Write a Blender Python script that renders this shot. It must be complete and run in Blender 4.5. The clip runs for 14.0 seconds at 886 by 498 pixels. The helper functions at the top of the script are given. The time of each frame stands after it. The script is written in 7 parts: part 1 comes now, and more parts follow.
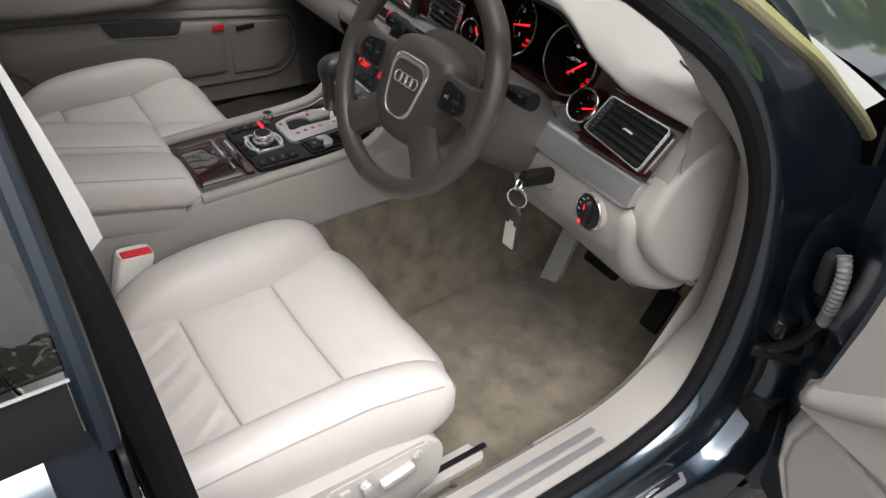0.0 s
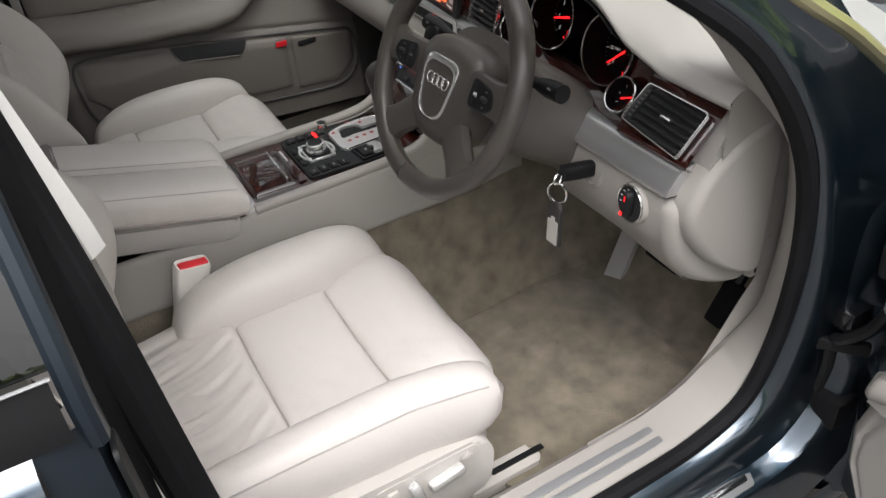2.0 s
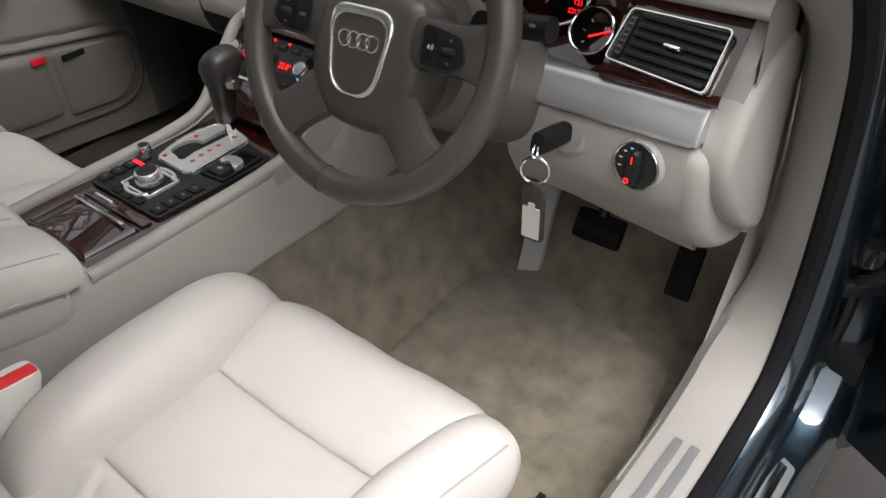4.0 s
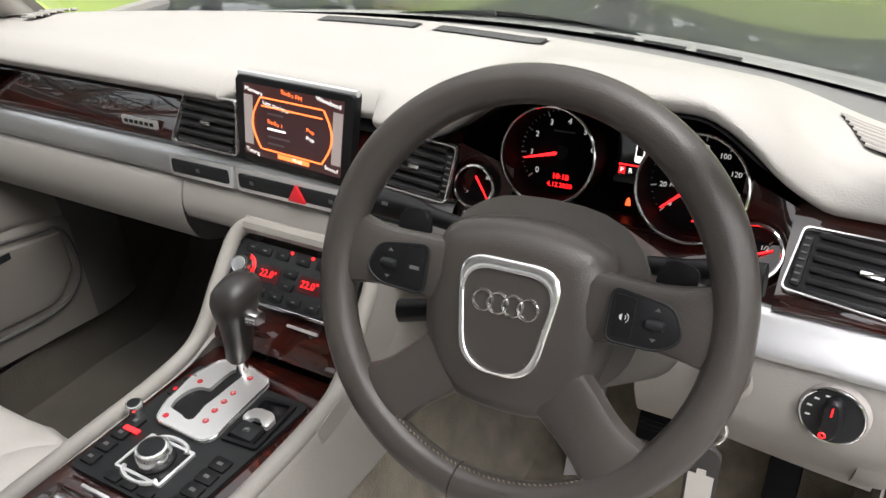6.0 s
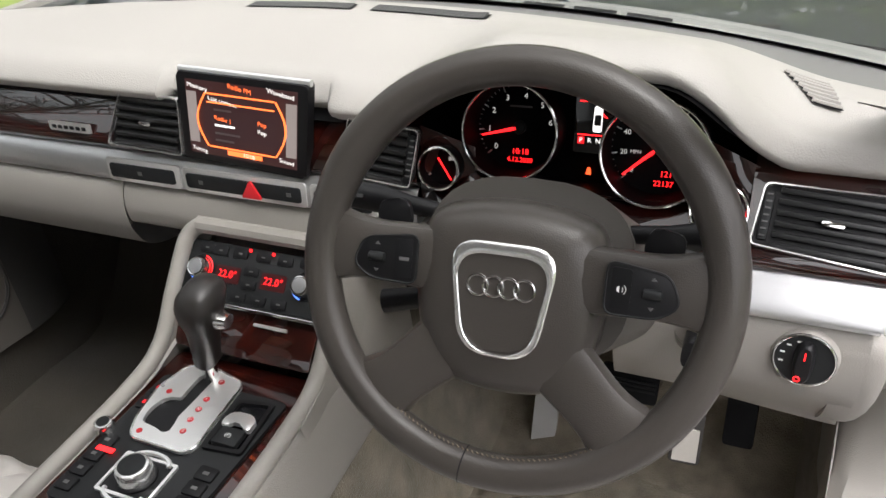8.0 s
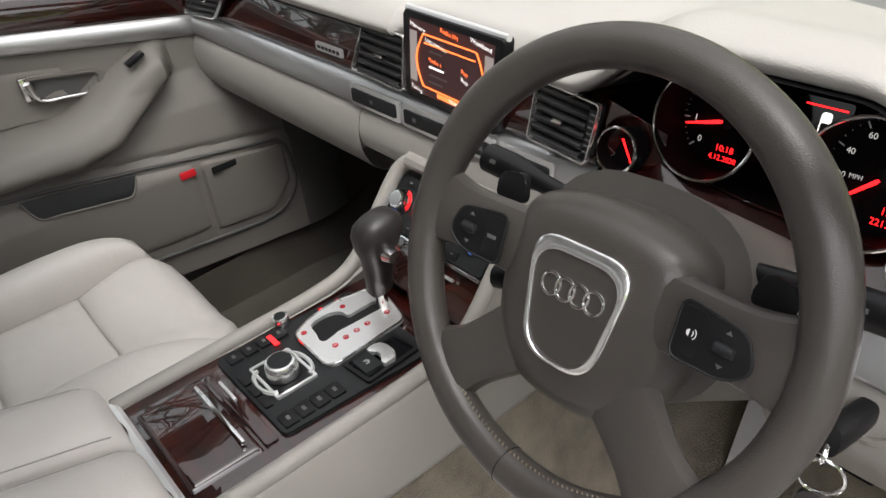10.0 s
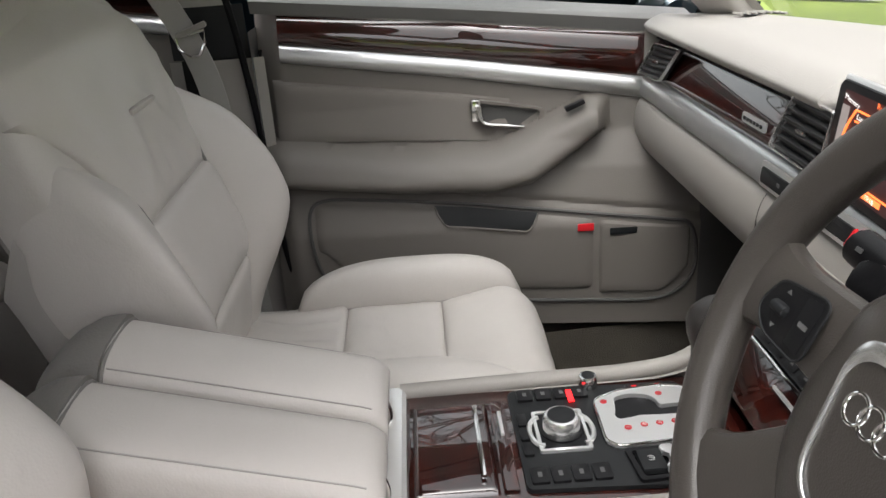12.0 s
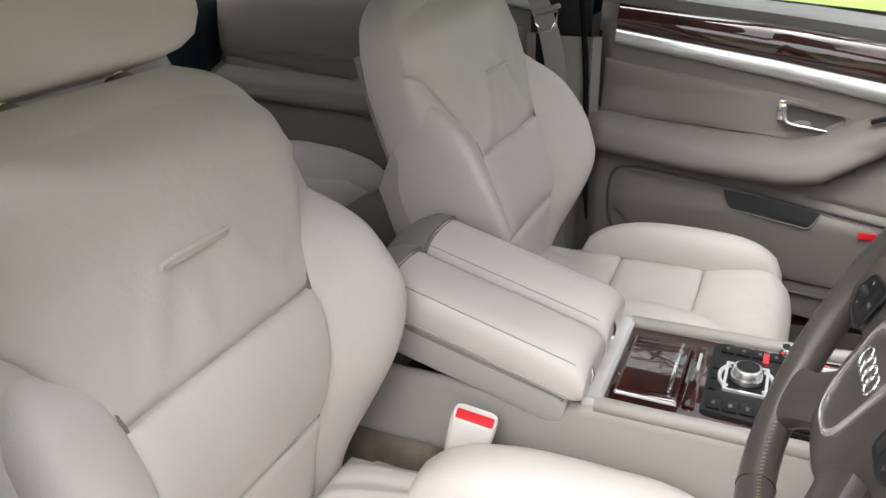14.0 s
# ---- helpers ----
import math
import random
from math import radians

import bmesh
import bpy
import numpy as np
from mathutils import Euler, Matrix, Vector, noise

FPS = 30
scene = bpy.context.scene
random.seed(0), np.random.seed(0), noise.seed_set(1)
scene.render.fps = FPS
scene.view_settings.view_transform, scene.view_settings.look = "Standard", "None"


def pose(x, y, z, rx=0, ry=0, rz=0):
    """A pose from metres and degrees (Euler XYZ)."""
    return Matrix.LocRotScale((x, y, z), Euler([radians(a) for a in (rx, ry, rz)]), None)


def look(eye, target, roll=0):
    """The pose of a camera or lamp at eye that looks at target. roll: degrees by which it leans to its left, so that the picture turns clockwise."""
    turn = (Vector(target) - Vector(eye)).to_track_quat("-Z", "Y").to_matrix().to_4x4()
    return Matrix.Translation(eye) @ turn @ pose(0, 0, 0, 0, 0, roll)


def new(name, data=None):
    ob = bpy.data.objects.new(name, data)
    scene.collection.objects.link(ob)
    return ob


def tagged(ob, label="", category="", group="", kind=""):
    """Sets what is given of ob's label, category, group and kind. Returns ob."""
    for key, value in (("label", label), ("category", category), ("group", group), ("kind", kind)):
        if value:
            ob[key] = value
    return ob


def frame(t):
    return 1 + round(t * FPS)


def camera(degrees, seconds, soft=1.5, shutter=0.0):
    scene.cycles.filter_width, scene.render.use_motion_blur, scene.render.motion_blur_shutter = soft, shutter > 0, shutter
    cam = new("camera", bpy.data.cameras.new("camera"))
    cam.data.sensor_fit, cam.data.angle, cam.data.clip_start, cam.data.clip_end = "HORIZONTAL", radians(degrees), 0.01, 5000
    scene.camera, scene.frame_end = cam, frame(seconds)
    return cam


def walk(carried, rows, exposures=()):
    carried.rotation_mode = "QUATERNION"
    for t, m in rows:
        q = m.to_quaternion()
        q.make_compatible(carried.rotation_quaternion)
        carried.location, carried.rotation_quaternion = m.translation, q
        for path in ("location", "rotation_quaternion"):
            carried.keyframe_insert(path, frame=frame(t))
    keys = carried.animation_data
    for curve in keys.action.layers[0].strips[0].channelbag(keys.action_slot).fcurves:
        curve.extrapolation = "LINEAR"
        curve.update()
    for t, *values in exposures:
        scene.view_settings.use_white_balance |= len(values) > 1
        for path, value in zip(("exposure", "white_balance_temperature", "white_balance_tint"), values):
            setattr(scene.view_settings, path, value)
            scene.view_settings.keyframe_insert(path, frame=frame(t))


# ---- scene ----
cam = camera(59.1, 14.0)
PATH = [
    (0, (1.204, -0.536, 1.388), (-0.072, 0.396, 0.162), 2.7),
    (0.5, (1.212, -0.509, 1.38), (-0.073, 0.34, 0.104), -0.7),
    (1, (1.235, -0.481, 1.376), (-0.071, 0.333, 0.098), -1.3),
    (1.5, (1.27, -0.486, 1.392), (-0.083, 0.334, 0.168), -2.2),
    (2, (1.249, -0.467, 1.377), (-0.168, 0.259, 0.166), -5.0),
    (2.2, (1.242, -0.456, 1.374), (-0.175, 0.262, 0.159), -5.1),
    (4.3, (0.852, -0.501, 1.198), (-0.134, 0.773, 0.013), -3.8),
    (4.5, (0.829, -0.5, 1.207), (-0.136, 0.821, 0.056), -3.7),
    (5, (0.75, -0.466, 1.229), (-0.267, 0.927, 0.217), -2.1),
    (5.5, (0.663, -0.45, 1.229), (-0.336, 0.983, 0.254), -1.2),
    (6, (0.569, -0.429, 1.234), (-0.321, 1.054, 0.23), -2.9),
    (6.5, (0.534, -0.427, 1.234), (-0.25, 1.089, 0.191), -4.6),
    (7, (0.534, -0.432, 1.238), (-0.219, 1.083, 0.17), -5.9),
    (7.2, (0.511, -0.449, 1.243), (-0.158, 1.098, 0.166), -4.3),
    (9.3, (0.582, -0.381, 1.25), (-0.313, 0.989, 0.1), -7.5),
    (9.5, (0.607, -0.349, 1.24), (-0.45, 0.9, 0.089), -7.8),
    (10, (0.646, -0.304, 1.228), (-0.703, 0.672, 0.121), -7.3),
    (10.5, (0.661, -0.282, 1.195), (-0.828, 0.494, 0.109), -4.5),
    (11, (0.638, -0.243, 1.176), (-0.975, 0.33, 0.141), -4.1),
    (11.5, (0.622, -0.211, 1.162), (-1.159, 0.08, 0.298), -5.1),
    (12, (0.642, -0.193, 1.13), (-1.199, -0.154, 0.351), -3.7),
    (12.5, (0.684, -0.163, 1.14), (-1.181, -0.425, 0.465), -4.2),
    (13, (0.728, -0.16, 1.154), (-1.094, -0.572, 0.439), -4.1),
    (13.5, (0.803, -0.125, 1.188), (-0.963, -0.684, 0.434), -2.6),
    (14, (0.891, -0.075, 1.213), (-0.761, -0.829, 0.375), -1.2),
]
walk(cam, [(t, look(eye, target, roll)) for t, eye, target, roll in PATH],
     [(0, 1.60), (2.2, 1.60), (4.3, 1.75), (5.0, 2.12), (6.0, 2.28), (7.0, 2.15), (9.5, 2.02), (11.0, 2.18), (12.5, 2.16), (13.5, 2.25), (14.0, 2.50)])

# ---- daylight: a bright overcast winter sky ----
world = bpy.data.worlds.new("sky")
scene.world = world
world.use_nodes = True
_n = world.node_tree.nodes
_sky = _n.new("ShaderNodeTexSky")
_sky.sky_type = "NISHITA"
_sky.sun_disc = False
_sky.sun_elevation, _sky.sun_rotation = radians(63), radians(112)
_sky.dust_density, _sky.air_density = 4.0, 1.0
_hs = _n.new("ShaderNodeHueSaturation")
_hs.inputs["Saturation"].default_value = 0.1
world.node_tree.links.new(_sky.outputs[0], _hs.inputs["Color"])
# thick cloud: the zenith is about three times as bright as the horizon
_gc, _gs, _gr, _gm = (_n.new("ShaderNode" + k) for k in ("TexCoord", "SeparateXYZ", "MapRange", "Mix"))
_gr.inputs["From Min"].default_value, _gr.inputs["From Max"].default_value = 0.0, 1.0
_gr.inputs["To Min"].default_value, _gr.inputs["To Max"].default_value = 0.60, 1.45
_gm.data_type, _gm.blend_type = "RGBA", "MULTIPLY"
_gm.inputs["Factor"].default_value = 1.0
world.node_tree.links.new(_gc.outputs["Generated"], _gs.inputs[0])
world.node_tree.links.new(_gs.outputs["Z"], _gr.inputs["Value"])
world.node_tree.links.new(_hs.outputs[0], _gm.inputs["A"])
world.node_tree.links.new(_gr.outputs[0], _gm.inputs["B"])
_gt = _n.new("ShaderNodeMix")
_gt.data_type, _gt.blend_type = "RGBA", "MULTIPLY"
_gt.inputs["Factor"].default_value = 1.0
_gt.inputs["B"].default_value = (1.022, 1.0, 1.015, 1)
world.node_tree.links.new(_gm.outputs["Result"], _gt.inputs["A"])
world.node_tree.links.new(_gt.outputs["Result"], _n["Background"].inputs[0])
_n["Background"].inputs[1].default_value = 0.125

_sun = new("sun", bpy.data.lights.new("sun", "SUN"))
_sun.data.energy, _sun.data.angle, _sun.data.color = 0.12, radians(60), (1.0, 0.985, 0.96)
_sun.matrix_world = look((4.0, -0.6, 7.8), (0, 0, 0))
scene.view_settings.exposure = 1.8

# ---- materials ----
def surface(name, color, rough=0.5, metal=0.0, var=0.12, scale=6.0, grain=300.0, bump=0.05, coat=0.0, tint=None, sheen=0.0, spec=0.5, rvar=0.1):
    """A base colour that varies at two scales, with fine relief."""
    m = bpy.data.materials.new(name)
    m.use_nodes = True
    t = m.node_tree
    b = t.nodes["Principled BSDF"]
    co = t.nodes.new("ShaderNodeTexCoord")
    big, fine = t.nodes.new("ShaderNodeTexNoise"), t.nodes.new("ShaderNodeTexNoise")
    big.inputs["Scale"].default_value, big.inputs["Detail"].default_value = scale, 5
    fine.inputs["Scale"].default_value, fine.inputs["Detail"].default_value = grain, 3
    for nd in (big, fine):
        t.links.new(co.outputs["Object"], nd.inputs["Vector"])
    mix = t.nodes.new("ShaderNodeMix")
    mix.data_type = "RGBA"
    dark = tint or tuple(c * (1 - var) for c in color)
    light = tuple(min(1, c * (1 + var * 0.6)) for c in color)
    mix.inputs["A"].default_value, mix.inputs["B"].default_value = (*dark, 1), (*light, 1)
    ramp = t.nodes.new("ShaderNodeMapRange")
    ramp.inputs["From Min"].default_value, ramp.inputs["From Max"].default_value = 0.3, 0.7
    add = t.nodes.new("ShaderNodeMath")
    add.operation = "MULTIPLY_ADD"
    add.inputs[1].default_value = 0.35
    t.links.new(fine.outputs[0], add.inputs[0])
    t.links.new(big.outputs[0], ramp.inputs["Value"])
    sub = t.nodes.new("ShaderNodeMath")
    sub.operation = "SUBTRACT"
    sub.inputs[1].default_value = 0.17
    t.links.new(ramp.outputs[0], sub.inputs[0])
    t.links.new(sub.outputs[0], add.inputs[2])
    t.links.new(add.outputs[0], mix.inputs["Factor"])
    t.links.new(mix.outputs["Result"], b.inputs["Base Color"])
    rr = t.nodes.new("ShaderNodeMapRange")
    rr.inputs["To Min"].default_value, rr.inputs["To Max"].default_value = max(0.02, rough - rvar * rough), min(1, rough + rvar * rough)
    t.links.new(big.outputs[0], rr.inputs["Value"])
    t.links.new(rr.outputs[0], b.inputs["Roughness"])
    b.inputs["Metallic"].default_value = metal
    b.inputs["Coat Weight"].default_value = coat
    b.inputs["Coat Roughness"].default_value = 0.04
    b.inputs["Sheen Weight"].default_value = sheen
    b.inputs["Specular IOR Level"].default_value = spec
    if bump:
        bp = t.nodes.new("ShaderNodeBump")
        bp.inputs["Strength"].default_value, bp.inputs["Distance"].default_value = bump, 0.002
        t.links.new(fine.outputs[0], bp.inputs["Height"])
        t.links.new(bp.outputs[0], b.inputs["Normal"])
    return m


def leather_grain(m, scale=420.0, strength=0.25, crease=0.0):
    """Adds pebbled grain and soft creases."""
    t = m.node_tree
    b = t.nodes["Principled BSDF"]
    co = t.nodes.new("ShaderNodeTexCoord")
    v = t.nodes.new("ShaderNodeTexVoronoi")
    v.inputs["Scale"].default_value = scale
    t.links.new(co.outputs["Object"], v.inputs["Vector"])
    bp = t.nodes.new("ShaderNodeBump")
    bp.inputs["Strength"].default_value, bp.inputs["Distance"].default_value = strength, 0.0012
    t.links.new(v.outputs["Distance"], bp.inputs["Height"])
    if crease:
        w = t.nodes.new("ShaderNodeTexNoise")
        w.inputs["Scale"].default_value, w.inputs["Detail"].default_value, w.inputs["Distortion"].default_value = 14.0, 4, 1.5
        t.links.new(co.outputs["Object"], w.inputs["Vector"])
        b2 = t.nodes.new("ShaderNodeBump")
        b2.inputs["Strength"].default_value, b2.inputs["Distance"].default_value = crease, 0.012
        t.links.new(w.outputs[0], b2.inputs["Height"])
        t.links.new(b2.outputs[0], bp.inputs["Normal"])
    t.links.new(bp.outputs[0], b.inputs["Normal"])
    return m


def glow(name, color, strength):
    m = bpy.data.materials.new(name)
    m.use_nodes = True
    b = m.node_tree.nodes["Principled BSDF"]
    b.inputs["Base Color"].default_value = (*[c * 0.3 for c in color], 1)
    b.inputs["Emission Color"].default_value = (*color, 1)
    b.inputs["Emission Strength"].default_value = strength
    b.inputs["Roughness"].default_value = 0.4
    return m


def wood_veneer(name):
    """Dark reddish burr veneer under thick lacquer."""
    m = bpy.data.materials.new(name)
    m.use_nodes = True
    t = m.node_tree
    b = t.nodes["Principled BSDF"]
    co = t.nodes.new("ShaderNodeTexCoord")
    mp = t.nodes.new("ShaderNodeMapping")
    mp.inputs["Scale"].default_value = (3.0, 8.0, 14.0)
    n1, n2 = t.nodes.new("ShaderNodeTexNoise"), t.nodes.new("ShaderNodeTexNoise")
    n1.inputs["Scale"].default_value, n1.inputs["Detail"].default_value, n1.inputs["Distortion"].default_value = 2.2, 7, 2.5
    n2.inputs["Scale"].default_value, n2.inputs["Detail"].default_value = 40.0, 3
    t.links.new(co.outputs["Object"], mp.inputs[0])
    t.links.new(mp.outputs[0], n1.inputs["Vector"])
    t.links.new(mp.outputs[0], n2.inputs["Vector"])
    r = t.nodes.new("ShaderNodeValToRGB")
    e = r.color_ramp.elements
    e[0].position, e[0].color = 0.30, (0.007, 0.0022, 0.0018, 1)
    e[1].position, e[1].color = 0.75, (0.055, 0.0085, 0.0050, 1)
    k = e.new(0.5)
    k.color = (0.021, 0.0037, 0.0026, 1)
    ad = t.nodes.new("ShaderNodeMath")
    ad.operation = "MULTIPLY_ADD"
    ad.inputs[1].default_value = 0.25
    sb = t.nodes.new("ShaderNodeMath")
    sb.operation = "SUBTRACT"
    sb.inputs[1].default_value = 0.12
    t.links.new(n2.outputs[0], ad.inputs[0])
    t.links.new(n1.outputs[0], sb.inputs[0])
    t.links.new(sb.outputs[0], ad.inputs[2])
    t.links.new(ad.outputs[0], r.inputs[0])
    t.links.new(r.outputs[0], b.inputs["Base Color"])
    b.inputs["Roughness"].default_value = 0.25
    b.inputs["Specular IOR Level"].default_value = 0.2
    b.inputs["Coat Weight"].default_value, b.inputs["Coat Roughness"].default_value = 1.0, 0.015
    b.inputs["Coat IOR"].default_value = 1.72
    return m


def clear_glass(name, color=(0.9, 0.95, 0.93)):
    m = bpy.data.materials.new(name)
    m.use_nodes = True
    t = m.node_tree
    t.nodes.remove(t.nodes["Principled BSDF"])
    tr, gl, mx, lw = (t.nodes.new("ShaderNode" + k) for k in ("BsdfTransparent", "BsdfGlossy", "MixShader", "LayerWeight"))
    # reflection of a thin pane, alike from both sides
    pw, fr = t.nodes.new("ShaderNodeMath"), t.nodes.new("ShaderNodeMath")
    pw.operation, fr.operation, fr.use_clamp = "POWER", "MULTIPLY_ADD", True
    lw.inputs["Blend"].default_value = 0.5
    pw.inputs[1].default_value, fr.inputs[1].default_value, fr.inputs[2].default_value = 4.5, 0.92, 0.075
    t.links.new(lw.outputs["Facing"], pw.inputs[0])
    t.links.new(pw.outputs[0], fr.inputs[0])
    tr.inputs[0].default_value = (*color, 1)
    gl.inputs["Roughness"].default_value = 0.01
    t.links.new(fr.outputs[0], mx.inputs[0])
    t.links.new(tr.outputs[0], mx.inputs[1])
    t.links.new(gl.outputs[0], mx.inputs[2])
    t.links.new(mx.outputs[0], t.nodes["Material Output"].inputs[0])
    return m


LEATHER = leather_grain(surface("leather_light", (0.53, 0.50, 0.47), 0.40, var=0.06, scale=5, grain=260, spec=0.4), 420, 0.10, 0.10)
# the light leather darkened: shade put into undersides, skirts, side covers and seam lines
LEATHER_SHADE = leather_grain(surface("leather_shaded", (0.37, 0.35, 0.33), 0.45, var=0.06, scale=5, grain=260, spec=0.4), 420, 0.10, 0.06)
SOFT = leather_grain(surface("soft_dash_skin", (0.385, 0.368, 0.343), 0.55, var=0.04, scale=4, grain=300, spec=0.35), 600, 0.25)
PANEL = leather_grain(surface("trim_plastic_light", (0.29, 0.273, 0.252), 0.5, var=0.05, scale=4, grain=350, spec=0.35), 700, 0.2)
VALANCE = surface("valance_plastic", (0.44, 0.42, 0.39), 0.45, var=0.05, grain=350, spec=0.4)
# PANEL's plastic in a darker copy: the passenger side's shade is in its colour
DOOR = leather_grain(surface("door_trim_shaded", (0.152, 0.139, 0.125), 0.5, var=0.05, scale=4, grain=350, spec=0.35), 700, 0.2)
SHROUD = leather_grain(surface("column_plastic", (0.095, 0.088, 0.080), 0.5, var=0.06, grain=400, spec=0.35), 700, 0.15)
FABRIC = surface("door_cloth", (0.172, 0.157, 0.140), 0.8, var=0.08, scale=5, grain=900, bump=0.3, sheen=0.2)
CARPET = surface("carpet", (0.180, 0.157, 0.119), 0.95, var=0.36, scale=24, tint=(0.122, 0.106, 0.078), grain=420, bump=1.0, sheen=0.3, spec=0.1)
# the same carpet darkened: footwell and tunnel shade put into the colour
SHADE_CARPET = surface("carpet_shaded", (0.055, 0.048, 0.038), 0.95, var=0.25, scale=9, grain=420, bump=1.0, sheen=0.3, spec=0.1)
WHEEL = leather_grain(surface("wheel_leather", (0.054, 0.048, 0.043), 0.29, var=0.15, scale=10, grain=300, spec=0.4), 900, 0.12)
BLACK = surface("black_plastic", (0.008, 0.008, 0.009), 0.42, var=0.2, grain=500, bump=0.05, spec=0.25)
BLACKSOFT = surface("charcoal_panel", (0.014, 0.015, 0.016), 0.5, var=0.15, grain=600, bump=0.1, spec=0.25)
GLOSSBLACK = surface("gloss_black", (0.006, 0.006, 0.007), 0.08, var=0.1, bump=0.0)
DIALBLACK = surface("dial_black", (0.0035, 0.0035, 0.004), 0.6, var=0.1, grain=500, bump=0.0, spec=0.06)
RUBBER = surface("rubber", (0.008, 0.008, 0.009), 0.7, var=0.25, scale=15, grain=300, bump=0.1, spec=0.12)
CHROME = surface("chrome", (0.80, 0.80, 0.79), 0.12, 1.0, var=0.05, bump=0.0)
SATIN = surface("satin_aluminium", (0.82, 0.82, 0.81), 0.28, 0.75, var=0.06, grain=800, bump=0.03)
BRIGHT = surface("bright_metal", (0.85, 0.85, 0.84), 0.24, 0.9, var=0.05, bump=0.0)
SILVERPAINT = surface("silver_paint", (0.60, 0.603, 0.605), 0.36, 0.9, var=0.05, grain=900, bump=0.02)
GREYPAINT = surface("grey_paint", (0.34, 0.345, 0.35), 0.35, 0.6, var=0.05, grain=900, bump=0.02)
WOOD = wood_veneer("burr_veneer")
PAINT = surface("dark_blue_paint", (0.030, 0.052, 0.072), 0.30, 0.92, var=0.2, scale=3, grain=700, bump=0.0, coat=1.0)
PAINT.node_tree.nodes["Principled BSDF"].inputs["Coat IOR"].default_value = 1.8
EDGEPAINT = surface("door_edge_paint", (0.013, 0.019, 0.027), 0.42, 0.3, var=0.2, scale=3, grain=700, bump=0.0)
# chrome with the reflected leaves put into an olive colour
OLIVE = surface("chrome_leaf_tint", (0.62, 0.58, 0.36), 0.30, 0.85, var=0.1, bump=0.0)
GLASS = clear_glass("window_glass")
WINDSCREEN = clear_glass("windscreen_glass", (0.670, 0.680, 0.660))
DARKGLASS = clear_glass("tinted_glass", (0.10, 0.11, 0.11))
ARM_END = leather_grain(surface("armrest_end_leather", (0.20, 0.19, 0.18), 0.5, var=0.06, grain=260, spec=0.3), 380, 0.2)
# dark skin for the door's groove, handle bowl and front return: shade as colour
DOOR_SHADE = leather_grain(surface("door_shade_skin", (0.075, 0.074, 0.071), 0.5, var=0.05, scale=4, grain=300, spec=0.35), 600, 0.2)
WINDOW_LEDGE = leather_grain(surface("window_ledge_skin", (0.165, 0.162, 0.155), 0.5, var=0.05, scale=4, grain=300, spec=0.35), 600, 0.2)
PRIVACY = clear_glass("tinted_rear_glass", (0.62, 0.64, 0.63))
MIRROR = surface("mirror", (0.92, 0.93, 0.93), 0.015, 1.0, var=0.0, bump=0.0)
RED = glow("red_light", (1.0, 0.012, 0.015), 0.9)
REDDIM = glow("red_light_dim", (1.0, 0.012, 0.02), 0.3)
ORANGE = glow("orange_light", (1.0, 0.17, 0.04), 0.6)
ORANGEDIM = glow("menu_side_grey", (0.42, 0.36, 0.34), 0.16)
WHITEGLOW = glow("white_light", (1.0, 0.97, 0.93), 0.38)
BLUE = glow("blue_light", (0.1, 0.25, 1.0), 0.6)
DIALLIGHT = glow("dial_light", (1.0, 0.97, 0.93), 0.13)
SCREEN = glow("screen_ground", (0.05, 0.018, 0.018), 0.2)
SLAT = surface("vent_slat", (0.016, 0.0165, 0.017), 0.38, var=0.1, grain=500, bump=0.05)
PRINT = surface("white_print", (0.72, 0.72, 0.70), 0.5, bump=0.0)
DIMPRINT = surface("dim_print", (0.10, 0.10, 0.10), 0.5, bump=0.0)
REDPLASTIC = surface("red_plastic", (0.70, 0.02, 0.03), 0.4, bump=0.0)
THREAD = surface("thread", (0.20, 0.165, 0.12), 0.8, bump=0.0)


# ---- mesh tools ----
def link_mesh(name, bm, material, angle=35):
    bmesh.ops.recalc_face_normals(bm, faces=bm.faces)
    me = bpy.data.meshes.new(name)
    bm.to_mesh(me)
    bm.free()
    me.materials.append(material)
    me.shade_smooth()
    me.set_sharp_from_angle(angle=radians(angle))
    return new(name, me)


def part(name, bm, material, parent, label="", angle=35):
    ob = link_mesh(name, bm, material, angle)
    ob.parent = parent
    if parent.parent is None:
        ob.matrix_parent_inverse = Matrix.Translation(-parent.location)
    return tagged(ob, label)


def thing(name, label, category, at=(0, 0, 0), group="", kind=""):
    ob = new(name)
    ob.empty_display_size = 0.05
    ob.location = at
    return tagged(ob, label, category, group, kind)


def plain(name, bm, material, label, category, group="", kind="", angle=35):
    return tagged(link_mesh(name, bm, material, angle), label, category, group, kind)


def sheet(fn, nu, nv, closed=False, bm=None):
    """A grid of faces over fn(u, v), u and v from 0 to 1; closed: joined round u."""
    bm = bm or bmesh.new()
    us = nu if closed else nu + 1
    g = [[bm.verts.new(fn(i / nu, j / nv)) for j in range(nv + 1)] for i in range(us)]
    for i in range(nu):
        for j in range(nv):
            a, b = g[i], g[(i + 1) % us]
            bm.faces.new((a[j], b[j], b[j + 1], a[j + 1]))
    return bm


def loft(rings, caps=True, bm=None, closed=True):
    """Skin over rings of equally many points."""
    bm = bm or bmesh.new()
    g = [[bm.verts.new(p) for p in r] for r in rings]
    n = len(rings[0])
    for a, b in zip(g, g[1:]):
        for k in range(n if closed else n - 1):
            bm.faces.new((a[k], a[(k + 1) % n], b[(k + 1) % n], b[k]))
    if caps and closed:
        bm.faces.new(g[0])
        bm.faces.new(g[-1])
    return bm


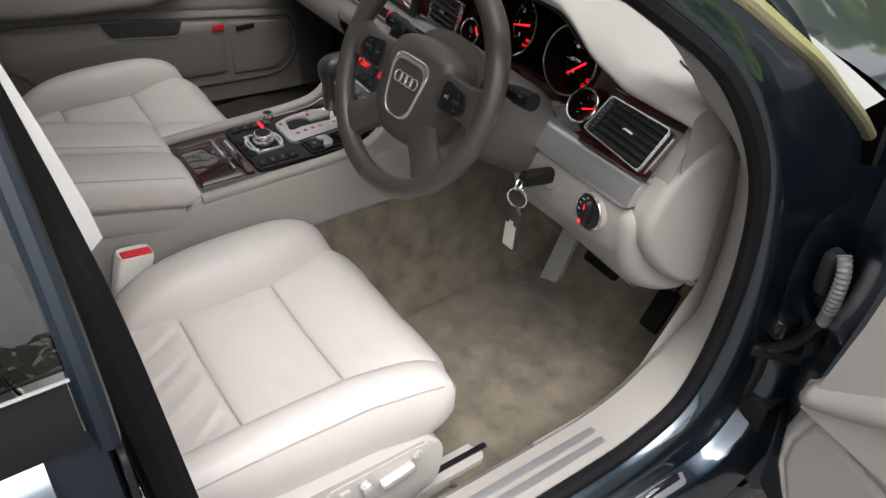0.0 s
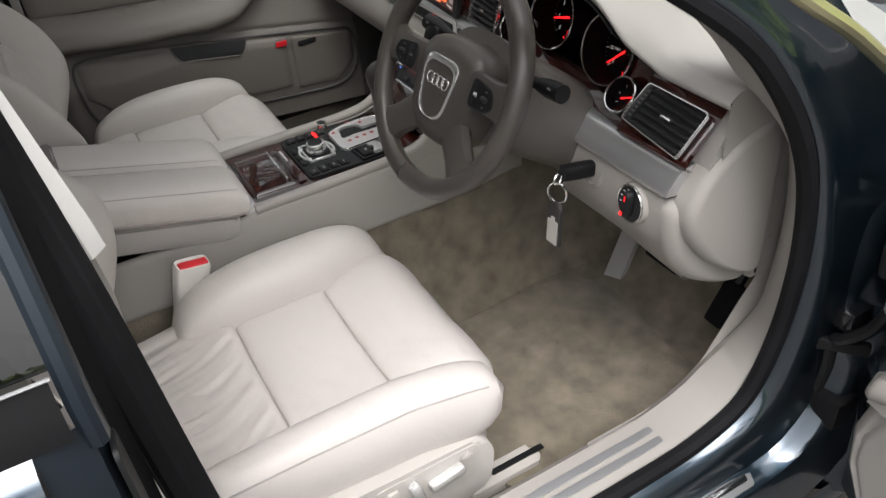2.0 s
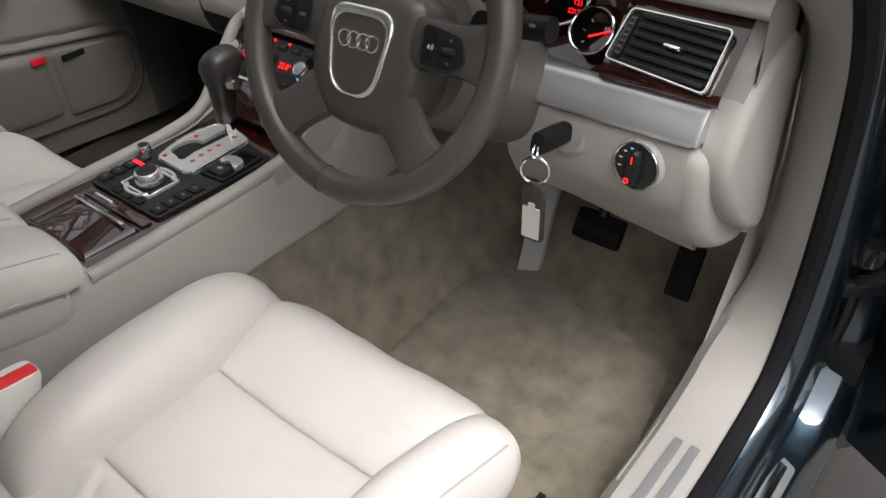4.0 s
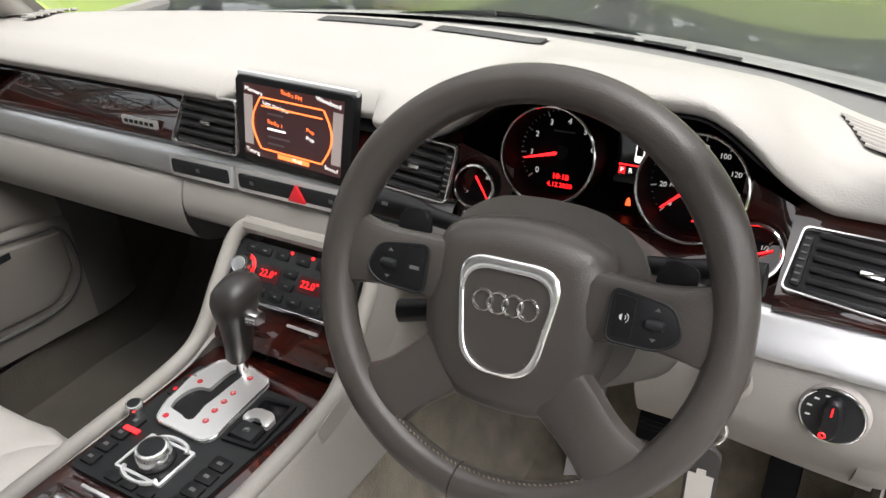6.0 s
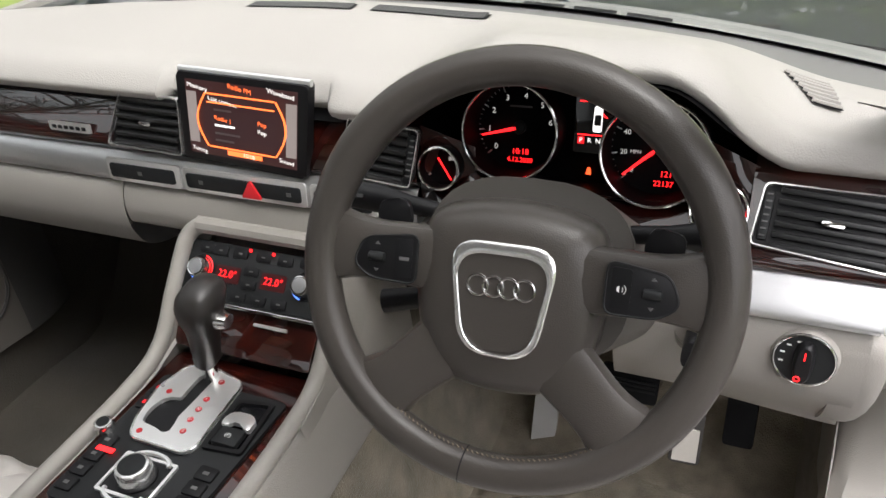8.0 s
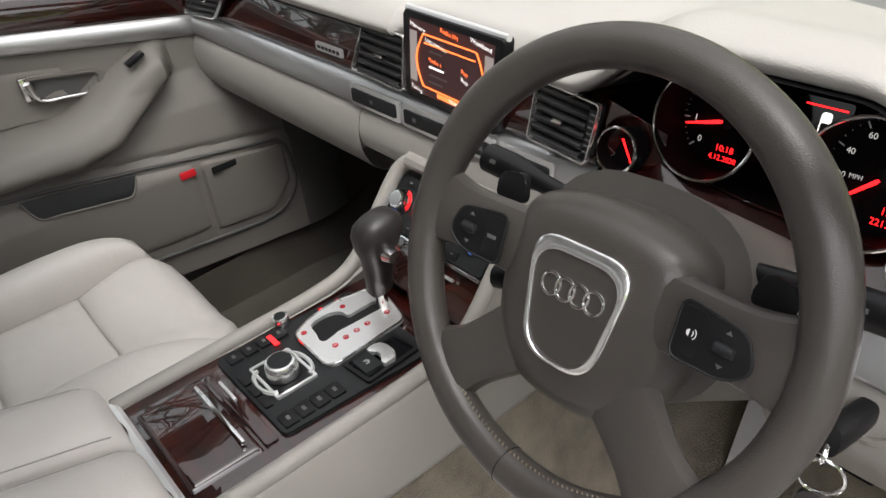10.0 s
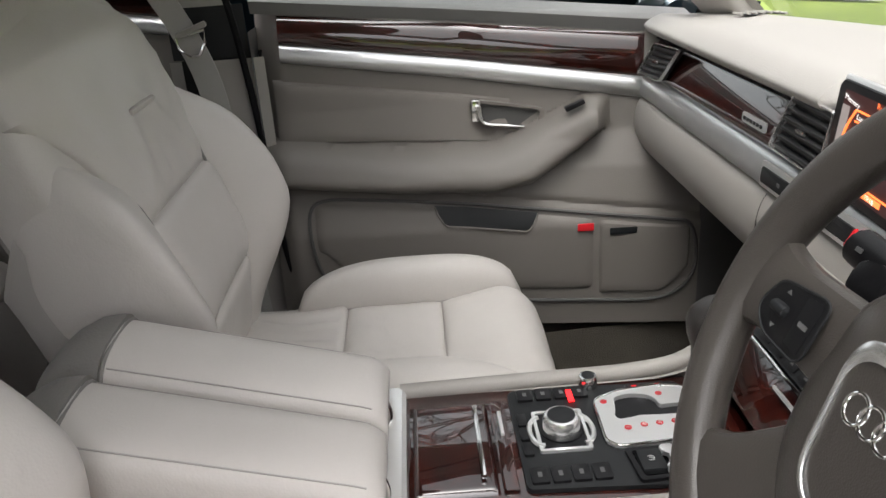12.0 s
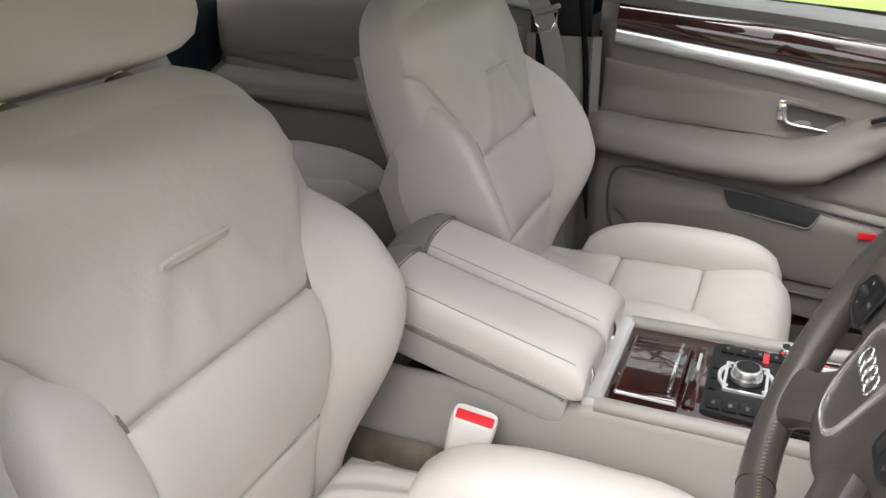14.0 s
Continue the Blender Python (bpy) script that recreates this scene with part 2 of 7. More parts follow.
def spline(points, n, closed=False):
    """n points on a smooth curve through the given ones."""
    P = [Vector(p) for p in points]
    m = len(P)
    out = []
    spans = m if closed else m - 1
    for k in range(n):
        f = k / n * spans if closed else k / (n - 1) * spans
        i = min(int(f), spans - 1)
        t = f - i
        g = (lambda j: P[j % m]) if closed else (lambda j: P[max(0, min(m - 1, j))])
        a, b, c, d = g(i - 1), g(i), g(i + 1), g(i + 2)
        out.append(0.5 * ((2 * b) + (c - a) * t + (2 * a - 5 * b + 4 * c - d) * t * t + (3 * b - a - 3 * c + d) * t ** 3))
    return out


def tube(points, r, seg=10, closed=False, bm=None, flat=1.0, up=None, caps=True):
    """A round (or flattened) bar along points; r: a number or one for each point."""
    P = [Vector(p) for p in points]
    n = len(P)
    rs = r if isinstance(r, (list, tuple)) else [r] * n
    rings = []
    ref = None
    for i in range(n):
        a, b = (P[(i - 1) % n], P[(i + 1) % n]) if closed else (P[max(0, i - 1)], P[min(n - 1, i + 1)])
        d = (b - a).normalized()
        if up is not None:
            s = d.cross(Vector(up)).normalized()
        else:
            if ref is None:
                ref = Vector((0, 0, 1)) if abs(d.z) < 0.9 else Vector((0, 1, 0))
                ref = d.cross(ref).normalized()
            s = (ref - d * ref.dot(d)).normalized()
            ref = s
        w = s.cross(d).normalized()
        rings.append([P[i] + rs[i] * (s * math.cos(q) + w * math.sin(q) * flat) for q in (2 * math.pi * k / seg for k in range(seg))])
    if closed:
        rings.append(rings[0])
        bm = bm or bmesh.new()
        g = [[bm.verts.new(p) for p in rr] for rr in rings[:-1]]
        for i in range(n):
            a, b = g[i], g[(i + 1) % n]
            for k in range(seg):
                bm.faces.new((a[k], a[(k + 1) % seg], b[(k + 1) % seg], b[k]))
        return bm
    return loft(rings, caps, bm)


def rounded(pts, r, n=4):
    """A polygon (2D) with rounded corners."""
    out = []
    m = len(pts)
    for i in range(m):
        a, b, c = (Vector(pts[(i + k) % m]) for k in (-1, 0, 1))
        u, v = (a - b), (c - b)
        k = min(r, u.length * 0.48, v.length * 0.48)
        s, e = b + u.normalized() * k, b + v.normalized() * k
        for j in range(n + 1):
            t = j / n
            out.append((1 - t) ** 2 * s + 2 * t * (1 - t) * b + t * t * e)
    return out


def prism(pts, m, depth, bevel=0.0, bm=None, seg=2):
    """A plate: the 2D outline pts in the plane of the pose m, depth thick along its +z, with rounded rims."""
    own = bmesh.new()
    lo = [own.verts.new(m @ Vector((p[0], p[1], 0))) for p in pts]
    hi = [own.verts.new(m @ Vector((p[0], p[1], depth))) for p in pts]
    n = len(pts)
    own.faces.new(lo)
    top = own.faces.new(hi)
    for k in range(n):
        own.faces.new((lo[k], lo[(k + 1) % n], hi[(k + 1) % n], hi[k]))
    if bevel:
        bmesh.ops.bevel(own, geom=list(top.edges), offset=bevel, segments=seg, affect="EDGES", profile=0.6)
    return merge(own, bm)


def merge(own, bm):
    if bm is None:
        return own
    tmp = bpy.data.meshes.new("tmp")
    own.to_mesh(tmp)
    own.free()
    bm.from_mesh(tmp)
    bpy.data.meshes.remove(tmp)
    return bm


def frame_of(pts, inner, m, depth, bevel=0.0, bm=None):
    """A flat rim between two outlines of equally many points."""
    own = bmesh.new()
    n = len(pts)
    v = [[own.verts.new(m @ Vector((p[0], p[1], z))) for p in o] for o, z in ((pts, 0), (pts, depth), (inner, depth), (inner, 0))]
    for a in range(4):
        b = (a + 1) % 4
        for k in range(n):
            own.faces.new((v[a][k], v[a][(k + 1) % n], v[b][(k + 1) % n], v[b][k]))
    return merge(own, bm)


def block(c, size, bevel=0.003, m=None, bm=None, seg=2):
    own = bmesh.new()
    bmesh.ops.create_cube(own, size=1.0)
    bmesh.ops.scale(own, vec=size, verts=own.verts)
    if bevel:
        bmesh.ops.bevel(own, geom=list(own.edges), offset=min(bevel, min(size) * 0.45), segments=seg, affect="EDGES", profile=0.6)
    bmesh.ops.transform(own, matrix=Matrix.Translation(c) @ (m or Matrix()), verts=own.verts)
    return merge(own, bm)


def disc(m, r, depth, seg=32, bevel=0.0, bm=None):
    return prism([(r * math.cos(2 * math.pi * k / seg), r * math.sin(2 * math.pi * k / seg)) for k in range(seg)], m, depth, bevel, bm)


def hoop(m, r, tr, seg=40, sides=8, bm=None, flat=1.0):
    pts = [m @ Vector((r * math.cos(2 * math.pi * k / seg), r * math.sin(2 * math.pi * k / seg), 0)) for k in range(seg)]
    return tube(pts, tr, sides, True, bm, flat, up=m.to_3x3() @ Vector((0, 0, 1)))


def super_ring(c, ax, ay, a, b, p=2.6, n=32):
    """A superellipse round c with axes ax, ay."""
    out = []
    for k in range(n):
        q = 2 * math.pi * k / n
        x, y = math.cos(q), math.sin(q)
        out.append(Vector(c) + Vector(ax) * (a * math.copysign(abs(x) ** (2 / p), x)) + Vector(ay) * (b * math.copysign(abs(y) ** (2 / p), y)))
    return out


def pad(base, normal, u0, u1, v0, v1, puff, nu=18, nv=18, sharp=4.0, sink=0.006, fn=None):
    """An upholstered panel over base(u, v): swollen by puff, falling to the seam at its rim."""
    def at(a, b):
        u, v = u0 + (u1 - u0) * a, v0 + (v1 - v0) * b
        e = (1 - abs(2 * a - 1) ** sharp) * (1 - abs(2 * b - 1) ** sharp)
        h = puff * max(0.0, e) ** 0.5 - (sink if e <= 1e-6 else 0)
        if fn:
            h += fn(u, v) * min(1, e * 3)
        return Vector(base(u, v)) + Vector(normal(u, v)) * h
    def ease(x):
        return 0.5 - 0.5 * math.cos(math.pi * x)
    return sheet(lambda a, b: at(ease(a), ease(b)), nu, nv)


def lettering(body, size, m, material, parent, name="lettering", align="CENTER", bold=0.0):
    cu = bpy.data.curves.new("text", "FONT")
    cu.body, cu.size, cu.align_x, cu.align_y = body, size, align, "CENTER"
    cu.resolution_u, cu.offset = 3, bold * size
    tmp = new("text", cu)
    me = bpy.data.meshes.new_from_object(tmp.evaluated_get(bpy.context.evaluated_depsgraph_get()))
    bpy.data.objects.remove(tmp)
    bm = bmesh.new()
    bm.from_mesh(me)
    bpy.data.meshes.remove(me)
    bmesh.ops.transform(bm, matrix=m, verts=bm.verts)
    return part(name, bm, material, parent)


def facing(at, normal, up=(0, 0, 1)):
    """A pose at a point whose +z is the normal and whose +y leans to up."""
    z = Vector(normal).normalized()
    x = Vector(up).cross(z).normalized()
    y = z.cross(x)
    m = Matrix((x, y, z)).transposed().to_4x4()
    m.translation = at
    return m


def lerp(xs, ys, x):
    return float(np.interp(x, xs, ys))


def smooth(a, b, x):
    t = max(0.0, min(1.0, (x - a) / (b - a)))
    return t * t * (3 - 2 * t)

# ---- the car's body round the driver's door opening ----
# Rim of the opening: x, y, z, from the sill forwards, up the pillar, along the roof and down the centre pillar.
RIM = spline([(0.752, -0.15, 0.400), (0.752, 0.05, 0.400), (0.752, 0.18, 0.408), (0.755, 0.268, 0.455), (0.757, 0.305, 0.56), (0.757, 0.314, 0.69),
              (0.757, 0.297, 0.81), (0.756, 0.263, 0.90), (0.747, 0.212, 0.985), (0.720, 0.168, 1.045), (0.672, 0.095, 1.105), (0.635, -0.02, 1.180),
              (0.598, -0.16, 1.265), (0.575, -0.30, 1.330), (0.570, -0.42, 1.350), (0.580, -0.50, 1.325), (0.612, -0.528, 1.25), (0.655, -0.518, 1.17), (0.700, -0.504, 1.08),
              (0.738, -0.493, 0.99), (0.757, -0.480, 0.82), (0.757, -0.465, 0.64), (0.755, -0.44, 0.50), (0.752, -0.36, 0.412), (0.752, -0.26, 0.400)], 150, True)


def rim_sweep(profile, mirror=False, wide=lambda p: 1.0, keep=None):
    """A surface along the rim; profile: (outwards in the rim's plane, sideways)."""
    n = len(RIM)
    rows = []
    for i, p in enumerate(RIM):
        d = RIM[(i + 1) % n] - RIM[i - 1]
        o = Vector((0, d.z, -d.y)).normalized()
        if o.dot(Vector((0, p.y + 0.1, p.z - 0.85))) < 0:
            o = -o
        k = wide(p)
        row = [p + o * a * k + Vector((b * (k if b > 0 else 1), 0, 0)) for a, b in (profile(p) if callable(profile) else profile)]
        rows.append([Vector((-q.x, q.y, q.z)) for q in row] if mirror else row)
    bm = bmesh.new()
    g = [[bm.verts.new(q) for q in r] for r in rows]
    for i in range(n):
        if keep and not (keep(RIM[i]) and keep(RIM[(i + 1) % n])):
            continue
        a, b = g[i], g[(i + 1) % n]
        for k in range(len(rows[0]) - 1):
            bm.faces.new((a[k], a[k + 1], b[k + 1], b[k]))
    bmesh.ops.delete(bm, geom=[v for v in bm.verts if not v.link_faces], context="VERTS")
    return bm


def jamb_width(p):
    w = 1.0 - 0.36 * smooth(0.60, 0.86, p.z) - 0.20 * smooth(0.86, 1.0, p.z)
    if p.y < -0.40:
        w = 0.45 - 0.33 * smooth(0.56, 0.70, p.z)
    return w


car = thing("saloon_car", "dark blue saloon car with open driver's doorway and black seals", "car", (0, 0, 0.1))

def jamb_profile(p):
    """A rounded sill with a ledge for the entry strip; on the pillar a flat face that ends in a rolled fold."""
    k = smooth(0.45, 0.66, p.z)
    sill = [(0.006, 0.000), (0.007, 0.009), (0.010, 0.018), (0.017, 0.027), (0.027, 0.033), (0.040, 0.036), (0.054, 0.037), (0.063, 0.040), (0.067, 0.050), (0.069, 0.066), (0.073, 0.072), (0.086, 0.077), (0.11, 0.081), (0.145, 0.085), (0.182, 0.088)]
    post = [(0.006, 0.000), (0.009, 0.010), (0.015, 0.021), (0.024, 0.029), (0.036, 0.033), (0.050, 0.034), (0.066, 0.036), (0.084, 0.041), (0.100, 0.047), (0.114, 0.054), (0.128, 0.062), (0.142, 0.070), (0.154, 0.078), (0.168, 0.085), (0.182, 0.088)]
    e = min(0.05, 1.3 * max(0.0, p.z - 0.400)) * (1 - k)
    sill = [(a + (e * min(1, (a - 0.036) / 0.025) if a > 0.036 else 0), b) for a, b in sill]
    return [(a[0] + (b[0] - a[0]) * k, a[1] + (b[1] - a[1]) * k) for a, b in zip(sill, post)]


def pillar_face(p):
    return p.y < -0.44 and p.z > 0.60


part("jamb_flank", rim_sweep(lambda p: jamb_profile(p)[7:], wide=jamb_width, keep=lambda p: p.y > 0.225 and p.z < 0.80), PAINT, car, "glossy dark hinge pocket")
part("jamb_ledge", rim_sweep(lambda p: jamb_profile(p)[7:11], wide=jamb_width, keep=lambda p: not (p.y > 0.24 and p.z < 0.785) and not pillar_face(p)), PAINT, car)
part("pillar_cover", rim_sweep(jamb_profile, wide=jamb_width, keep=lambda p: p.y < -0.435 and p.z > 0.585), BLACK, car, "black centre pillar cover")
part("jamb_flank", rim_sweep(lambda p: jamb_profile(p)[10:], wide=jamb_width, keep=lambda p: not (p.y > 0.24 and p.z < 0.785) and not pillar_face(p)), PAINT, car)
part("door_jamb", rim_sweep(lambda p: jamb_profile(p)[:8], wide=jamb_width, keep=lambda p: not pillar_face(p)), PAINT, car, "glossy dark blue painted door jamb")
part("door_seal", rim_sweep([(0.013, -0.006), (0.012, 0.006), (0.004, 0.013), (-0.007, 0.012), (-0.014, 0.004), (-0.013, -0.006), (-0.004, -0.012)]), RUBBER, car, "black rubber door seal")


def trim_turn(p):
    """1 on the front pillar, where the trim slants forwards; 0 on the sill."""
    return smooth(0.44, 0.58, p.z) * (1 - 0.75 * smooth(0.84, 0.98, p.z)) if p.y > 0 else 0.0


def trim_profile(p):
    k = trim_turn(p)
    flat = [(0.0, -0.006), (-0.008, -0.012), (-0.011, -0.024), (-0.011, -0.080), (0.004, -0.094), (0.04, -0.096)]
    slant = [(0.0, -0.006), (-0.003, -0.012), (0.004, -0.024), (0.034, -0.058), (0.052, -0.072), (0.090, -0.078)]
    return [(a[0] + (b[0] - a[0]) * k, a[1] + (b[1] - a[1]) * k) for a, b in zip(flat, slant)]


part("rim_trim", rim_sweep(trim_profile, keep=lambda p: not (p.y < -0.3 and p.z < 0.95)), PANEL, car, "light beige plastic sill and pillar trim")
part("pillar_seal", rim_sweep([(-0.013, -0.004), (-0.007, 0.010), (0.004, 0.018), (0.016, 0.017), (0.024, 0.006)], keep=lambda p: p.y < -0.455 and p.z > 0.55), RUBBER, car, "wide black pillar seal")
part("seal_far", rim_sweep(lambda p: [(a * 0.42, b * 0.5 - 0.004 - 0.030 * (1 - smooth(0.62, 0.84, p.z))) for a, b in ((0.013, -0.006), (0.012, 0.006), (0.004, 0.013), (-0.007, 0.012), (-0.014, 0.004), (-0.013, -0.006), (0.0, -0.012), (0.013, -0.006))], mirror=True, keep=lambda p: p.y < -0.1 or p.z < 0.88), RUBBER, car)
TL = spline([(0.640, 0.330, 0.915), (0.632, 0.312, 0.945), (0.611, 0.275, 0.985), (0.592, 0.215, 1.030), (0.587, 0.150, 1.070), (0.578, 0.090, 1.102), (0.54, -0.10, 1.21), (0.50, -0.28, 1.33)], 30)
TR = spline([(0.712, 0.285, 0.900), (0.712, 0.262, 0.935), (0.708, 0.225, 0.980), (0.690, 0.172, 1.032), (0.668, 0.120, 1.072), (0.648, 0.075, 1.105), (0.61, -0.05, 1.19), (0.565, -0.26, 1.32)], 30)
part("pillar_trim", sheet(lambda u, v: TL[round(v * 29)].lerp(TR[round(v * 29)], u) + Vector((-0.3, -0.6, 0.5)) * (0.020 * math.sin(math.pi * u) ** 0.8) + Vector((0.02, 0.03, -0.02)) * max(0, 1 - u / 0.12), 14, 29), SOFT, car, "light windscreen pillar trim")
part("pillar_trim", sheet(lambda u, v: (-0.735 + 0.17 * v + 0.05 * u + 0.030 * math.sin(math.pi * min(1, u * 1.2)), 0.345 - 0.46 * v + 0.085 * u, 0.915 + 0.44 * v + 0.004 * u), 12, 14), SOFT, car, "light windscreen pillar trim")
# kick panel ahead of the sill, rocker and outer skins
part("kick_panel", sheet(lambda u, v: (0.662 + 0.012 * math.sin(v * 3), 0.05 + 0.46 * u, 0.29 + (0.34 * v) * (0.35 + 0.65 * smooth(0.35, 0.8, u))), 16, 10), PANEL, car)
part("kick_panel", sheet(lambda u, v: (-0.705 + 0.03 * u, 0.30 + 0.34 * u, 0.29 + 0.42 * v), 6, 6), SHADE_CARPET, car)
part("rocker", sheet(lambda u, v: (lerp([0, 0.3, 0.6, 1], [0.838, 0.846, 0.838, 0.80], v), -0.7 + 1.19 * u, lerp([0, 0.3, 0.6, 1], [0.218, 0.19, 0.13, 0.10], v)), 6, 8), PAINT, car)
part("wing_inner", sheet(lambda u, v: (0.785 + 0.10 * u, 0.375 + 0.115 * u, 0.20 + 0.68 * v), 4, 6), PAINT, car)
part("underbody", block((0, -0.2, 0.16), (1.54, 3.4, 0.08), 0.02), BLACK, car)
part("firewall", block((0, 0.72, 0.58), (1.48, 0.03, 0.62), 0.005), BLACK, car)


def fender(s):
    def f(u, v):
        y = 0.485 + 1.9 * u
        prof = [(0.868, 0.20), (0.905, 0.35), (0.925, 0.55), (0.925, 0.70), (0.905, 0.80), (0.86, 0.865), (0.80, 0.890)]
        k = v * (len(prof) - 1)
        i = min(int(k), len(prof) - 2)
        x = prof[i][0] + (prof[i + 1][0] - prof[i][0]) * (k - i)
        z = prof[i][1] + (prof[i + 1][1] - prof[i][1]) * (k - i)
        return (s * (x - 0.10 * u * u), y, z - 0.16 * u * u)
    return sheet(f, 14, 18)


for s in (1, -1):
    part("front_wing", fender(s), PAINT, car)
part("bonnet", sheet(lambda u, v: ((u - 0.5) * 1.60 * (1 - 0.12 * v), 0.790 - 0.23 * (2 * u - 1) ** 2 * (1 - v) + 1.240 * v, 0.900 - 0.02 * (2 * u - 1) ** 4 - 0.14 * v * v + 0.012 * math.cos(math.pi * 4 * (u - 0.5))), 30, 20), PAINT, car, "wet dark blue bonnet")


def screen_base(u):
    x = (2 * u - 1) * 0.735
    return Vector((x, 0.715 - 0.227 * (2 * u - 1) ** 2, 0.905 - 0.005 * (2 * u - 1) ** 2))


def screen_top(u):
    x = (2 * u - 1) * 0.530
    return Vector((x, -0.20 - 0.09 * (2 * u - 1) ** 2, 1.405 - 0.045 * (2 * u - 1) ** 2))


ws = part("windscreen", sheet(lambda u, v: screen_base(u).lerp(screen_top(u), v) + Vector((0, 0.02, 0.035)) * math.sin(math.pi * v), 24, 16), WINDSCREEN, car, "green-tinted windscreen")
ws.visible_shadow = True
part("screen_border", sheet(lambda u, v: screen_base(u).lerp(screen_top(u), -0.012 + 0.046 * v) + Vector((0, -0.004, 0.002)), 30, 3), BLACK, car)
part("chrome_strip", tube(spline([(0.812, 0.392, 0.928), (0.812, 0.352, 0.962), (0.808, 0.290, 1.010), (0.806, 0.225, 1.058), (0.800, 0.170, 1.094), (0.775, 0.08, 1.155), (0.72, -0.06, 1.24), (0.66, -0.22, 1.325), (0.62, -0.36, 1.375)], 40), 0.0095, 10, flat=0.9), OLIVE, car, "bright strip along the windscreen pillar")
# windscreen reflections are put into the scuttle's pale greenish-grey colour
part("cowl", sheet(lambda u, v: screen_base(u) + Vector((0, 0.005 + 0.085 * v, -0.014 + 0.008 * v)), 30, 4), surface("scuttle_lightened", (0.26, 0.265, 0.245), 0.5), car, "grey scuttle panel lightened for windscreen reflections")
for k in range(3):
    part("scuttle_slot", sheet(lambda u, v: screen_base(0.5 + (0.155 + 0.084 * k + 0.068 * u) / 1.47) + Vector((0, 0.040 + 0.016 * v, -0.0065 + 0.0015 * v)), 6, 1), BLACK, car, "black air slot")
# outer skin of the screen pillars, roof and headlining
for s in (1, -1):
    part("pillar_skin", rim_sweep([(0.04, 0.010), (0.062, 0.022), (0.080, 0.018), (0.088, -0.005), (0.085, -0.03)], mirror=s < 0, keep=lambda p: p.z > 1.0 and p.y > -0.45), PAINT, car)
part("roof", sheet(lambda u, v: ((u - 0.5) * (1.18 - 0.02 * v), -0.20 - 0.11 * (2 * u - 1) ** 2 - 1.55 * v, 1.415 + 0.045 * math.sin(math.pi * min(1, v * 0.9 + 0.1)) - 0.065 * (2 * u - 1) ** 2), 20, 16), PAINT, car)
part("headlining", sheet(lambda u, v: ((u - 0.5) * (1.18 - 0.02 * v), -0.20 - 0.11 * (2 * u - 1) ** 2 - 1.55 * v, 1.395 + 0.035 * math.sin(math.pi * min(1, v * 0.9 + 0.1)) - 0.065 * (2 * u - 1) ** 2), 20, 16), FABRIC, car, "pale cloth roof lining")
# unseen trim added to cut window light and darken the console wood's reflections
part("roof_edge_blocker", loft([[(-0.735 + 0.01 * k, y, 1.222 - 0.02 * k), (-0.700 + 0.01 * k, y, 1.214 - 0.02 * k), (-0.640, y, 1.275), (-0.56, y, 1.352), (-0.66, y, 1.385)] for y, k in ((-0.03, 0.0), (-0.2, -0.2), (-0.7, -0.4), (-1.2, -0.2), (-1.55, 0.2))]), FABRIC, car, "unseen pale roof edge added to block high window light")
# rear end: parcel shelf, back panel, rear window pillars
part("parcel_shelf", block((0, -1.98, 1.00), (1.42, 0.40, 0.04), 0.01), FABRIC, car)
rw = part("rear_window", sheet(lambda u, v: ((u - 0.5) * (1.30 - 0.24 * v), -2.12 + 0.42 * v, 1.01 + 0.36 * v), 8, 4), PRIVACY, car, "tinted rear window")
rw.visible_shadow = True
part("boot_lid", sheet(lambda u, v: ((u - 0.5) * 1.62, -2.12 - 0.60 * v, 1.00 - 0.05 * v * v), 8, 4), PAINT, car)
part("rear_bulkhead", block((0, -1.90, 0.66), (1.5, 0.06, 0.66), 0.02), BLACK, car)
for s in (1, -1):
    part("rear_pillar", sheet(lambda u, v: (s * (0.80 - 0.2 * v), -1.52 - 0.55 * u * (1 - 0.5 * v), 0.98 + 0.38 * v), 6, 6), FABRIC, car)
    part("rear_wing", sheet(lambda u, v: (s * lerp([0, 0.5, 1], [0.88, 0.92, 0.86], v), -1.55 - 1.0 * u, 0.2 + 0.78 * v), 6, 8), PAINT, car)
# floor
part("floor_pan", block((0, -0.70, 0.235), (1.36, 2.3, 0.05), 0.01), SHADE_CARPET, car)


def well(s):
    """Carpet of a front footwell: flat, then rising to the pedals, with the tunnel's side."""
    def f(u, v):
        x = lerp([0, 0.12, 0.22, 0.9, 1.0], [0.105, 0.15, 0.205, 0.655, 0.672], u)
        y = -0.72 + 1.45 * v
        z = 0.292 + 0.016 * (noise.noise(Vector((x * 5, y * 5, 1))))
        z += 0.42 * smooth(0.40, 0.80, y) + 0.28 * (1 - smooth(0.0, 0.24, u)) + 0.09 * smooth(0.90, 1.0, u)
        return (s * x, y, min(z, 0.74))
    return sheet(f, 40, 60)


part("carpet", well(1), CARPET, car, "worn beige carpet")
part("carpet", well(-1), SHADE_CARPET, car, "beige carpet")
# heel mat of the driver and its fastener
mat_bm = prism(rounded([(0.235, -0.06), (0.625, -0.06), (0.635, 0.16), (0.600, 0.36), (0.28, 0.395), (0.225, 0.30)], 0.05), pose(0, 0, 0.302), 0.009, 0.003)
floor_mat = plain("floor_mat", mat_bm, CARPET, "beige carpet mat in the driver's footwell", "floor mat")
part("mat_fastener", disc(pose(0.577, 0.006, 0.312), 0.016, 0.004, 20, 0.001), VALANCE, floor_mat, "pale round plastic fastener")
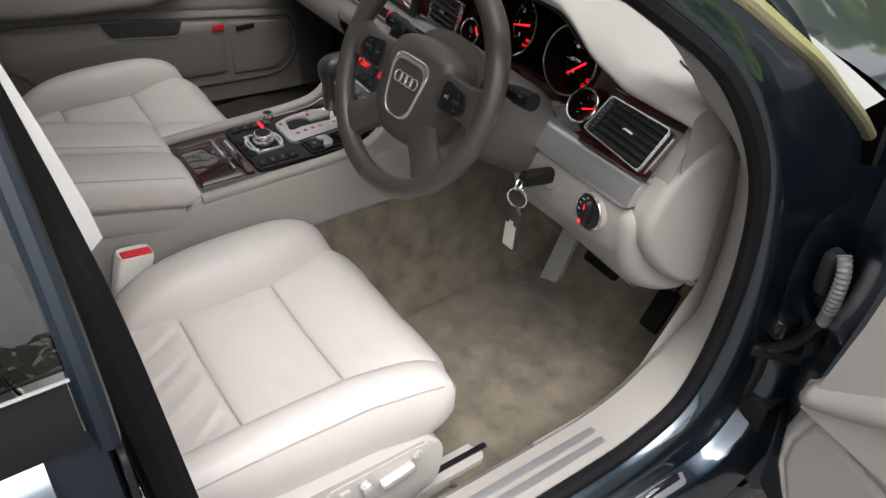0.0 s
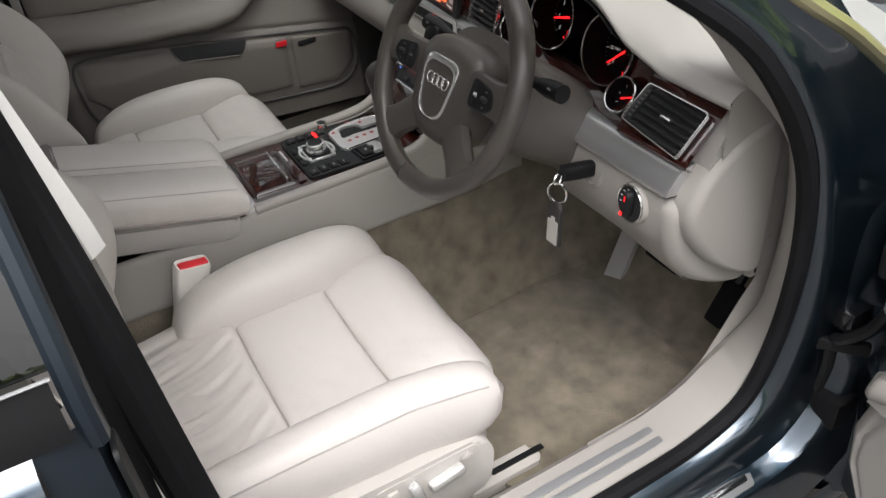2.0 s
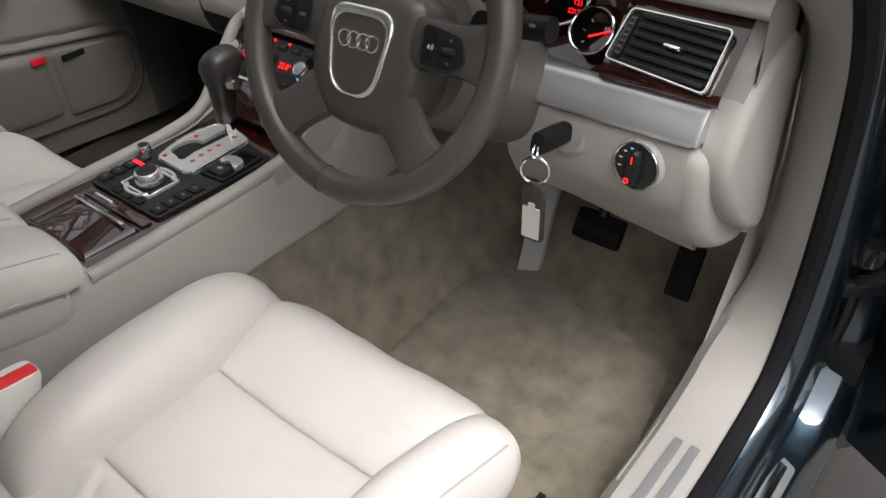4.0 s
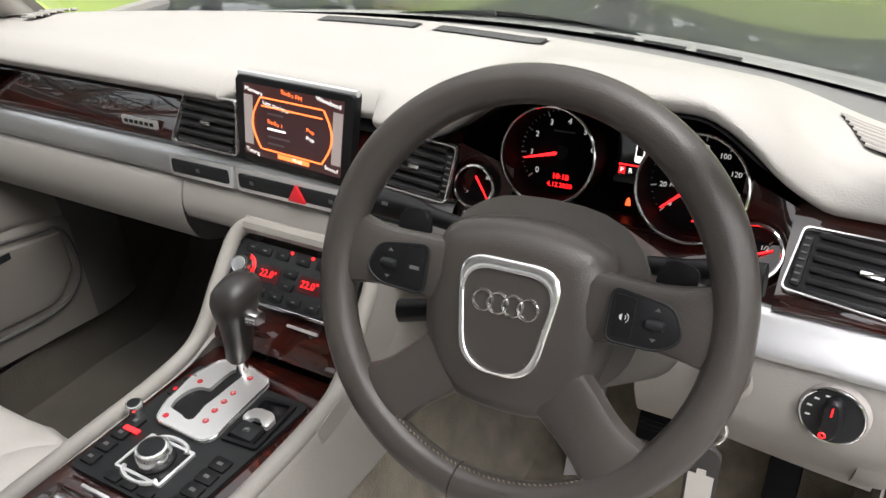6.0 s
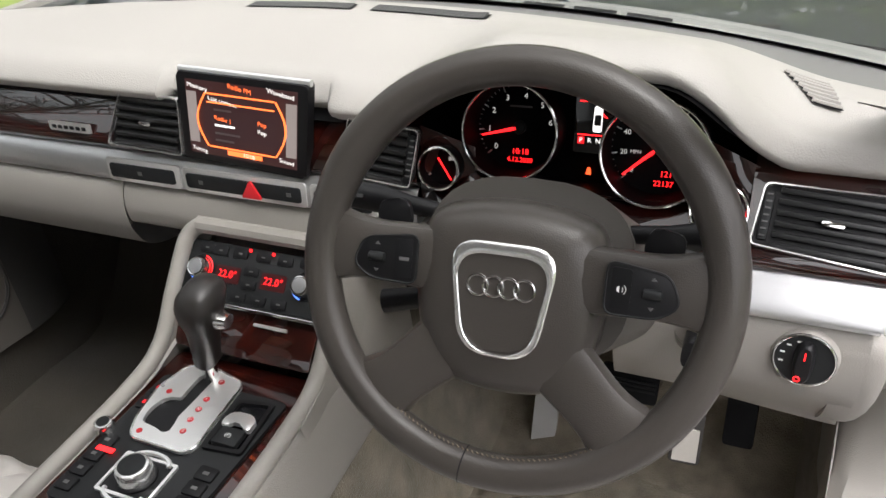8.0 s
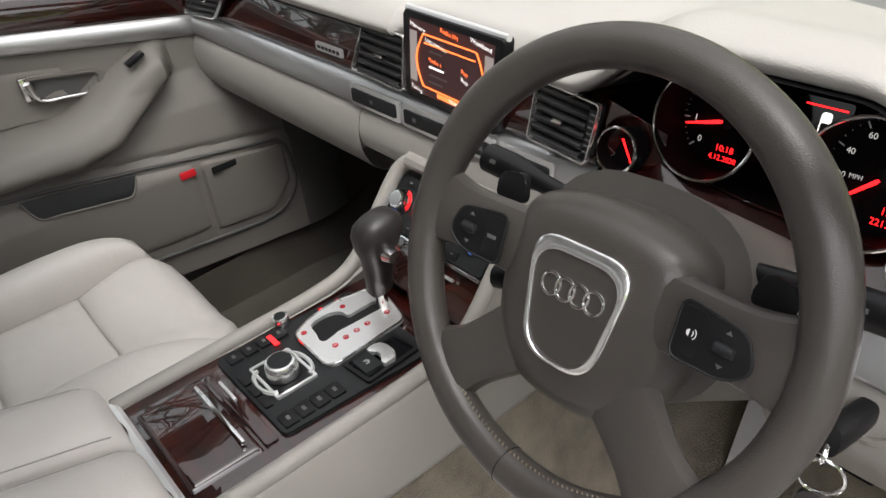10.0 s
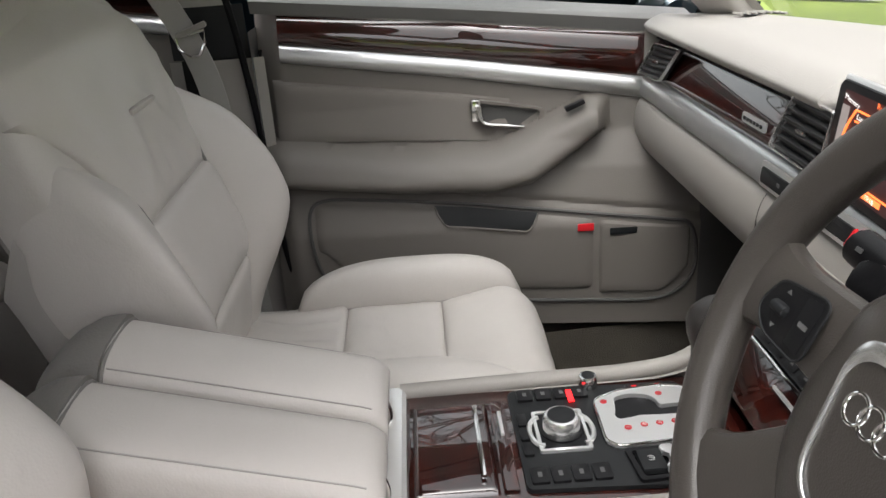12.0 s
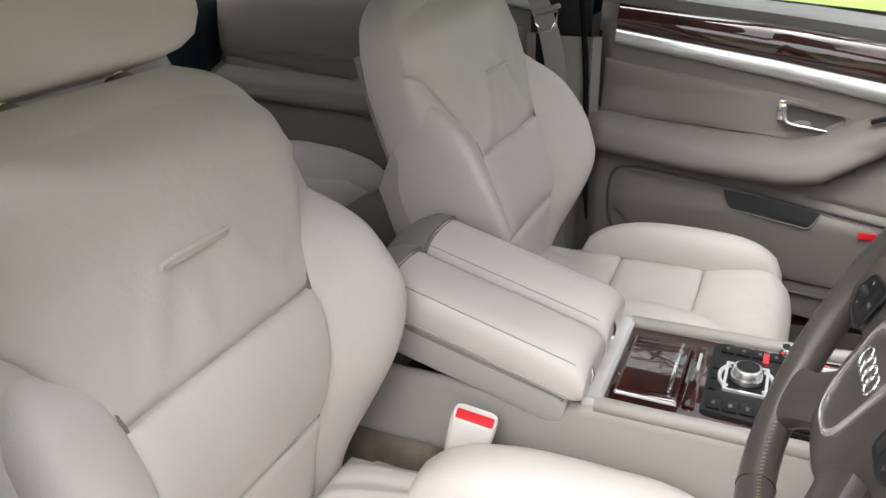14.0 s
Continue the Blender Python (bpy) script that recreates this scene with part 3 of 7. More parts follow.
# tread strips on the sill and the bright strip below
for a, b in ((0.692, 0.705), (0.714, 0.727)):
    part("tread_strip", prism([(a, -0.42), (b, -0.42), (b, 0.207), (a, 0.180)], pose(0, 0, 0.4105), 0.003, 0.001), GREYPAINT, car, "dark grey metal tread strip")
part("sill_strip_bed", prism(rounded([(0.786, -0.42), (0.818, -0.42), (0.820, 0.252), (0.788, 0.268)], 0.004), Matrix.Translation((0, 0, 0.3315)), 0.004, 0.001), GREYPAINT, car)
part("sill_strip", prism(rounded([(0.797, -0.42), (0.809, -0.42), (0.811, 0.246), (0.799, 0.251)], 0.002), Matrix.Translation((0, 0, 0.3355)), 0.003, 0.001), CHROME, car, "bright metal entry strip")


# nose, bumper and wheels
part("nose", sheet(lambda u, v: ((u - 0.5) * 1.42, 2.02 + 0.30 * math.sin(math.pi * v) * (1 - (2 * u - 1) ** 2 * 0.5), 0.76 - 0.54 * v), 14, 10), PAINT, car)
part("tail", sheet(lambda u, v: ((u - 0.5) * 1.62, -2.70 - 0.12 * math.sin(math.pi * v), 0.95 - 0.70 * v), 10, 8), PAINT, car)
for wx in (-0.80, 0.80):
    for wy in (1.45, -1.62):
        wheel = part("wheel", hoop(facing((wx, wy, 0.33), (1, 0, 0)), 0.255, 0.085, 40, 14, flat=1.15), RUBBER, car, "black tyre")
        part("rim", disc(facing((wx + (0.05 if wx > 0 else -0.05), wy, 0.33), (1 if wx > 0 else -1, 0, 0)), 0.215, 0.02, 32, 0.006), SATIN, wheel)


# ---- doors ----
def door_x(y, z):
    """The inner face of the passenger's door, without its relief."""
    x = lerp([0.38, 0.46, 0.60, 0.66, 0.70, 0.76, 0.82, 0.90, 0.96, 1.0, 1.03], [-0.70, -0.700, -0.703, -0.722, -0.735, -0.770, -0.782, -0.785, -0.795, -0.812, -0.835], z)
    toe = 0.13 * max(0.0, y + 0.12)
    if y < -0.6:
        toe = 0
    return x + toe


def door_panel_thing(name, label, M, y0, y1, lower_y0, rear=False, glazed=True):
    d = thing(name, label, "car door", tuple(M @ Vector((-0.80, (y0 + y1) / 2, 0.40))))

    def add(nm, bm, mt, lab="", parent=None, angle=35):
        bmesh.ops.transform(bm, matrix=M, verts=bm.verts)
        return part(nm, bm, mt, parent or d, lab, angle)

    off = 0.0 if not rear else 0.03
    top = lambda y: 0.945 - 0.10 * y + off
    wb = lambda y: 0.880 - 0.14 * y + off
    sb = lambda y: 0.845 - 0.15 * y + off
    at_ = lambda y: lerp([-2, -0.43, -0.23, -0.06, 0.0, 0.11, 0.2], [0.80, 0.757, 0.735, 0.737, 0.757, 0.812, 0.812], y)
    ab_ = lambda y: lerp([-2, -0.43, -0.23, -0.07, 0.0, 0.13, 0.2], [0.755, 0.706, 0.684, 0.676, 0.690, 0.772, 0.78], y)

    def arm(y, z):
        lo, hi = ab_(y), at_(y)
        m = 0.5 * (lo + hi)
        h = 0.5 * (hi - lo) + 0.012
        e = max(0.0, 1 - abs((z - m) / h) ** 3)
        fade = 1 - smooth(0.115, 0.155, y)
        return 0.062 * e ** 0.6 * fade * (1 if not rear else 0.8)

    def face(u, v):
        y = y0 + (y1 - y0) * u
        zt = top(y) + 0.003
        z = 0.40 + (zt - 0.40) * v
        x = door_x(y, z) + arm(y, z)
        # the edge turns out towards the seal
        e = smooth(0.0, 0.045, y - y0)
        x -= 0.030 * (1 - e)
        # crease above the storage bin
        k = 0.645 - 0.10 * y + off
        x -= 0.006 * math.exp(-((z - k) / 0.006) ** 2)
        return (x, y, z)
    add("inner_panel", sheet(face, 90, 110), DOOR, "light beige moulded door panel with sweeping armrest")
    # upper ledge
    add("window_ledge", sheet(lambda u, v: (door_x(y0 + (y1 - y0) * u, 0.97) - lerp([0, 0.3, 1], [0.002, -0.006, 0.06], v), y0 + (y1 - y0) * u, top(y0 + (y1 - y0) * u) + lerp([0, 0.3, 1], [0.002, 0.028, 0.04], v)), 30, 8), WINDOW_LEDGE, "grey padded window ledge")
    ya = y0 + 0.045

    def strip(lo, hi, proud, n=40):
        def f(u, v):
            y = ya + (y1 - ya) * u
            z = lo(y) + (hi(y) - lo(y)) * v
            return (door_x(y, z) + proud * (0.25 + 0.75 * math.sin(math.pi * min(1, max(0, v))) ** 0.5), y, z)
        return sheet(f, n, 10)
    add("wood_strip", strip(wb, top, 0.010), WOOD, "polished dark burr wood strip")
    add("silver_strip", strip(sb, wb, 0.013), SILVERPAINT, "satin silver strip")
    # cloth insert
    ft = lambda y: 0.818 - 0.137 * y + off
    fb = lambda y: 0.742 - 0.05 * y + off if y < -0.05 else 0.745 + 0.5 * (y + 0.05)
    yb = -0.02 if not rear else y1 - 0.03

    def cloth(u, v):
        y = ya - 0.02 + (yb - ya + 0.02) * u
        z = fb(y) + (ft(y) - fb(y)) * v
        e = (1 - abs(2 * u - 1) ** 8) * (1 - abs(2 * v - 1) ** 8)
        return (door_x(y, z) + 0.012 * e ** 0.5 - 0.002, y, z)
    add("cloth_insert", sheet(cloth, 30, 20), FABRIC, "beige cloth insert")
    # storage bin
    lt = lambda y: 0.624 - 0.10 * y + off
    rr = 0.1165 if not rear else y1 - 0.05

    def bin_(u, v):
        y = lower_y0 + (rr - lower_y0) * u
        z0 = 0.472 + 0.10 * (1 - smooth(0.0, 0.16, y - lower_y0)) ** 2
        z = z0 + (lt(y) - z0) * v
        e = (1 - abs(2 * u - 1) ** 14) * (1 - abs(2 * v - 1) ** 10)
        return (door_x(y, z) + 0.010 * max(0, e) ** 0.5 - 0.003, y, z)
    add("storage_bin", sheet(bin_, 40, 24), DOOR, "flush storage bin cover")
    p0, p1 = (-0.175, 0.012) if not rear else (-1.18, -0.98)

    def mouth(u, v):
        y = p0 + (p1 - p0) * u
        dep = 0.034 * min(1, min(u, 1 - u) / 0.10) ** 0.7 + 0.002
        z = lt(y) + 0.004 - dep * v
        return (door_x(y, z) + 0.0085 + 0.001 * math.sin(math.pi * v), y, z)
    # charcoal sheet over the slot: the recess's shade painted on
    add("bin_mouth", sheet(mouth, 40, 6), BLACKSOFT, "finger slot with its shade painted dark")
    add("bin_lip", tube([Vector(mouth(k / 24, 1.0)) + Vector((0.001, 0, 0)) for k in range(25)], 0.0018, 6), DOOR)
    if not rear:
        gl = spline([(-0.05, 0.452, 0), (0.10, 0.450, 0), (0.21, 0.450, 0), (0.262, 0.466, 0), (0.291, 0.505, 0), (0.293, 0.560, 0), (0.278, lt(0.278) + 0.004, 0), (0.24, lt(0.24) + 0.008, 0), (0.10, lt(0.10) + 0.008, 0), (-0.10, lt(-0.10) + 0.008, 0), (-0.30, lt(-0.30) + 0.008, 0), (-0.375, lt(-0.37) + 0.004, 0), (-0.402, lt(-0.4) - 0.016, 0), (-0.405, 0.60, 0), (-0.392, 0.53, 0), (-0.350, 0.47, 0), (-0.28, 0.452, 0), (-0.05, 0.452, 0)], 120)
        add("bin_groove", tube([(door_x(p.x, p.y) + 0.0025, p.x, p.y) for p in gl], 0.0034, 8), DOOR_SHADE, "dark groove round the storage bin")

        def speaker(u, v):
            y = 0.120 + 0.165 * u
            z0 = 0.462 + 0.05 * smooth(0.55, 1.0, u) ** 2
            z = z0 + (lt(y) - z0) * v
            return (door_x(y, z) + 0.010 * max(0.0, (1 - abs(2 * u - 1) ** 14) * (1 - abs(2 * v - 1) ** 10)) ** 0.5 - 0.003, y, z)
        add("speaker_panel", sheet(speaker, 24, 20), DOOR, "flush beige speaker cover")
        add("warning_lamp", block((door_x(0.095, 0.60) + 0.0080, 0.096, lt(0.096) - 0.016), (0.004, 0.030, 0.014), 0.002), REDPLASTIC, "red door warning lamp")
        add("switch_slot", block((door_x(0.18, 0.60) + 0.0065, 0.163, lt(0.163) - 0.017), (0.003, 0.050, 0.013), 0.0012), BLACKSOFT)
        # return in the dark skin, which stands for the footwell's shade
        add("front_return", sheet(lambda u, v: (door_x(0.299 + 0.11 * u, 0.40 + 0.34 * v) - 0.030 * u * u, 0.299 + 0.11 * u, 0.40 + 0.34 * v), 8, 10), DOOR_SHADE)
        # handle bowl and lever
        hx = door_x(-0.03, 0.80)
        H = Matrix(((0, 0, 1, hx + 0.004), (1, 0, 0, 0), (0, 1, 0, 0), (0, 0, 0, 1)))
        out = rounded([(-0.100, 0.828), (0.040, 0.802), (0.030, 0.768), (0.005, 0.758), (-0.085, 0.776)], 0.014)
        inn = [(p.x * 0.86 - 0.0045, (p.y - 0.793) * 0.80 + 0.793) for p in out]
        add("handle_surround", frame_of([(p.x, p.y) for p in out], inn, H, 0.012), DOOR)
        # bowl floor darker than the door: the recess's shade is in its colour
        add("handle_bowl", prism(inn, H, 0.004), DOOR_SHADE, "door lever recess with its shade in the colour")
        add("lever", tube(spline([(hx + 0.018, -0.084, 0.815), (hx + 0.022, -0.080, 0.792), (hx + 0.024, -0.068, 0.782), (hx + 0.022, -0.04, 0.778), (hx + 0.016, -0.002, 0.771)], 14), [0.012, 0.011, 0.010, 0.009, 0.008, 0.007, 0.0065, 0.006, 0.006, 0.006, 0.006, 0.006, 0.0055, 0.005], 10, flat=0.6), CHROME, "curved chrome door lever")
        add("lever_base", block((hx + 0.012, -0.088, 0.806), (0.010, 0.016, 0.040), 0.003), CHROME)
        # window switch on the grip
        add("window_switch", block((door_x(0.085, 0.81) + 0.047, 0.082, 0.8145), (0.016, 0.036, 0.008), 0.002, pose(0, 0, 0, 22, 0, 0)), BLACK, "black window switch")
    # window frame, glass and outer skin
    yr, yf = y0, y1

    def belt(y):
        return top(y) + 0.037
    g = sheet(lambda u, v: (-0.842 + 0.20 * v ** 1.3, yr + 0.02 + (yf - yr - 0.04) * u * (1 - 0.28 * v * (0 if rear else 1)), belt(yr + (yf - yr) * u) - 0.02 + (1.34 - belt(yr + (yf - yr) * u)) * v * (1 if rear else (1 - 0.0 * u))), 8, 8)
    if glazed:
        pane = add("pane", g, PRIVACY if rear else GLASS)
        pane.visible_shadow = True
    add("outer_skin", sheet(lambda u, v: (lerp([0, 0.3, 0.7, 0.93, 1], [-0.875, -0.925, -0.915, -0.875, -0.85], v), y0 + 0.0 + (y1 + 0.16 - y0) * u, 0.20 + (belt(y0 + (y1 - y0) * u) - 0.20) * v), 10, 16), PAINT, "glossy dark blue outer skin")
    add("shut_face", sheet(lambda u, v: (-0.735 - 0.14 * u, y1 + 0.01 + 0.15 * min(1, u * 1.4), 0.25 + 0.68 * v), 6, 8), BLACK, "black door end with hinge gear")
    add("shut_edge", sheet(lambda u, v: (-0.745 - 0.13 * u, y0 + 0.002, 0.25 + 0.72 * v), 4, 8), PAINT)
    add("door_foot", sheet(lambda u, v: (-0.70 - 0.175 * u, y0 + (y1 - y0 + 0.14) * v, 0.40 - 0.16 * smooth(0, 0.5, u) - 0.04 * u), 6, 8), DOOR)
    return d


door_panel_thing("passenger_door", "closed beige front passenger door with burr wood and silver strips", Matrix(), -0.475, 0.30, -0.40)
door_panel_thing("rear_passenger_door", "closed beige rear door with burr wood strip", Matrix(), -1.50, -0.60, -1.42, rear=True)
# driver's door, swung wide open: along, out of its face, up
OD = thing("driver_door", "open beige driver's door swung out beside the sill", "car door", (0.885, 0.34, 0.2))
od, on_ = Vector((math.sin(radians(82)), -math.cos(radians(82)), 0)), Vector((-math.cos(radians(82)), -math.sin(radians(82)), 0))


def dp(a, n, z):
    return Vector((0.885, 0.34, 0)) + od * a + on_ * n + Vector((0, 0, z))


def lip_top(a):
    return lerp([0.0, 0.024, 0.04, 0.06, 0.10, 0.13, 0.2, 0.35, 0.9], [0.615, 0.622, 0.645, 0.655, 0.685, 0.708, 0.74, 0.76, 0.76], a)


def lip_low(a):
    return lerp([0.0, 0.024, 0.07, 0.11, 0.145, 0.2, 0.35, 0.9], [0.580, 0.590, 0.614, 0.637, 0.662, 0.695, 0.715, 0.715], a)


def front_line(z):
    """Rounded front edge of the lower panel."""
    return lerp([0.22, 0.30, 0.36, 0.392, 0.424, 0.469, 0.525, 0.586, 0.64], [0.36, 0.19, 0.115, 0.082, 0.048, 0.022, 0.014, 0.026, 0.04], z)


def groove(a, z):
    """Distance, in widths, from the line round the storage bin."""
    top = lerp([0.046, 0.06, 0.083, 0.18, 0.6], [0.54, 0.578, 0.587, 0.572, 0.55], a)
    side = lerp([0.36, 0.413, 0.438, 0.483, 0.528, 0.578, 0.59], [0.15, 0.098, 0.069, 0.046, 0.045, 0.061, 0.083], z)
    d = min(abs(z - top) if a > 0.06 else 1, abs(a - side) if z < 0.585 else 1)
    return d


def low_panel(u, v):
    z = 0.22 + 0.50 * v
    a0 = front_line(min(z, 0.62))
    a = a0 + 0.8 * u ** 1.8
    top = lip_low(a) - 0.004
    z = min(z, top)
    e = (1 - (1 - min(1, (a - a0) / 0.03)) ** 2) ** 0.5
    n = -0.012 + 0.062 * e - 0.004 * smooth(top - 0.03, top, z)
    n -= 0.0055 * math.exp(-(groove(a, z) / 0.0045) ** 2)
    return dp(a, n, z)


part("lower_panel", sheet(low_panel, 130, 110), PANEL, OD, "moulded light storage panel")


def lip_panel(u, v):
    a = 0.018 + 0.8 * u ** 1.6
    t = math.pi * v
    lo, hi = lip_low(a), lip_top(a)
    e = min(1, (a - 0.016) / 0.03) ** 0.5
    return dp(a + 0.008 * (1 - e) * math.sin(t), 0.020 + 0.044 * e * math.sin(t) ** 0.6 + 0.010 * v, 0.5 * (lo + hi) - 0.5 * (hi - lo) * math.cos(math.pi - t) * (0.4 + 0.6 * e))


part("armrest_lip", sheet(lip_panel, 60, 16), PANEL, OD, "rounded light ledge")
part("upper_panel", sheet(lambda u, v: dp(lerp([0.60, 0.657, 0.763, 0.867, 0.97], [0.032, 0.042, 0.055, 0.062, 0.066], 0.60 + 0.36 * v) + 0.8 * u, 0.060 - 0.028 * v - 0.03 * max(0, 1 - u / 0.012) ** 2, 0.60 + 0.36 * v), 80, 20), PANEL, OD)
part("outer_skin", sheet(lambda u, v: dp(-0.12 + 1.0 * u, -0.13 - 0.03 * math.sin(math.pi * v), 0.22 + 0.74 * v), 12, 10), PAINT, OD, "glossy dark blue outer skin")
part("shut_face", sheet(lambda u, v: dp(lerp([0.22, 0.36, 0.47, 0.60, 0.76, 0.95], [0.30, 0.12, 0.03, 0.03, 0.05, 0.062], 0.22 + 0.74 * v) * (1 - u) - 0.10 * u, 0.028 - 0.150 * u, 0.22 + 0.74 * v), 8, 16), PAINT, OD, "dark blue door end")
part("hinge", loft([super_ring(dp(-0.058, -0.045, 0.760) + Vector((0.004 * k, 0, -0.070 * k)), od, on_, 0.013 * e, 0.016 * e, 3, 16) for k, e in ((0, 0.55), (0.1, 0.9), (0.3, 1.0), (0.8, 1.0), (0.95, 0.9), (1.0, 0.6))]), BLACKSOFT, OD, "dark metal hinge")
part("hinge", block(dp(-0.08, -0.05, 0.42), (0.06, 0.05, 0.06), 0.012), BLACK, OD)
part("cable_boot", tube(spline([dp(-0.040, -0.034, 0.768), dp(-0.026, -0.026, 0.750), dp(-0.022, -0.024, 0.722), dp(-0.024, -0.028, 0.690), dp(-0.030, -0.036, 0.655)], 33), [0.0105 if k % 2 else 0.0088 for k in range(33)], 12), surface("boot_rubber", (0.17, 0.17, 0.17), 0.35, var=0.3, grain=300, bump=0.1), OD, "ribbed pale grey cable boot")
part("cable", tube(spline([dp(-0.030, -0.036, 0.66), dp(-0.045, -0.032, 0.61), dp(-0.070, -0.02, 0.575), dp(-0.085, -0.02, 0.56), dp(-0.09, -0.03, 0.50), dp(-0.095, -0.03, 0.45)], 16), 0.009, 8), BLACK, OD)
part("check_strap", block(dp(-0.075, -0.03, 0.555), (0.07, 0.014, 0.02), 0.004, pose(0, 0, 0, 0, 0, 40)), BLACK, OD)
part("bracket", block(dp(-0.085, -0.045, 0.60), (0.03, 0.05, 0.035), 0.006), GLOSSBLACK, OD)

# centre pillar trims of the passenger's side, with belt
part("centre_pillar", sheet(lambda u, v: (-0.775 + 0.012 * math.sin(math.pi * u) + 0.16 * smooth(1.0, 1.36, 1.0 + 0.38 * v), -0.50 - 0.13 * u - 0.06 * v, 1.015 + 0.345 * v), 8, 10), SOFT, car, "light upper centre pillar trim")
part("pillar_band", sheet(lambda u, v: (-0.782 + 0.010 * math.sin(math.pi * u), -0.482 - 0.135 * u, 0.925 + 0.09 * v), 8, 4), BLACKSOFT, car, "dark pillar band at window height")
part("pillar_base", sheet(lambda u, v: (-0.765 + 0.010 * math.sin(math.pi * u), -0.455 - 0.165 * u, 0.38 + 0.545 * v), 8, 10), PANEL, car)

part("pillar_inner", loft([[(0.703 - 0.16 * smooth(1.06, 1.38, z), -0.482 - 0.05 * smooth(1.0, 1.3, z), z), (0.690 - 0.16 * smooth(1.06, 1.38, z), -0.470 - 0.05 * smooth(1.0, 1.3, z), z), (0.665 - 0.16 * smooth(1.06, 1.38, z), -0.50 - 0.05 * smooth(1.0, 1.3, z), z), (0.665 - 0.16 * smooth(1.06, 1.38, z), -0.60 - 0.05 * smooth(1.0, 1.3, z), z)] for z in (1.032, 1.06, 1.12, 1.2, 1.28, 1.36)]), surface("pale_trim", (0.62, 0.61, 0.59), 0.4), car, "pale upper centre pillar cover")
# rear door on the driver's side, closed, seen from outside
rd = thing("rear_driver_door", "closed dark blue rear door with dark tinted window", "car door", (0.86, -1.0, 0.3))


def frame_x(z):
    """The window frame leans in towards the roof."""
    return 0.838 - 0.20 * max(0.0, (z - 1.02) / 0.35) ** 1.25


part("outer_skin", sheet(lambda u, v: (lerp([0, 0.3, 0.7, 0.90, 0.96, 1], [0.872, 0.876, 0.876, 0.873, 0.866, 0.846], v), -0.556 - 0.96 * u, lerp([0, 0.9, 0.96, 1], [0.20, 0.955, 0.992, 1.004], v)), 12, 40), PAINT, rd, "glossy dark blue outer skin")
part("front_edge", sheet(lambda u, v: (lerp([0, 0.2, 0.7, 1], [0.785, 0.800, lerp([0, 0.5, 0.9, 1], [0.845, 0.855, 0.852, 0.836], v), lerp([0, 0.3, 0.7, 0.90, 1], [0.872, 0.876, 0.876, 0.873, 0.846], v)], u), -0.516 - lerp([0, 0.2, 0.7, 1], [0.0, -0.002, 0.006, 0.040], u), 0.22 + 0.784 * v), 10, 24), EDGEPAINT, rd, "dark blue door edge")
part("belt_band", sheet(lambda u, v: (lerp([0, 0.3, 1], [0.848, 0.846, 0.836], v), -0.530 - 0.98 * u, 1.003 + 0.043 * v), 10, 6), BLACK, rd, "black window belt band")
part("window_sill", tube([(0.838, -0.528 - 0.96 * k / 8, 1.048) for k in range(9)], 0.0014, 6), GREYPAINT, rd, "thin bright line under the window")
pane = part("pane", sheet(lambda u, v: (frame_x(1.046 + 0.30 * v) - 0.003, -0.527 - 0.93 * u, 1.046 + 0.30 * v), 8, 10), DARKGLASS, rd, "dark tinted window")
part("window_frame", loft([[(frame_x(z) + a, y - 0.004 * smooth(1.05, 1.3, z), z) for a, y in ((-0.030, -0.514), (-0.006, -0.511), (0.003, -0.513), (0.006, -0.518), (0.005, -0.524), (0.000, -0.528), (-0.030, -0.529))] for z in (0.985, 1.02, 1.06, 1.10, 1.15, 1.20, 1.26, 1.32)]), EDGEPAINT, rd, "dark blue window frame")
part("shut_gap", sheet(lambda u, v: (0.765 + 0.03 * u - 0.16 * smooth(1.06, 1.36, 0.25 + 1.05 * v), -0.506 - 0.012 * u, 0.25 + 1.05 * v), 3, 20), RUBBER, rd, "black shut gap")
part("latch_cover", prism(rounded([(-0.016, -0.05), (0.016, -0.05), (0.016, 0.05), (-0.016, 0.05)], 0.010), facing((0.826, -0.5155, 0.92), (0.05, 1, 0)), 0.004, 0.0015), BLACKSOFT, rd, "grey latch cover")
part("inner_panel", sheet(lambda u, v: (0.775, -0.56 - 0.9 * u, 0.40 + 0.6 * v), 4, 4), PANEL, rd)

# door mirror beyond the passenger's window
mir = thing("door_mirror", "dark blue door mirror with bright glass outside the passenger window", "mirror", (-0.95, 0.33, 0.93))
part("housing", loft([super_ring((-0.955, 0.261 + 0.21 * k, 0.970), (1, 0.12, 0), (0, 0, 1), 0.118 * (1 - 0.75 * k ** 2.2), 0.070 * (1 - 0.75 * k ** 2.2), 3.2) for k in (0, 0.15, 0.35, 0.6, 0.8, 0.95, 1)]), PAINT, mir)
MIRF = facing((-0.955, 0.252, 0.970), (0.30, -1, 0.20))
part("mirror_frame", prism([(p.x, p.y) for p in super_ring((0, 0, 0), (1, 0, 0), (0, 1, 0), 0.117, 0.069, 3.2)], MIRF, 0.008, 0.003), PAINT, mir, "dark blue mirror surround")
part("mirror_glass", prism([(p.x, p.y) for p in super_ring((0, 0, 0), (1, 0, 0), (0, 1, 0), 0.106, 0.059, 3.2)], MIRF @ Matrix.Translation((0, 0, 0.0075)), 0.003), MIRROR, mir, "bright mirror glass")
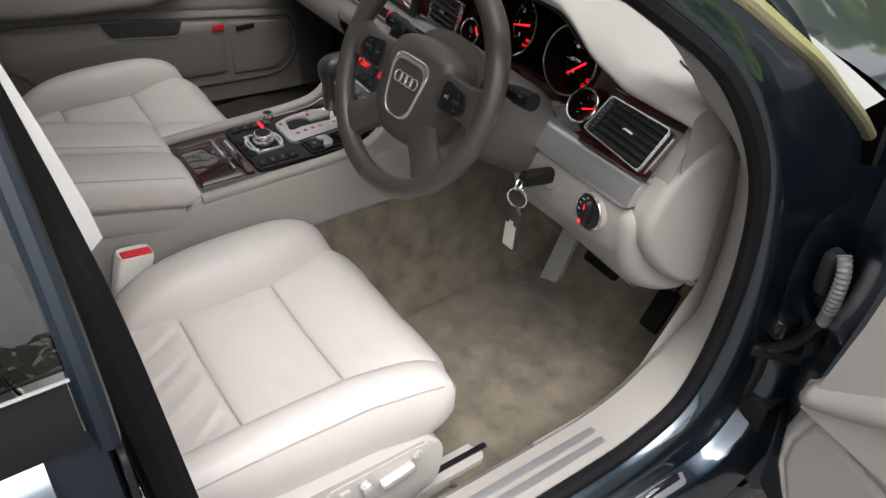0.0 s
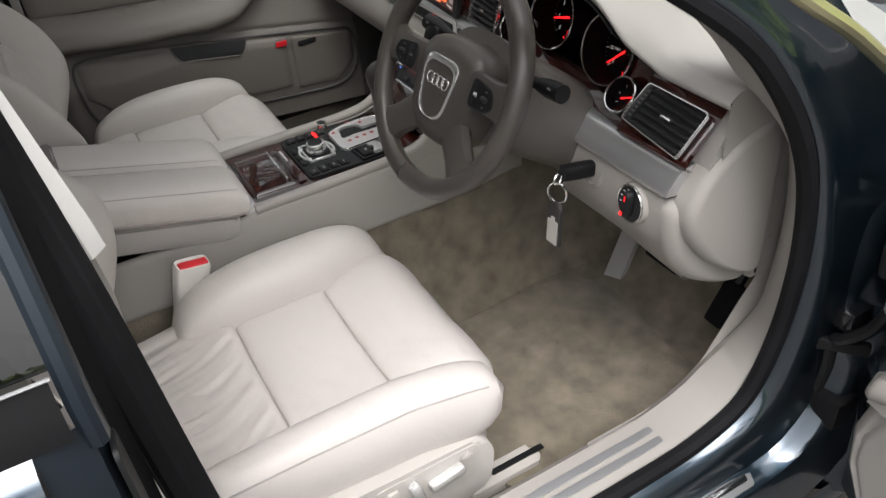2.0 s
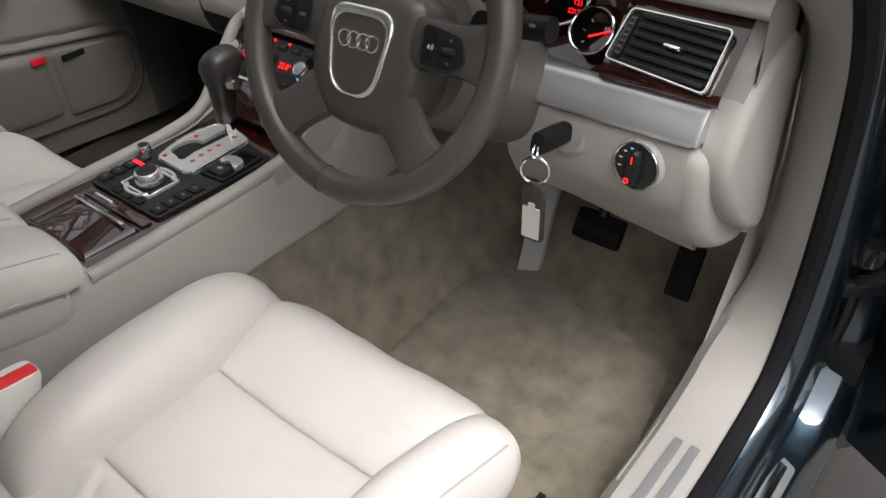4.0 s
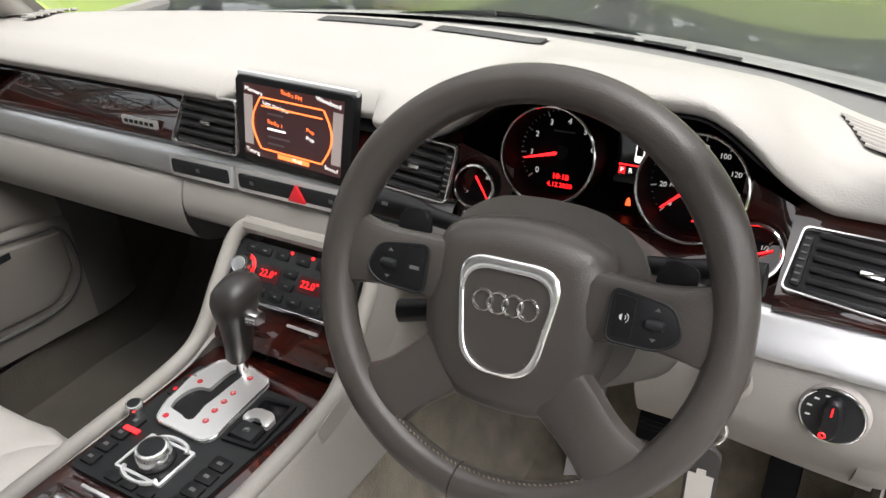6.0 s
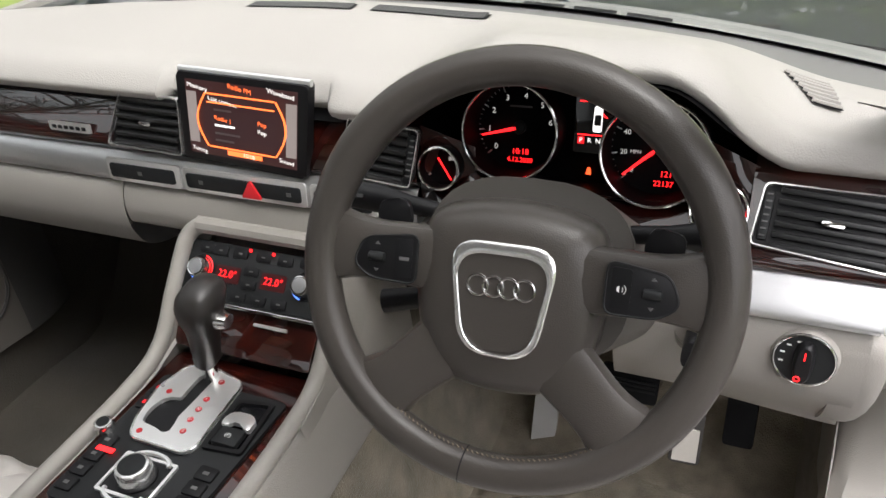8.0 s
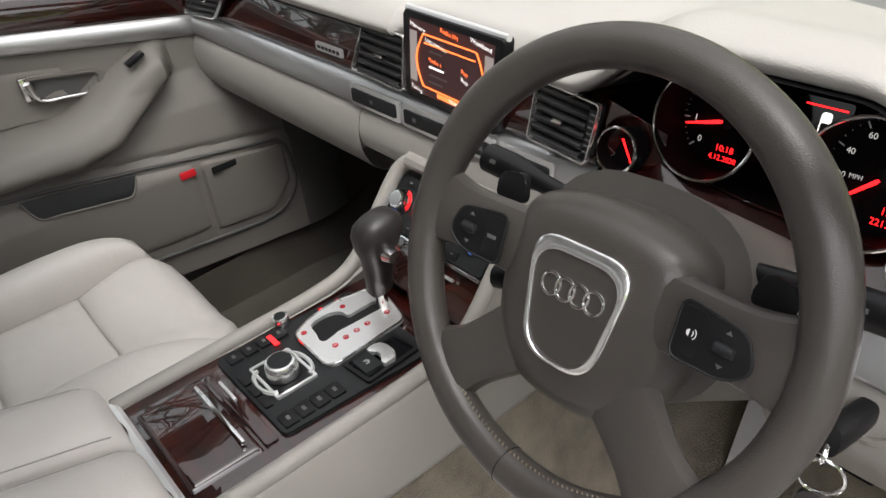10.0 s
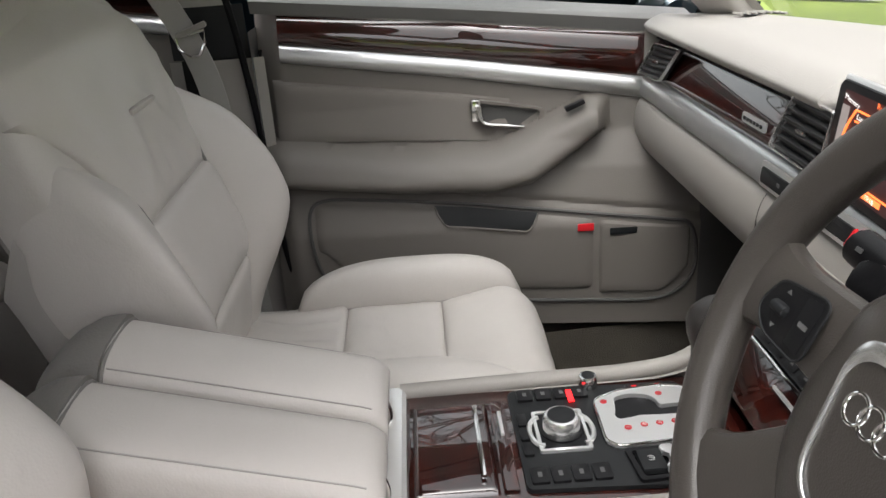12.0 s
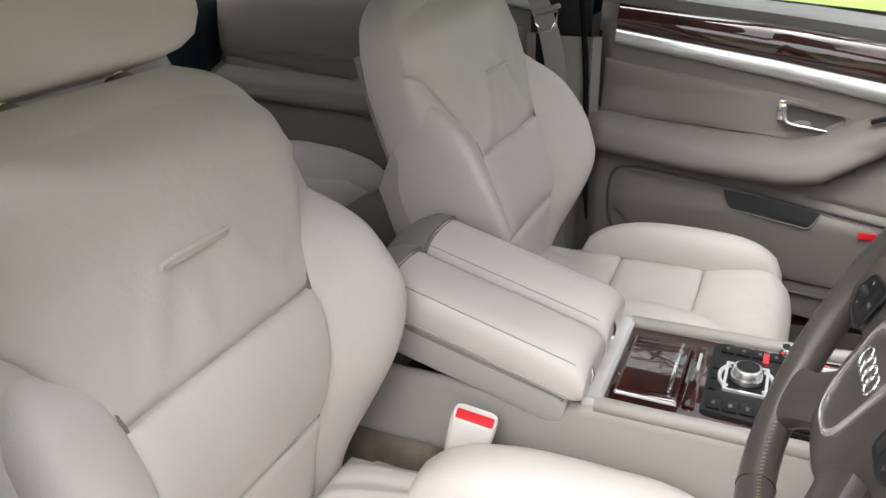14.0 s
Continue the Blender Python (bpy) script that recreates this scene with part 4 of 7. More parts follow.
part("foot", loft([super_ring((x, 0.305 + 0.03 * k, 0.975 - 0.030 * k), (0, 1, 0), (0, 0, 1), 0.085 - 0.020 * k, 0.058 - 0.030 * k, 2.6, 28) for x, k in ((-0.90, 0), (-0.875, 0.15), (-0.85, 0.5), (-0.835, 0.8), (-0.82, 1.0))]), PAINT, mir, "dark blue mirror arm")
part("sail_panel", prism(rounded([(0.215, 0.955), (0.395, 0.940), (0.300, 1.055)], 0.012), Matrix(((0, 0, 1, -0.846), (1, 0, 0, 0), (0, 1, 0, 0), (0, 0, 0, 1))), 0.018, 0.004), PAINT, mir, "dark blue mirror base")

# ---- dashboard ----
dash = thing("dashboard", "light beige dashboard with burr wood, silver strip and black air vents", "dashboard", (0, 0.3, 0.7))
DX = 0.677


def hump(x):
    """The binnacle's swelling over the instruments."""
    return smooth(0.165, 0.30, x) * (1 - smooth(0.44, 0.555, x))


def rear_edge(x):
    """Where the soft pad ends and the grey strip under the windscreen begins."""
    return 0.535 - 0.35 * x * x


def lip(x):
    return 0.934 + 0.070 * hump(x) - 0.016 * smooth(0.49, 0.56, x)


def pad_profile(x):
    h, l = hump(x), lip(x)
    top = 0.966 + 0.046 * h - 0.010 * smooth(0.45, 0.68, abs(x)) - 0.022 * smooth(0.46, 0.60, x)
    k = 0.022 * smooth(-0.112, -0.098, x) * (1 - smooth(0.098, 0.112, x)) + 0.022 * smooth(0.50, 0.545, x)      # bay of the display; set back over the outer vent
    pts = [(0.30, l - 0.012), (0.222 - 0.015 * h + k, l - 0.008), (0.205 - 0.015 * h + k, l + 0.002), (0.207 - 0.012 * h + k, l + 0.012), (0.232 + 0.6 * k, 0.5 * (l + 0.014 + top) + 0.006), (0.275, top - 0.001), (0.335, top + 0.001 - 0.014 * h - 0.012 * h * smooth(0.39, 0.46, x)),
           (rear_edge(x) - 0.06, 0.968 + 0.004 * h - 0.008 * abs(x) - 0.024 * smooth(0.46, 0.60, x)), (rear_edge(x) - 0.006, 0.957 - 0.008 * abs(x) - 0.018 * smooth(0.46, 0.60, x)), (rear_edge(x) + 0.004, 0.940 - 0.01 * abs(x) - 0.014 * smooth(0.46, 0.60, x))]
    return pts


def dash_loft(profile, x0, x1, n, thick=None):
    def f(u, v):
        x = x0 + (x1 - x0) * u
        P = profile(x)
        k = v * (len(P) - 1)
        i = min(int(k), len(P) - 2)
        t = k - i
        a, b, c, d = P[max(0, i - 1)], P[i], P[i + 1], P[min(len(P) - 1, i + 2)]
        q = [0.5 * (2 * b[j] + (c[j] - a[j]) * t + (2 * a[j] - 5 * b[j] + 4 * c[j] - d[j]) * t * t + (3 * b[j] - a[j] - 3 * c[j] + d[j]) * t ** 3) for j in (0, 1)]
        return (x, q[0], q[1])
    m = len(profile(0)) - 1
    return sheet(f, n, m * 4)


def pad_z(x, y):
    P = pad_profile(x)[4:]
    return lerp([p[0] for p in P], [p[1] for p in P], y)


part("top_pad", dash_loft(pad_profile, -0.72, DX, 140), SOFT, dash, "light soft-skinned dash top with instrument hood")
part("screen_ledge", sheet(lambda u, v: ((u - 0.5) * 1.40, rear_edge((u - 0.5) * 1.4) + (0.705 - 0.42 * ((u - 0.5) * 1.4) ** 2 - rear_edge((u - 0.5) * 1.4)) * v, (pad_z((u - 0.5) * 1.4, rear_edge((u - 0.5) * 1.4)) - 0.006) * (1 - v) + 0.912 * v), 40, 8), surface("grey_dash_strip", (0.17, 0.168, 0.162), 0.55, var=0.05, grain=500, bump=0.1), dash, "mid-grey dash strip under the windscreen")
# end faces of the pad
for s, xx in ((1, DX), (-1, -0.72)):
    P = pad_profile(xx)
    bm = bmesh.new()
    up = [bm.verts.new((xx, y, z)) for y, z in P[2:]]
    dn = [bm.verts.new((xx, y, 0.80 if s > 0 else 0.86)) for y, z in P[2:]]
    for i in range(len(up) - 1):
        bm.faces.new((up[i], up[i + 1], dn[i + 1], dn[i]))
    part("pad_end", bm, SOFT if s < 0 else PANEL, dash)
def face_strip(x0, x1, pts, n=60, curve=0.0):
    return dash_loft(lambda x: [(y + curve * abs(x) ** 3, z) for y, z in pts], x0, x1, n)


# dark gap, wood, silver and lower panels
part("shadow_gap", face_strip(-0.745, 0.17, [(0.235, 0.938), (0.232, 0.926), (0.226, 0.918)]), BLACK, dash)
part("wood_strip", face_strip(-0.755, 0.200, [(0.250, 0.927), (0.238, 0.922), (0.227, 0.905), (0.216, 0.882), (0.211, 0.866), (0.216, 0.857)]), WOOD, dash, "polished dark burr wood strip")
part("wood_strip", face_strip(0.526, 0.6580, [(0.272, 0.914), (0.250, 0.909), (0.236, 0.894), (0.206, 0.864), (0.190, 0.848), (0.187, 0.838), (0.200, 0.832)]), WOOD, dash)
part("silver_strip", face_strip(-0.755, 0.200, [(0.225, 0.858), (0.212, 0.854), (0.205, 0.840), (0.203, 0.822), (0.210, 0.816), (0.225, 0.815)]), SILVERPAINT, dash, "satin silver strip")
part("silver_strip", face_strip(0.440, 0.6455, [(0.215, 0.838), (0.192, 0.835), (0.181, 0.824), (0.169, 0.809), (0.166, 0.801), (0.174, 0.795), (0.200, 0.791)]), SILVERPAINT, dash, "satin silver strip")
part("strip_end", prism([(0.225, 0.838), (0.193, 0.8355), (0.182, 0.824), (0.170, 0.809), (0.1675, 0.801), (0.225, 0.793)], Matrix(((0, 0, 1, 0.643), (1, 0, 0, 0), (0, 1, 0, 0), (0, 0, 0, 1))), 0.007, 0.001), SILVERPAINT, dash)
part("glovebox", face_strip(-0.735, -0.205, [(0.225, 0.815), (0.206, 0.812), (0.196, 0.780), (0.200, 0.745), (0.225, 0.712), (0.290, 0.695), (0.42, 0.69)]), PANEL, dash, "light glovebox lid")
part("centre_fascia", face_strip(-0.203, 0.205, [(0.225, 0.815), (0.206, 0.812), (0.197, 0.790), (0.197, 0.772), (0.205, 0.758), (0.25, 0.745), (0.42, 0.72)]), PANEL, dash)
part("glovebox_catch", tube([(p.x, 0.1975 + 0.25 * abs(p.y - 0.776), p.y) for p in rounded([(-0.275, 0.778), (-0.215, 0.772), (-0.205, 0.756), (-0.235, 0.748), (-0.262, 0.760)], 0.008)], 0.0011, 6, True), DOOR, dash, "outline of the glovebox catch")
part("knee_panel", dash_loft(lambda x: [(0.205, 0.797), (0.178, 0.795), (0.169, 0.782), (0.168, 0.735), (0.178, 0.705), (0.20 + 0.02 * smooth(0.45, 0.66, x), 0.672 - 0.02 * smooth(0.45, 0.66, x)), (0.25, 0.655 - 0.03 * smooth(0.4, 0.66, x)), (0.40, 0.66)], 0.42, 0.6425, 24), PANEL, dash, "light knee panel under the wheel")
part("column_panel", dash_loft(lambda x: [(0.24, 0.83), (0.225, 0.80), (0.215, 0.76), (0.225, 0.715), (0.26, 0.685), (0.40, 0.67)], 0.195, 0.43, 16), PANEL, dash)
def pillow(pts, m, depth, r, n=5):
    """A plate whose rim rolls over: outlines drawn in towards the middle."""
    c = sum((Vector(p[:2]) for p in pts), Vector((0, 0))) / len(pts)
    rings = [[m @ Vector((p[0], p[1], 0)) for p in pts]]
    for k in range(n + 1):
        a = math.pi / 2 * k / n
        o = []
        for p in pts:
            d = Vector(p[:2]) - c
            q = c + d * (1 - r * (1 - math.cos(a)) / d.length)
            o.append(m @ Vector((q.x, q.y, depth - r + r * math.sin(a))))
        rings.append(o)
    return loft(rings)


# driver's end cap with its rounded outline
capM = Matrix(((0, 0, 1, 0.650), (1, 0, 0, 0), (0, 1, 0, 0), (0, 0, 0, 1)))
cap = rounded([(0.335, 0.885), (0.345, 0.612), (0.285, 0.640), (0.225, 0.690), (0.186, 0.745), (0.178, 0.785), (0.205, 0.835), (0.258, 0.872)], 0.035, 5)
part("end_cap", pillow([(p.x, p.y) for p in cap], capM, 0.034, 0.016), PANEL, dash, "rounded light end cover")
low = rounded([(0.335, 0.70), (0.352, 0.588), (0.285, 0.604), (0.222, 0.640), (0.183, 0.690), (0.1675, 0.745), (0.1675, 0.792), (0.25, 0.795)], 0.03, 6)
part("end_base", pillow([(p.x, p.y) for p in low], Matrix(((0, 0, 1, 0.622), (1, 0, 0, 0), (0, 1, 0, 0), (0, 0, 0, 1))), 0.042, 0.022), PANEL, dash)
part("end_gap", tube([(0.668, 0.339, 0.880), (0.668, 0.346, 0.745), (0.668, 0.351, 0.606)], 0.0030, 6), BLACK, dash)
part("end_wall", block((0.655, 0.42, 0.745), (0.03, 0.16, 0.30), 0.01), PANEL, dash)
part("corner_fill", prism(rounded([(0.200, 0.800), (0.222, 0.868), (0.255, 0.912), (0.40, 0.930), (0.40, 0.66), (0.24, 0.70)], 0.010, 3), Matrix(((0, 0, 1, 0.6405), (1, 0, 0, 0), (0, 1, 0, 0), (0, 0, 0, 1))), 0.033, 0.006, seg=3), PANEL, dash)
part("end_wall", block((-0.735, 0.48, 0.70), (0.03, 0.44, 0.42), 0.01), PANEL, dash)


# ---- air vents ----
def air_vent(corners, name="air_vent", wheel_side=0, label="black air vent with satin rim and slats"):
    """corners: lower left, lower right, upper right, upper left, as the driver sees them."""
    a, b, c, d = (Vector(p) for p in corners)
    ctr = (a + b + c + d) / 4
    x = ((b - a) + (c - d)).normalized()
    y = ((d - a) + (c - b)).normalized()
    z = x.cross(y).normalized()
    y = z.cross(x)
    M = Matrix((x, y, z)).transposed().to_4x4()
    M.translation = ctr
    inv = M.inverted()
    q = [inv @ p for p in (a, b, c, d)]
    v = thing(name, label, "air vent", tuple(ctr), group="dashboard air vents")
    out = rounded([(p.x, p.y) for p in q], 0.006)
    inn = [(p.x * 0.975, p.y * 0.955) for p in out]
    part("rim", frame_of([(p.x, p.y) for p in out], inn, M @ Matrix.Translation((0, 0, 0.001)), 0.0055), BRIGHT, v, "satin metal rim")
    part("duct", prism([(p[0], p[1]) for p in inn], M @ Matrix.Translation((0, 0, -0.0055)), 0.005), BLACK, v)
    w = 0.5 * ((q[1].x - q[0].x) + (q[2].x - q[3].x))
    h = 0.5 * ((q[3].y - q[0].y) + (q[2].y - q[1].y))
    sk = ((q[3].x + q[2].x) - (q[0].x + q[1].x)) / (2 * h)
    n = 6
    inset = 0.10 * w if wheel_side else 0
    for k in range(n):
        yy = -h * 0.40 + h * 0.80 * k / (n - 1)
        part("slat", block(M @ Vector((sk * yy + wheel_side * inset * -0.5, yy, 0.0005)), (w * 0.92 - inset, 0.0046, 0.010), 0.001, M.to_3x3().to_4x4() @ pose(0, 0, 0, 18, 0, 0)), SLAT, v)
    part("slat_knob", block(M @ Vector((wheel_side * inset * -0.5, 0, 0.006)), (w * 0.17, 0.0052, 0.006), 0.002, M.to_3x3().to_4x4()), CHROME, v, "chrome vent slider")
    if wheel_side:
        wx = wheel_side * (w * 0.43)
        part("thumbwheel", block(M @ Vector((wx, 0, 0.0)), (0.009, h * 0.72, 0.008), 0.003, M.to_3x3().to_4x4()), BLACKSOFT, v)
        for k in range(7):
            yy = (-0.3 + 0.6 * k / 6) * h
            part("rib", block(M @ Vector((wx + sk * yy, yy, 0.0045)), (0.005, 0.0016, 0.001), 0, M.to_3x3().to_4x4()), DIMPRINT, v)
    return v


air_vent([(-0.203, 0.2055, 0.870), (-0.092, 0.2055, 0.866), (-0.085, 0.213, 0.935), (-0.168, 0.213, 0.936)])
air_vent([(0.118, 0.2055, 0.869), (0.196, 0.2055, 0.863), (0.210, 0.213, 0.927), (0.130, 0.213, 0.934)], wheel_side=1)
air_vent([(0.529, 0.196, 0.853), (0.644, 0.181, 0.851), (0.646, 0.236, 0.894), (0.536, 0.231, 0.901)], wheel_side=-1)
air_vent([(-0.725, 0.200, 0.857), (-0.605, 0.203, 0.866), (-0.552, 0.214, 0.924), (-0.672, 0.214, 0.917)])

# badge, button row, hazard switch
FACE = Matrix(((1, 0, 0, 0), (0, 0.07, -1, 0), (0, 1, 0.07, 0), (0, 0, 0, 1)))


def on_face(x, y, z):
    m = FACE.copy()
    m.translation = (x, y, z)
    return m


badge = thing("trim_badge", "small bright rectangular badge on the wood strip", "badge", (-0.27, 0.21, 0.882))
part("plate", prism(rounded([(-0.033, -0.006), (0.033, -0.006), (0.033, 0.006), (-0.033, 0.006)], 0.002), on_face(-0.268, 0.2125, 0.881), 0.003, 0.001), SATIN, badge)
for k in range(6):
    part("bar", block((-0.292 + 0.0095 * k, 0.2088, 0.881), (0.0055, 0.0012, 0.0042), 0), BLACK, badge)
row = thing("button_row", "silver-framed row of dark switches with a red hazard triangle", "switch panel", (-0.06, 0.2, 0.833))
for x0, x1 in ((-0.213, -0.112), (-0.098, 0.062), (0.076, 0.150)):
    part("switch_frame", prism(rounded([(x0 - 0.004, -0.015), (x1 + 0.004, -0.015), (x1 + 0.004, 0.015), (x0 - 0.004, 0.015)], 0.004), on_face(0, 0.2045, 0.835), 0.003, 0.001), SATIN, row)
    part("switch_plate", prism(rounded([(x0 + 0.002, -0.0090), (x1 - 0.002, -0.0090), (x1 - 0.002, 0.0090), (x0 + 0.002, 0.0090)], 0.003), on_face(0, 0.2012, 0.835), 0.002, 0.0008), BLACKSOFT, row, "dark switch plate")
part("hazard_button", prism(rounded([(-0.0135, -0.010), (0.0135, -0.010), (0, 0.0125)], 0.002), on_face(-0.004, 0.1990, 0.835), 0.003, 0.001), REDPLASTIC, row, "red hazard triangle")
for x in (-0.075, 0.045, -0.165):
    part("symbol", block((x, 0.1988, 0.835), (0.006, 0.0006, 0.005), 0), DIMPRINT, row)

# ---- colour display ----
S0, S1, S2, S3 = Vector((-0.096, 0.209, 0.863)), Vector((0.069, 0.206, 0.855)), Vector((0.092, 0.204, 0.966)), Vector((-0.076, 0.208, 0.970))
sm = facing((S0 + S1 + S2 + S3) / 4, (S1 - S0).cross(S3 - S0), S3 - S0)
inv = sm.inverted()
scr = [inv @ p for p in (S0, S1, S2, S3)]
disp = thing("display", "flip-up colour display with orange radio menu and black frame", "screen", tuple(sm.translation))
outl = rounded([(p.x, p.y) for p in scr], 0.006)
part("case", prism([(p.x, p.y) for p in outl], sm @ Matrix.Translation((0, 0, -0.012)), 0.014, 0.003), BLACK, disp)
part("case_edge", tube([sm @ Vector((scr[3].x + (scr[2].x - scr[3].x) * k / 6, scr[3].y + (scr[2].y - scr[3].y) * k / 6 + 0.0005, -0.005)) for k in range(7)], 0.004, 8), SATIN, disp)


def on_screen(u, v, h=0.0026):
    a = scr[0].lerp(scr[1], u)
    b = scr[3].lerp(scr[2], u)
    p = a.lerp(b, v)
    return sm @ Vector((p.x, p.y, h))


def screen_quad(u0, v0, u1, v1, h):
    bm = bmesh.new()
    bm.faces.new([bm.verts.new(on_screen(u, v, h)) for u, v in ((u0, v0), (u1, v0), (u1, v1), (u0, v1))])
    return bm


part("picture", screen_quad(0.07, 0.09, 0.93, 0.93, 0.0024), SCREEN, disp, "lit screen")
for u0, u1 in ((0.075, 0.155), (0.845, 0.925)):
    part("side_field", screen_quad(u0, 0.22, u1, 0.80, 0.0027), ORANGEDIM, disp)
part("menu_field", screen_quad(0.20, 0.24, 0.80, 0.78, 0.0028), glow("menu_dark", (0.045, 0.018, 0.02), 0.2), disp)
for s in (0, 1):
    pts = [on_screen(0.5 + (1 if s else -1) * (0.27 + 0.075 * math.sin(math.pi * k / 16)), 0.20 + 0.60 * k / 16, 0.0034) for k in range(17)]
    part("menu_arc", tube(pts, 0.0011, 6), ORANGE, disp)
for v in (0.80, 0.705, 0.20):
    part("menu_line", tube([on_screen(0.24, v, 0.0033), on_screen(0.76, v, 0.0033)], 0.0009, 6), ORANGE, disp)
part("status_bar", screen_quad(0.38, 0.125, 0.66, 0.18, 0.0030), ORANGE, disp)


def screen_text(s, u, v, size, mt, align="CENTER"):
    m = sm.to_3x3().to_4x4()
    m.translation = on_screen(u, v, 0.0036)
    lettering(s, size, m, mt, disp, align=align)


for s, u, v, z, mt, al in (("Memory", 0.09, 0.875, 0.0078, WHITEGLOW, "LEFT"), ("Radio FM", 0.5, 0.885, 0.0078, ORANGE, "CENTER"), ("Waveband", 0.91, 0.865, 0.0078, WHITEGLOW, "RIGHT"),
                           ("Last stations", 0.25, 0.753, 0.0074, WHITEGLOW, "LEFT"), ("Radio 1", 0.29, 0.545, 0.0074, ORANGE, "LEFT"), ("Pop", 0.63, 0.545, 0.0074, ORANGE, "LEFT"),
                           ("Pop", 0.63, 0.455, 0.0074, WHITEGLOW, "LEFT"), ("Tuning", 0.09, 0.155, 0.0074, WHITEGLOW, "LEFT"), ("Sound", 0.91, 0.155, 0.0074, WHITEGLOW, "RIGHT"), ("10:18", 0.555, 0.152, 0.0068, WHITEGLOW, "CENTER")):
    screen_text(s, u, v, z, mt, al)
for v, mt, w in ((0.63, DIMPRINT, 0.14), (0.455, WHITEGLOW, 0.16), (0.365, DIMPRINT, 0.20), (0.285, DIMPRINT, 0.15)):
    part("text_bar", screen_quad(0.29, v - 0.012, 0.29 + w, v + 0.012, 0.0032), mt, disp)

# ---- instruments ----
ins = thing("instrument_cluster", "dark instrument cluster with chrome-ringed dials and red needles", "instruments", (0.36, 0.29, 0.88))
CN = Vector((0.03, -0.95, 0.296)).normalized()
cm = facing((0.366, 0.258, 0.905), CN)
part("binnacle", prism(rounded([(-0.215, -0.085), (0.170, -0.085), (0.165, -0.02), (0.085, 0.066), (-0.09, 0.070), (-0.205, 0.0)], 0.03), cm @ Matrix.Translation((0, 0, -0.066)) @ Matrix.Scale(1.16, 4), 0.008), DIALBLACK, ins, "black dial plate")
part("binnacle_floor", sheet(lambda u, v: (0.20 + 0.34 * u, 0.250 + 0.075 * v - 0.018 * u * (1 - v), 0.858 + 0.020 * (2 * u - 1) ** 2 * (1 - v) - 0.022 * v), 20, 3), BLACK, ins)
# inside of the hood
part("hood_lining", dash_loft(lambda x: [(0.330, lip(x) - 0.030), (0.24, lip(x) - 0.011), (0.200 - 0.012 * hump(x) + 0.036 * smooth(0.49, 0.535, x), lip(x) - 0.006)], 0.175, 0.522, 40), BLACK, ins)
# wood surround below the dials, bending up at both ends
part("wood_surround", sheet(lambda u, v: (0.205 + 0.325 * u, 0.248 - 0.040 * v - 0.016 * u + 0.006 * math.sin(math.pi * u), lerp([0, 1], [0.858 + 0.020 * (2 * u - 1) ** 2, 0.832], v)), 40, 8), WOOD, ins, "burr wood surround")
part("wood_end", sheet(lambda u, v: (0.200 + 0.052 * u, 0.218 + 0.022 * u + 0.012 * v, 0.838 + (0.085 - 0.03 * u) * v), 6, 6), WOOD, ins)
part("wood_end", sheet(lambda u, v: (0.480 + 0.050 * u, 0.224 + 0.026 * v - 0.003 * u, 0.836 + (0.093 - 0.022 * u) * v), 6, 6), WOOD, ins)


def dial(at, r, normal, depth):
    m = facing(at, normal)
    deep = m @ Matrix.Translation((0, 0, -depth))
    g = part("dial_face", disc(deep @ Matrix.Translation((0, 0, -0.002)), r * 0.93, 0.005, 48), DIALBLACK, ins)
    part("dial_tube", loft([[m @ Vector((q * math.cos(2 * math.pi * k / 48), q * math.sin(2 * math.pi * k / 48), z)) for k in range(48)] for q, z in ((r * 0.92, -depth), (r * 0.985, 0.0015), (r * 1.02, 0.0015), (r * 1.0, -depth))], caps=False), DIALBLACK, g)
    part("dial_rim", hoop(m @ Matrix.Translation((0, 0, 0.002)), r, 0.0017, 56, 8), CHROME, g, "chrome dial ring")
    return deep, g


def polar(m, r, deg, h=0.0036):
    a = radians(deg)
    return m @ Vector((r * math.cos(a), r * math.sin(a), h))


def tick(m, r0, r1, deg, w, g, mt):
    a, b = polar(m, r0, deg), polar(m, r1, deg)
    part("tick", tube([a, b], w, 4), mt, g)


def upright(m, p):
    k = m.copy()
    k.translation = p
    return k


rpm, g = dial((0.289, 0.252, 0.914), 0.0495, CN, 0.048)
for k in range(31):
    big = k % 5 == 0
    tick(rpm, 0.040 if big else 0.0435, 0.047, 222 - 210 * k / 30, 0.0007 if big else 0.0004, g, PRINT)
for k in range(7):
    lettering(str(k), 0.0085, upright(rpm, polar(rpm, 0.0335, 222 - 35 * k)), DIALLIGHT, g)
part("needle", tube([polar(rpm, 0.004, 195, 0.007), polar(rpm, 0.042, 195, 0.007)], [0.0020, 0.0009], 6), RED, g, "lit red needle")
part("hub", disc(rpm @ Matrix.Translation((0, 0, 0.003)), 0.007, 0.005, 20, 0.001), BLACK, g)
part("unit_bar", block(rpm @ Vector((0, 0.022, 0.0036)), (0.024, 0.002, 0.0004), 0, rpm.to_3x3().to_4x4()), DIMPRINT, g)
lettering("10:18", 0.0085, upright(rpm, rpm @ Vector((0.002, -0.026, 0.0038))), RED, g)
lettering("4.12.2020", 0.0072, upright(rpm, rpm @ Vector((0.002, -0.035, 0.0038))), RED, g)
spd, g = dial((0.436, 0.240, 0.912), 0.0505, CN, 0.048)
for k in range(33):
    big = k % 4 == 0
    tick(spd, 0.041 if big else 0.0455, 0.049, 225 - 270 * k / 32, 0.0007 if big else 0.0004, g, PRINT)
for k in range(9):
    lettering(str(20 * k), 0.0072, upright(spd, polar(spd, 0.0345, 225 - 270 * k / 8)), DIALLIGHT, g)
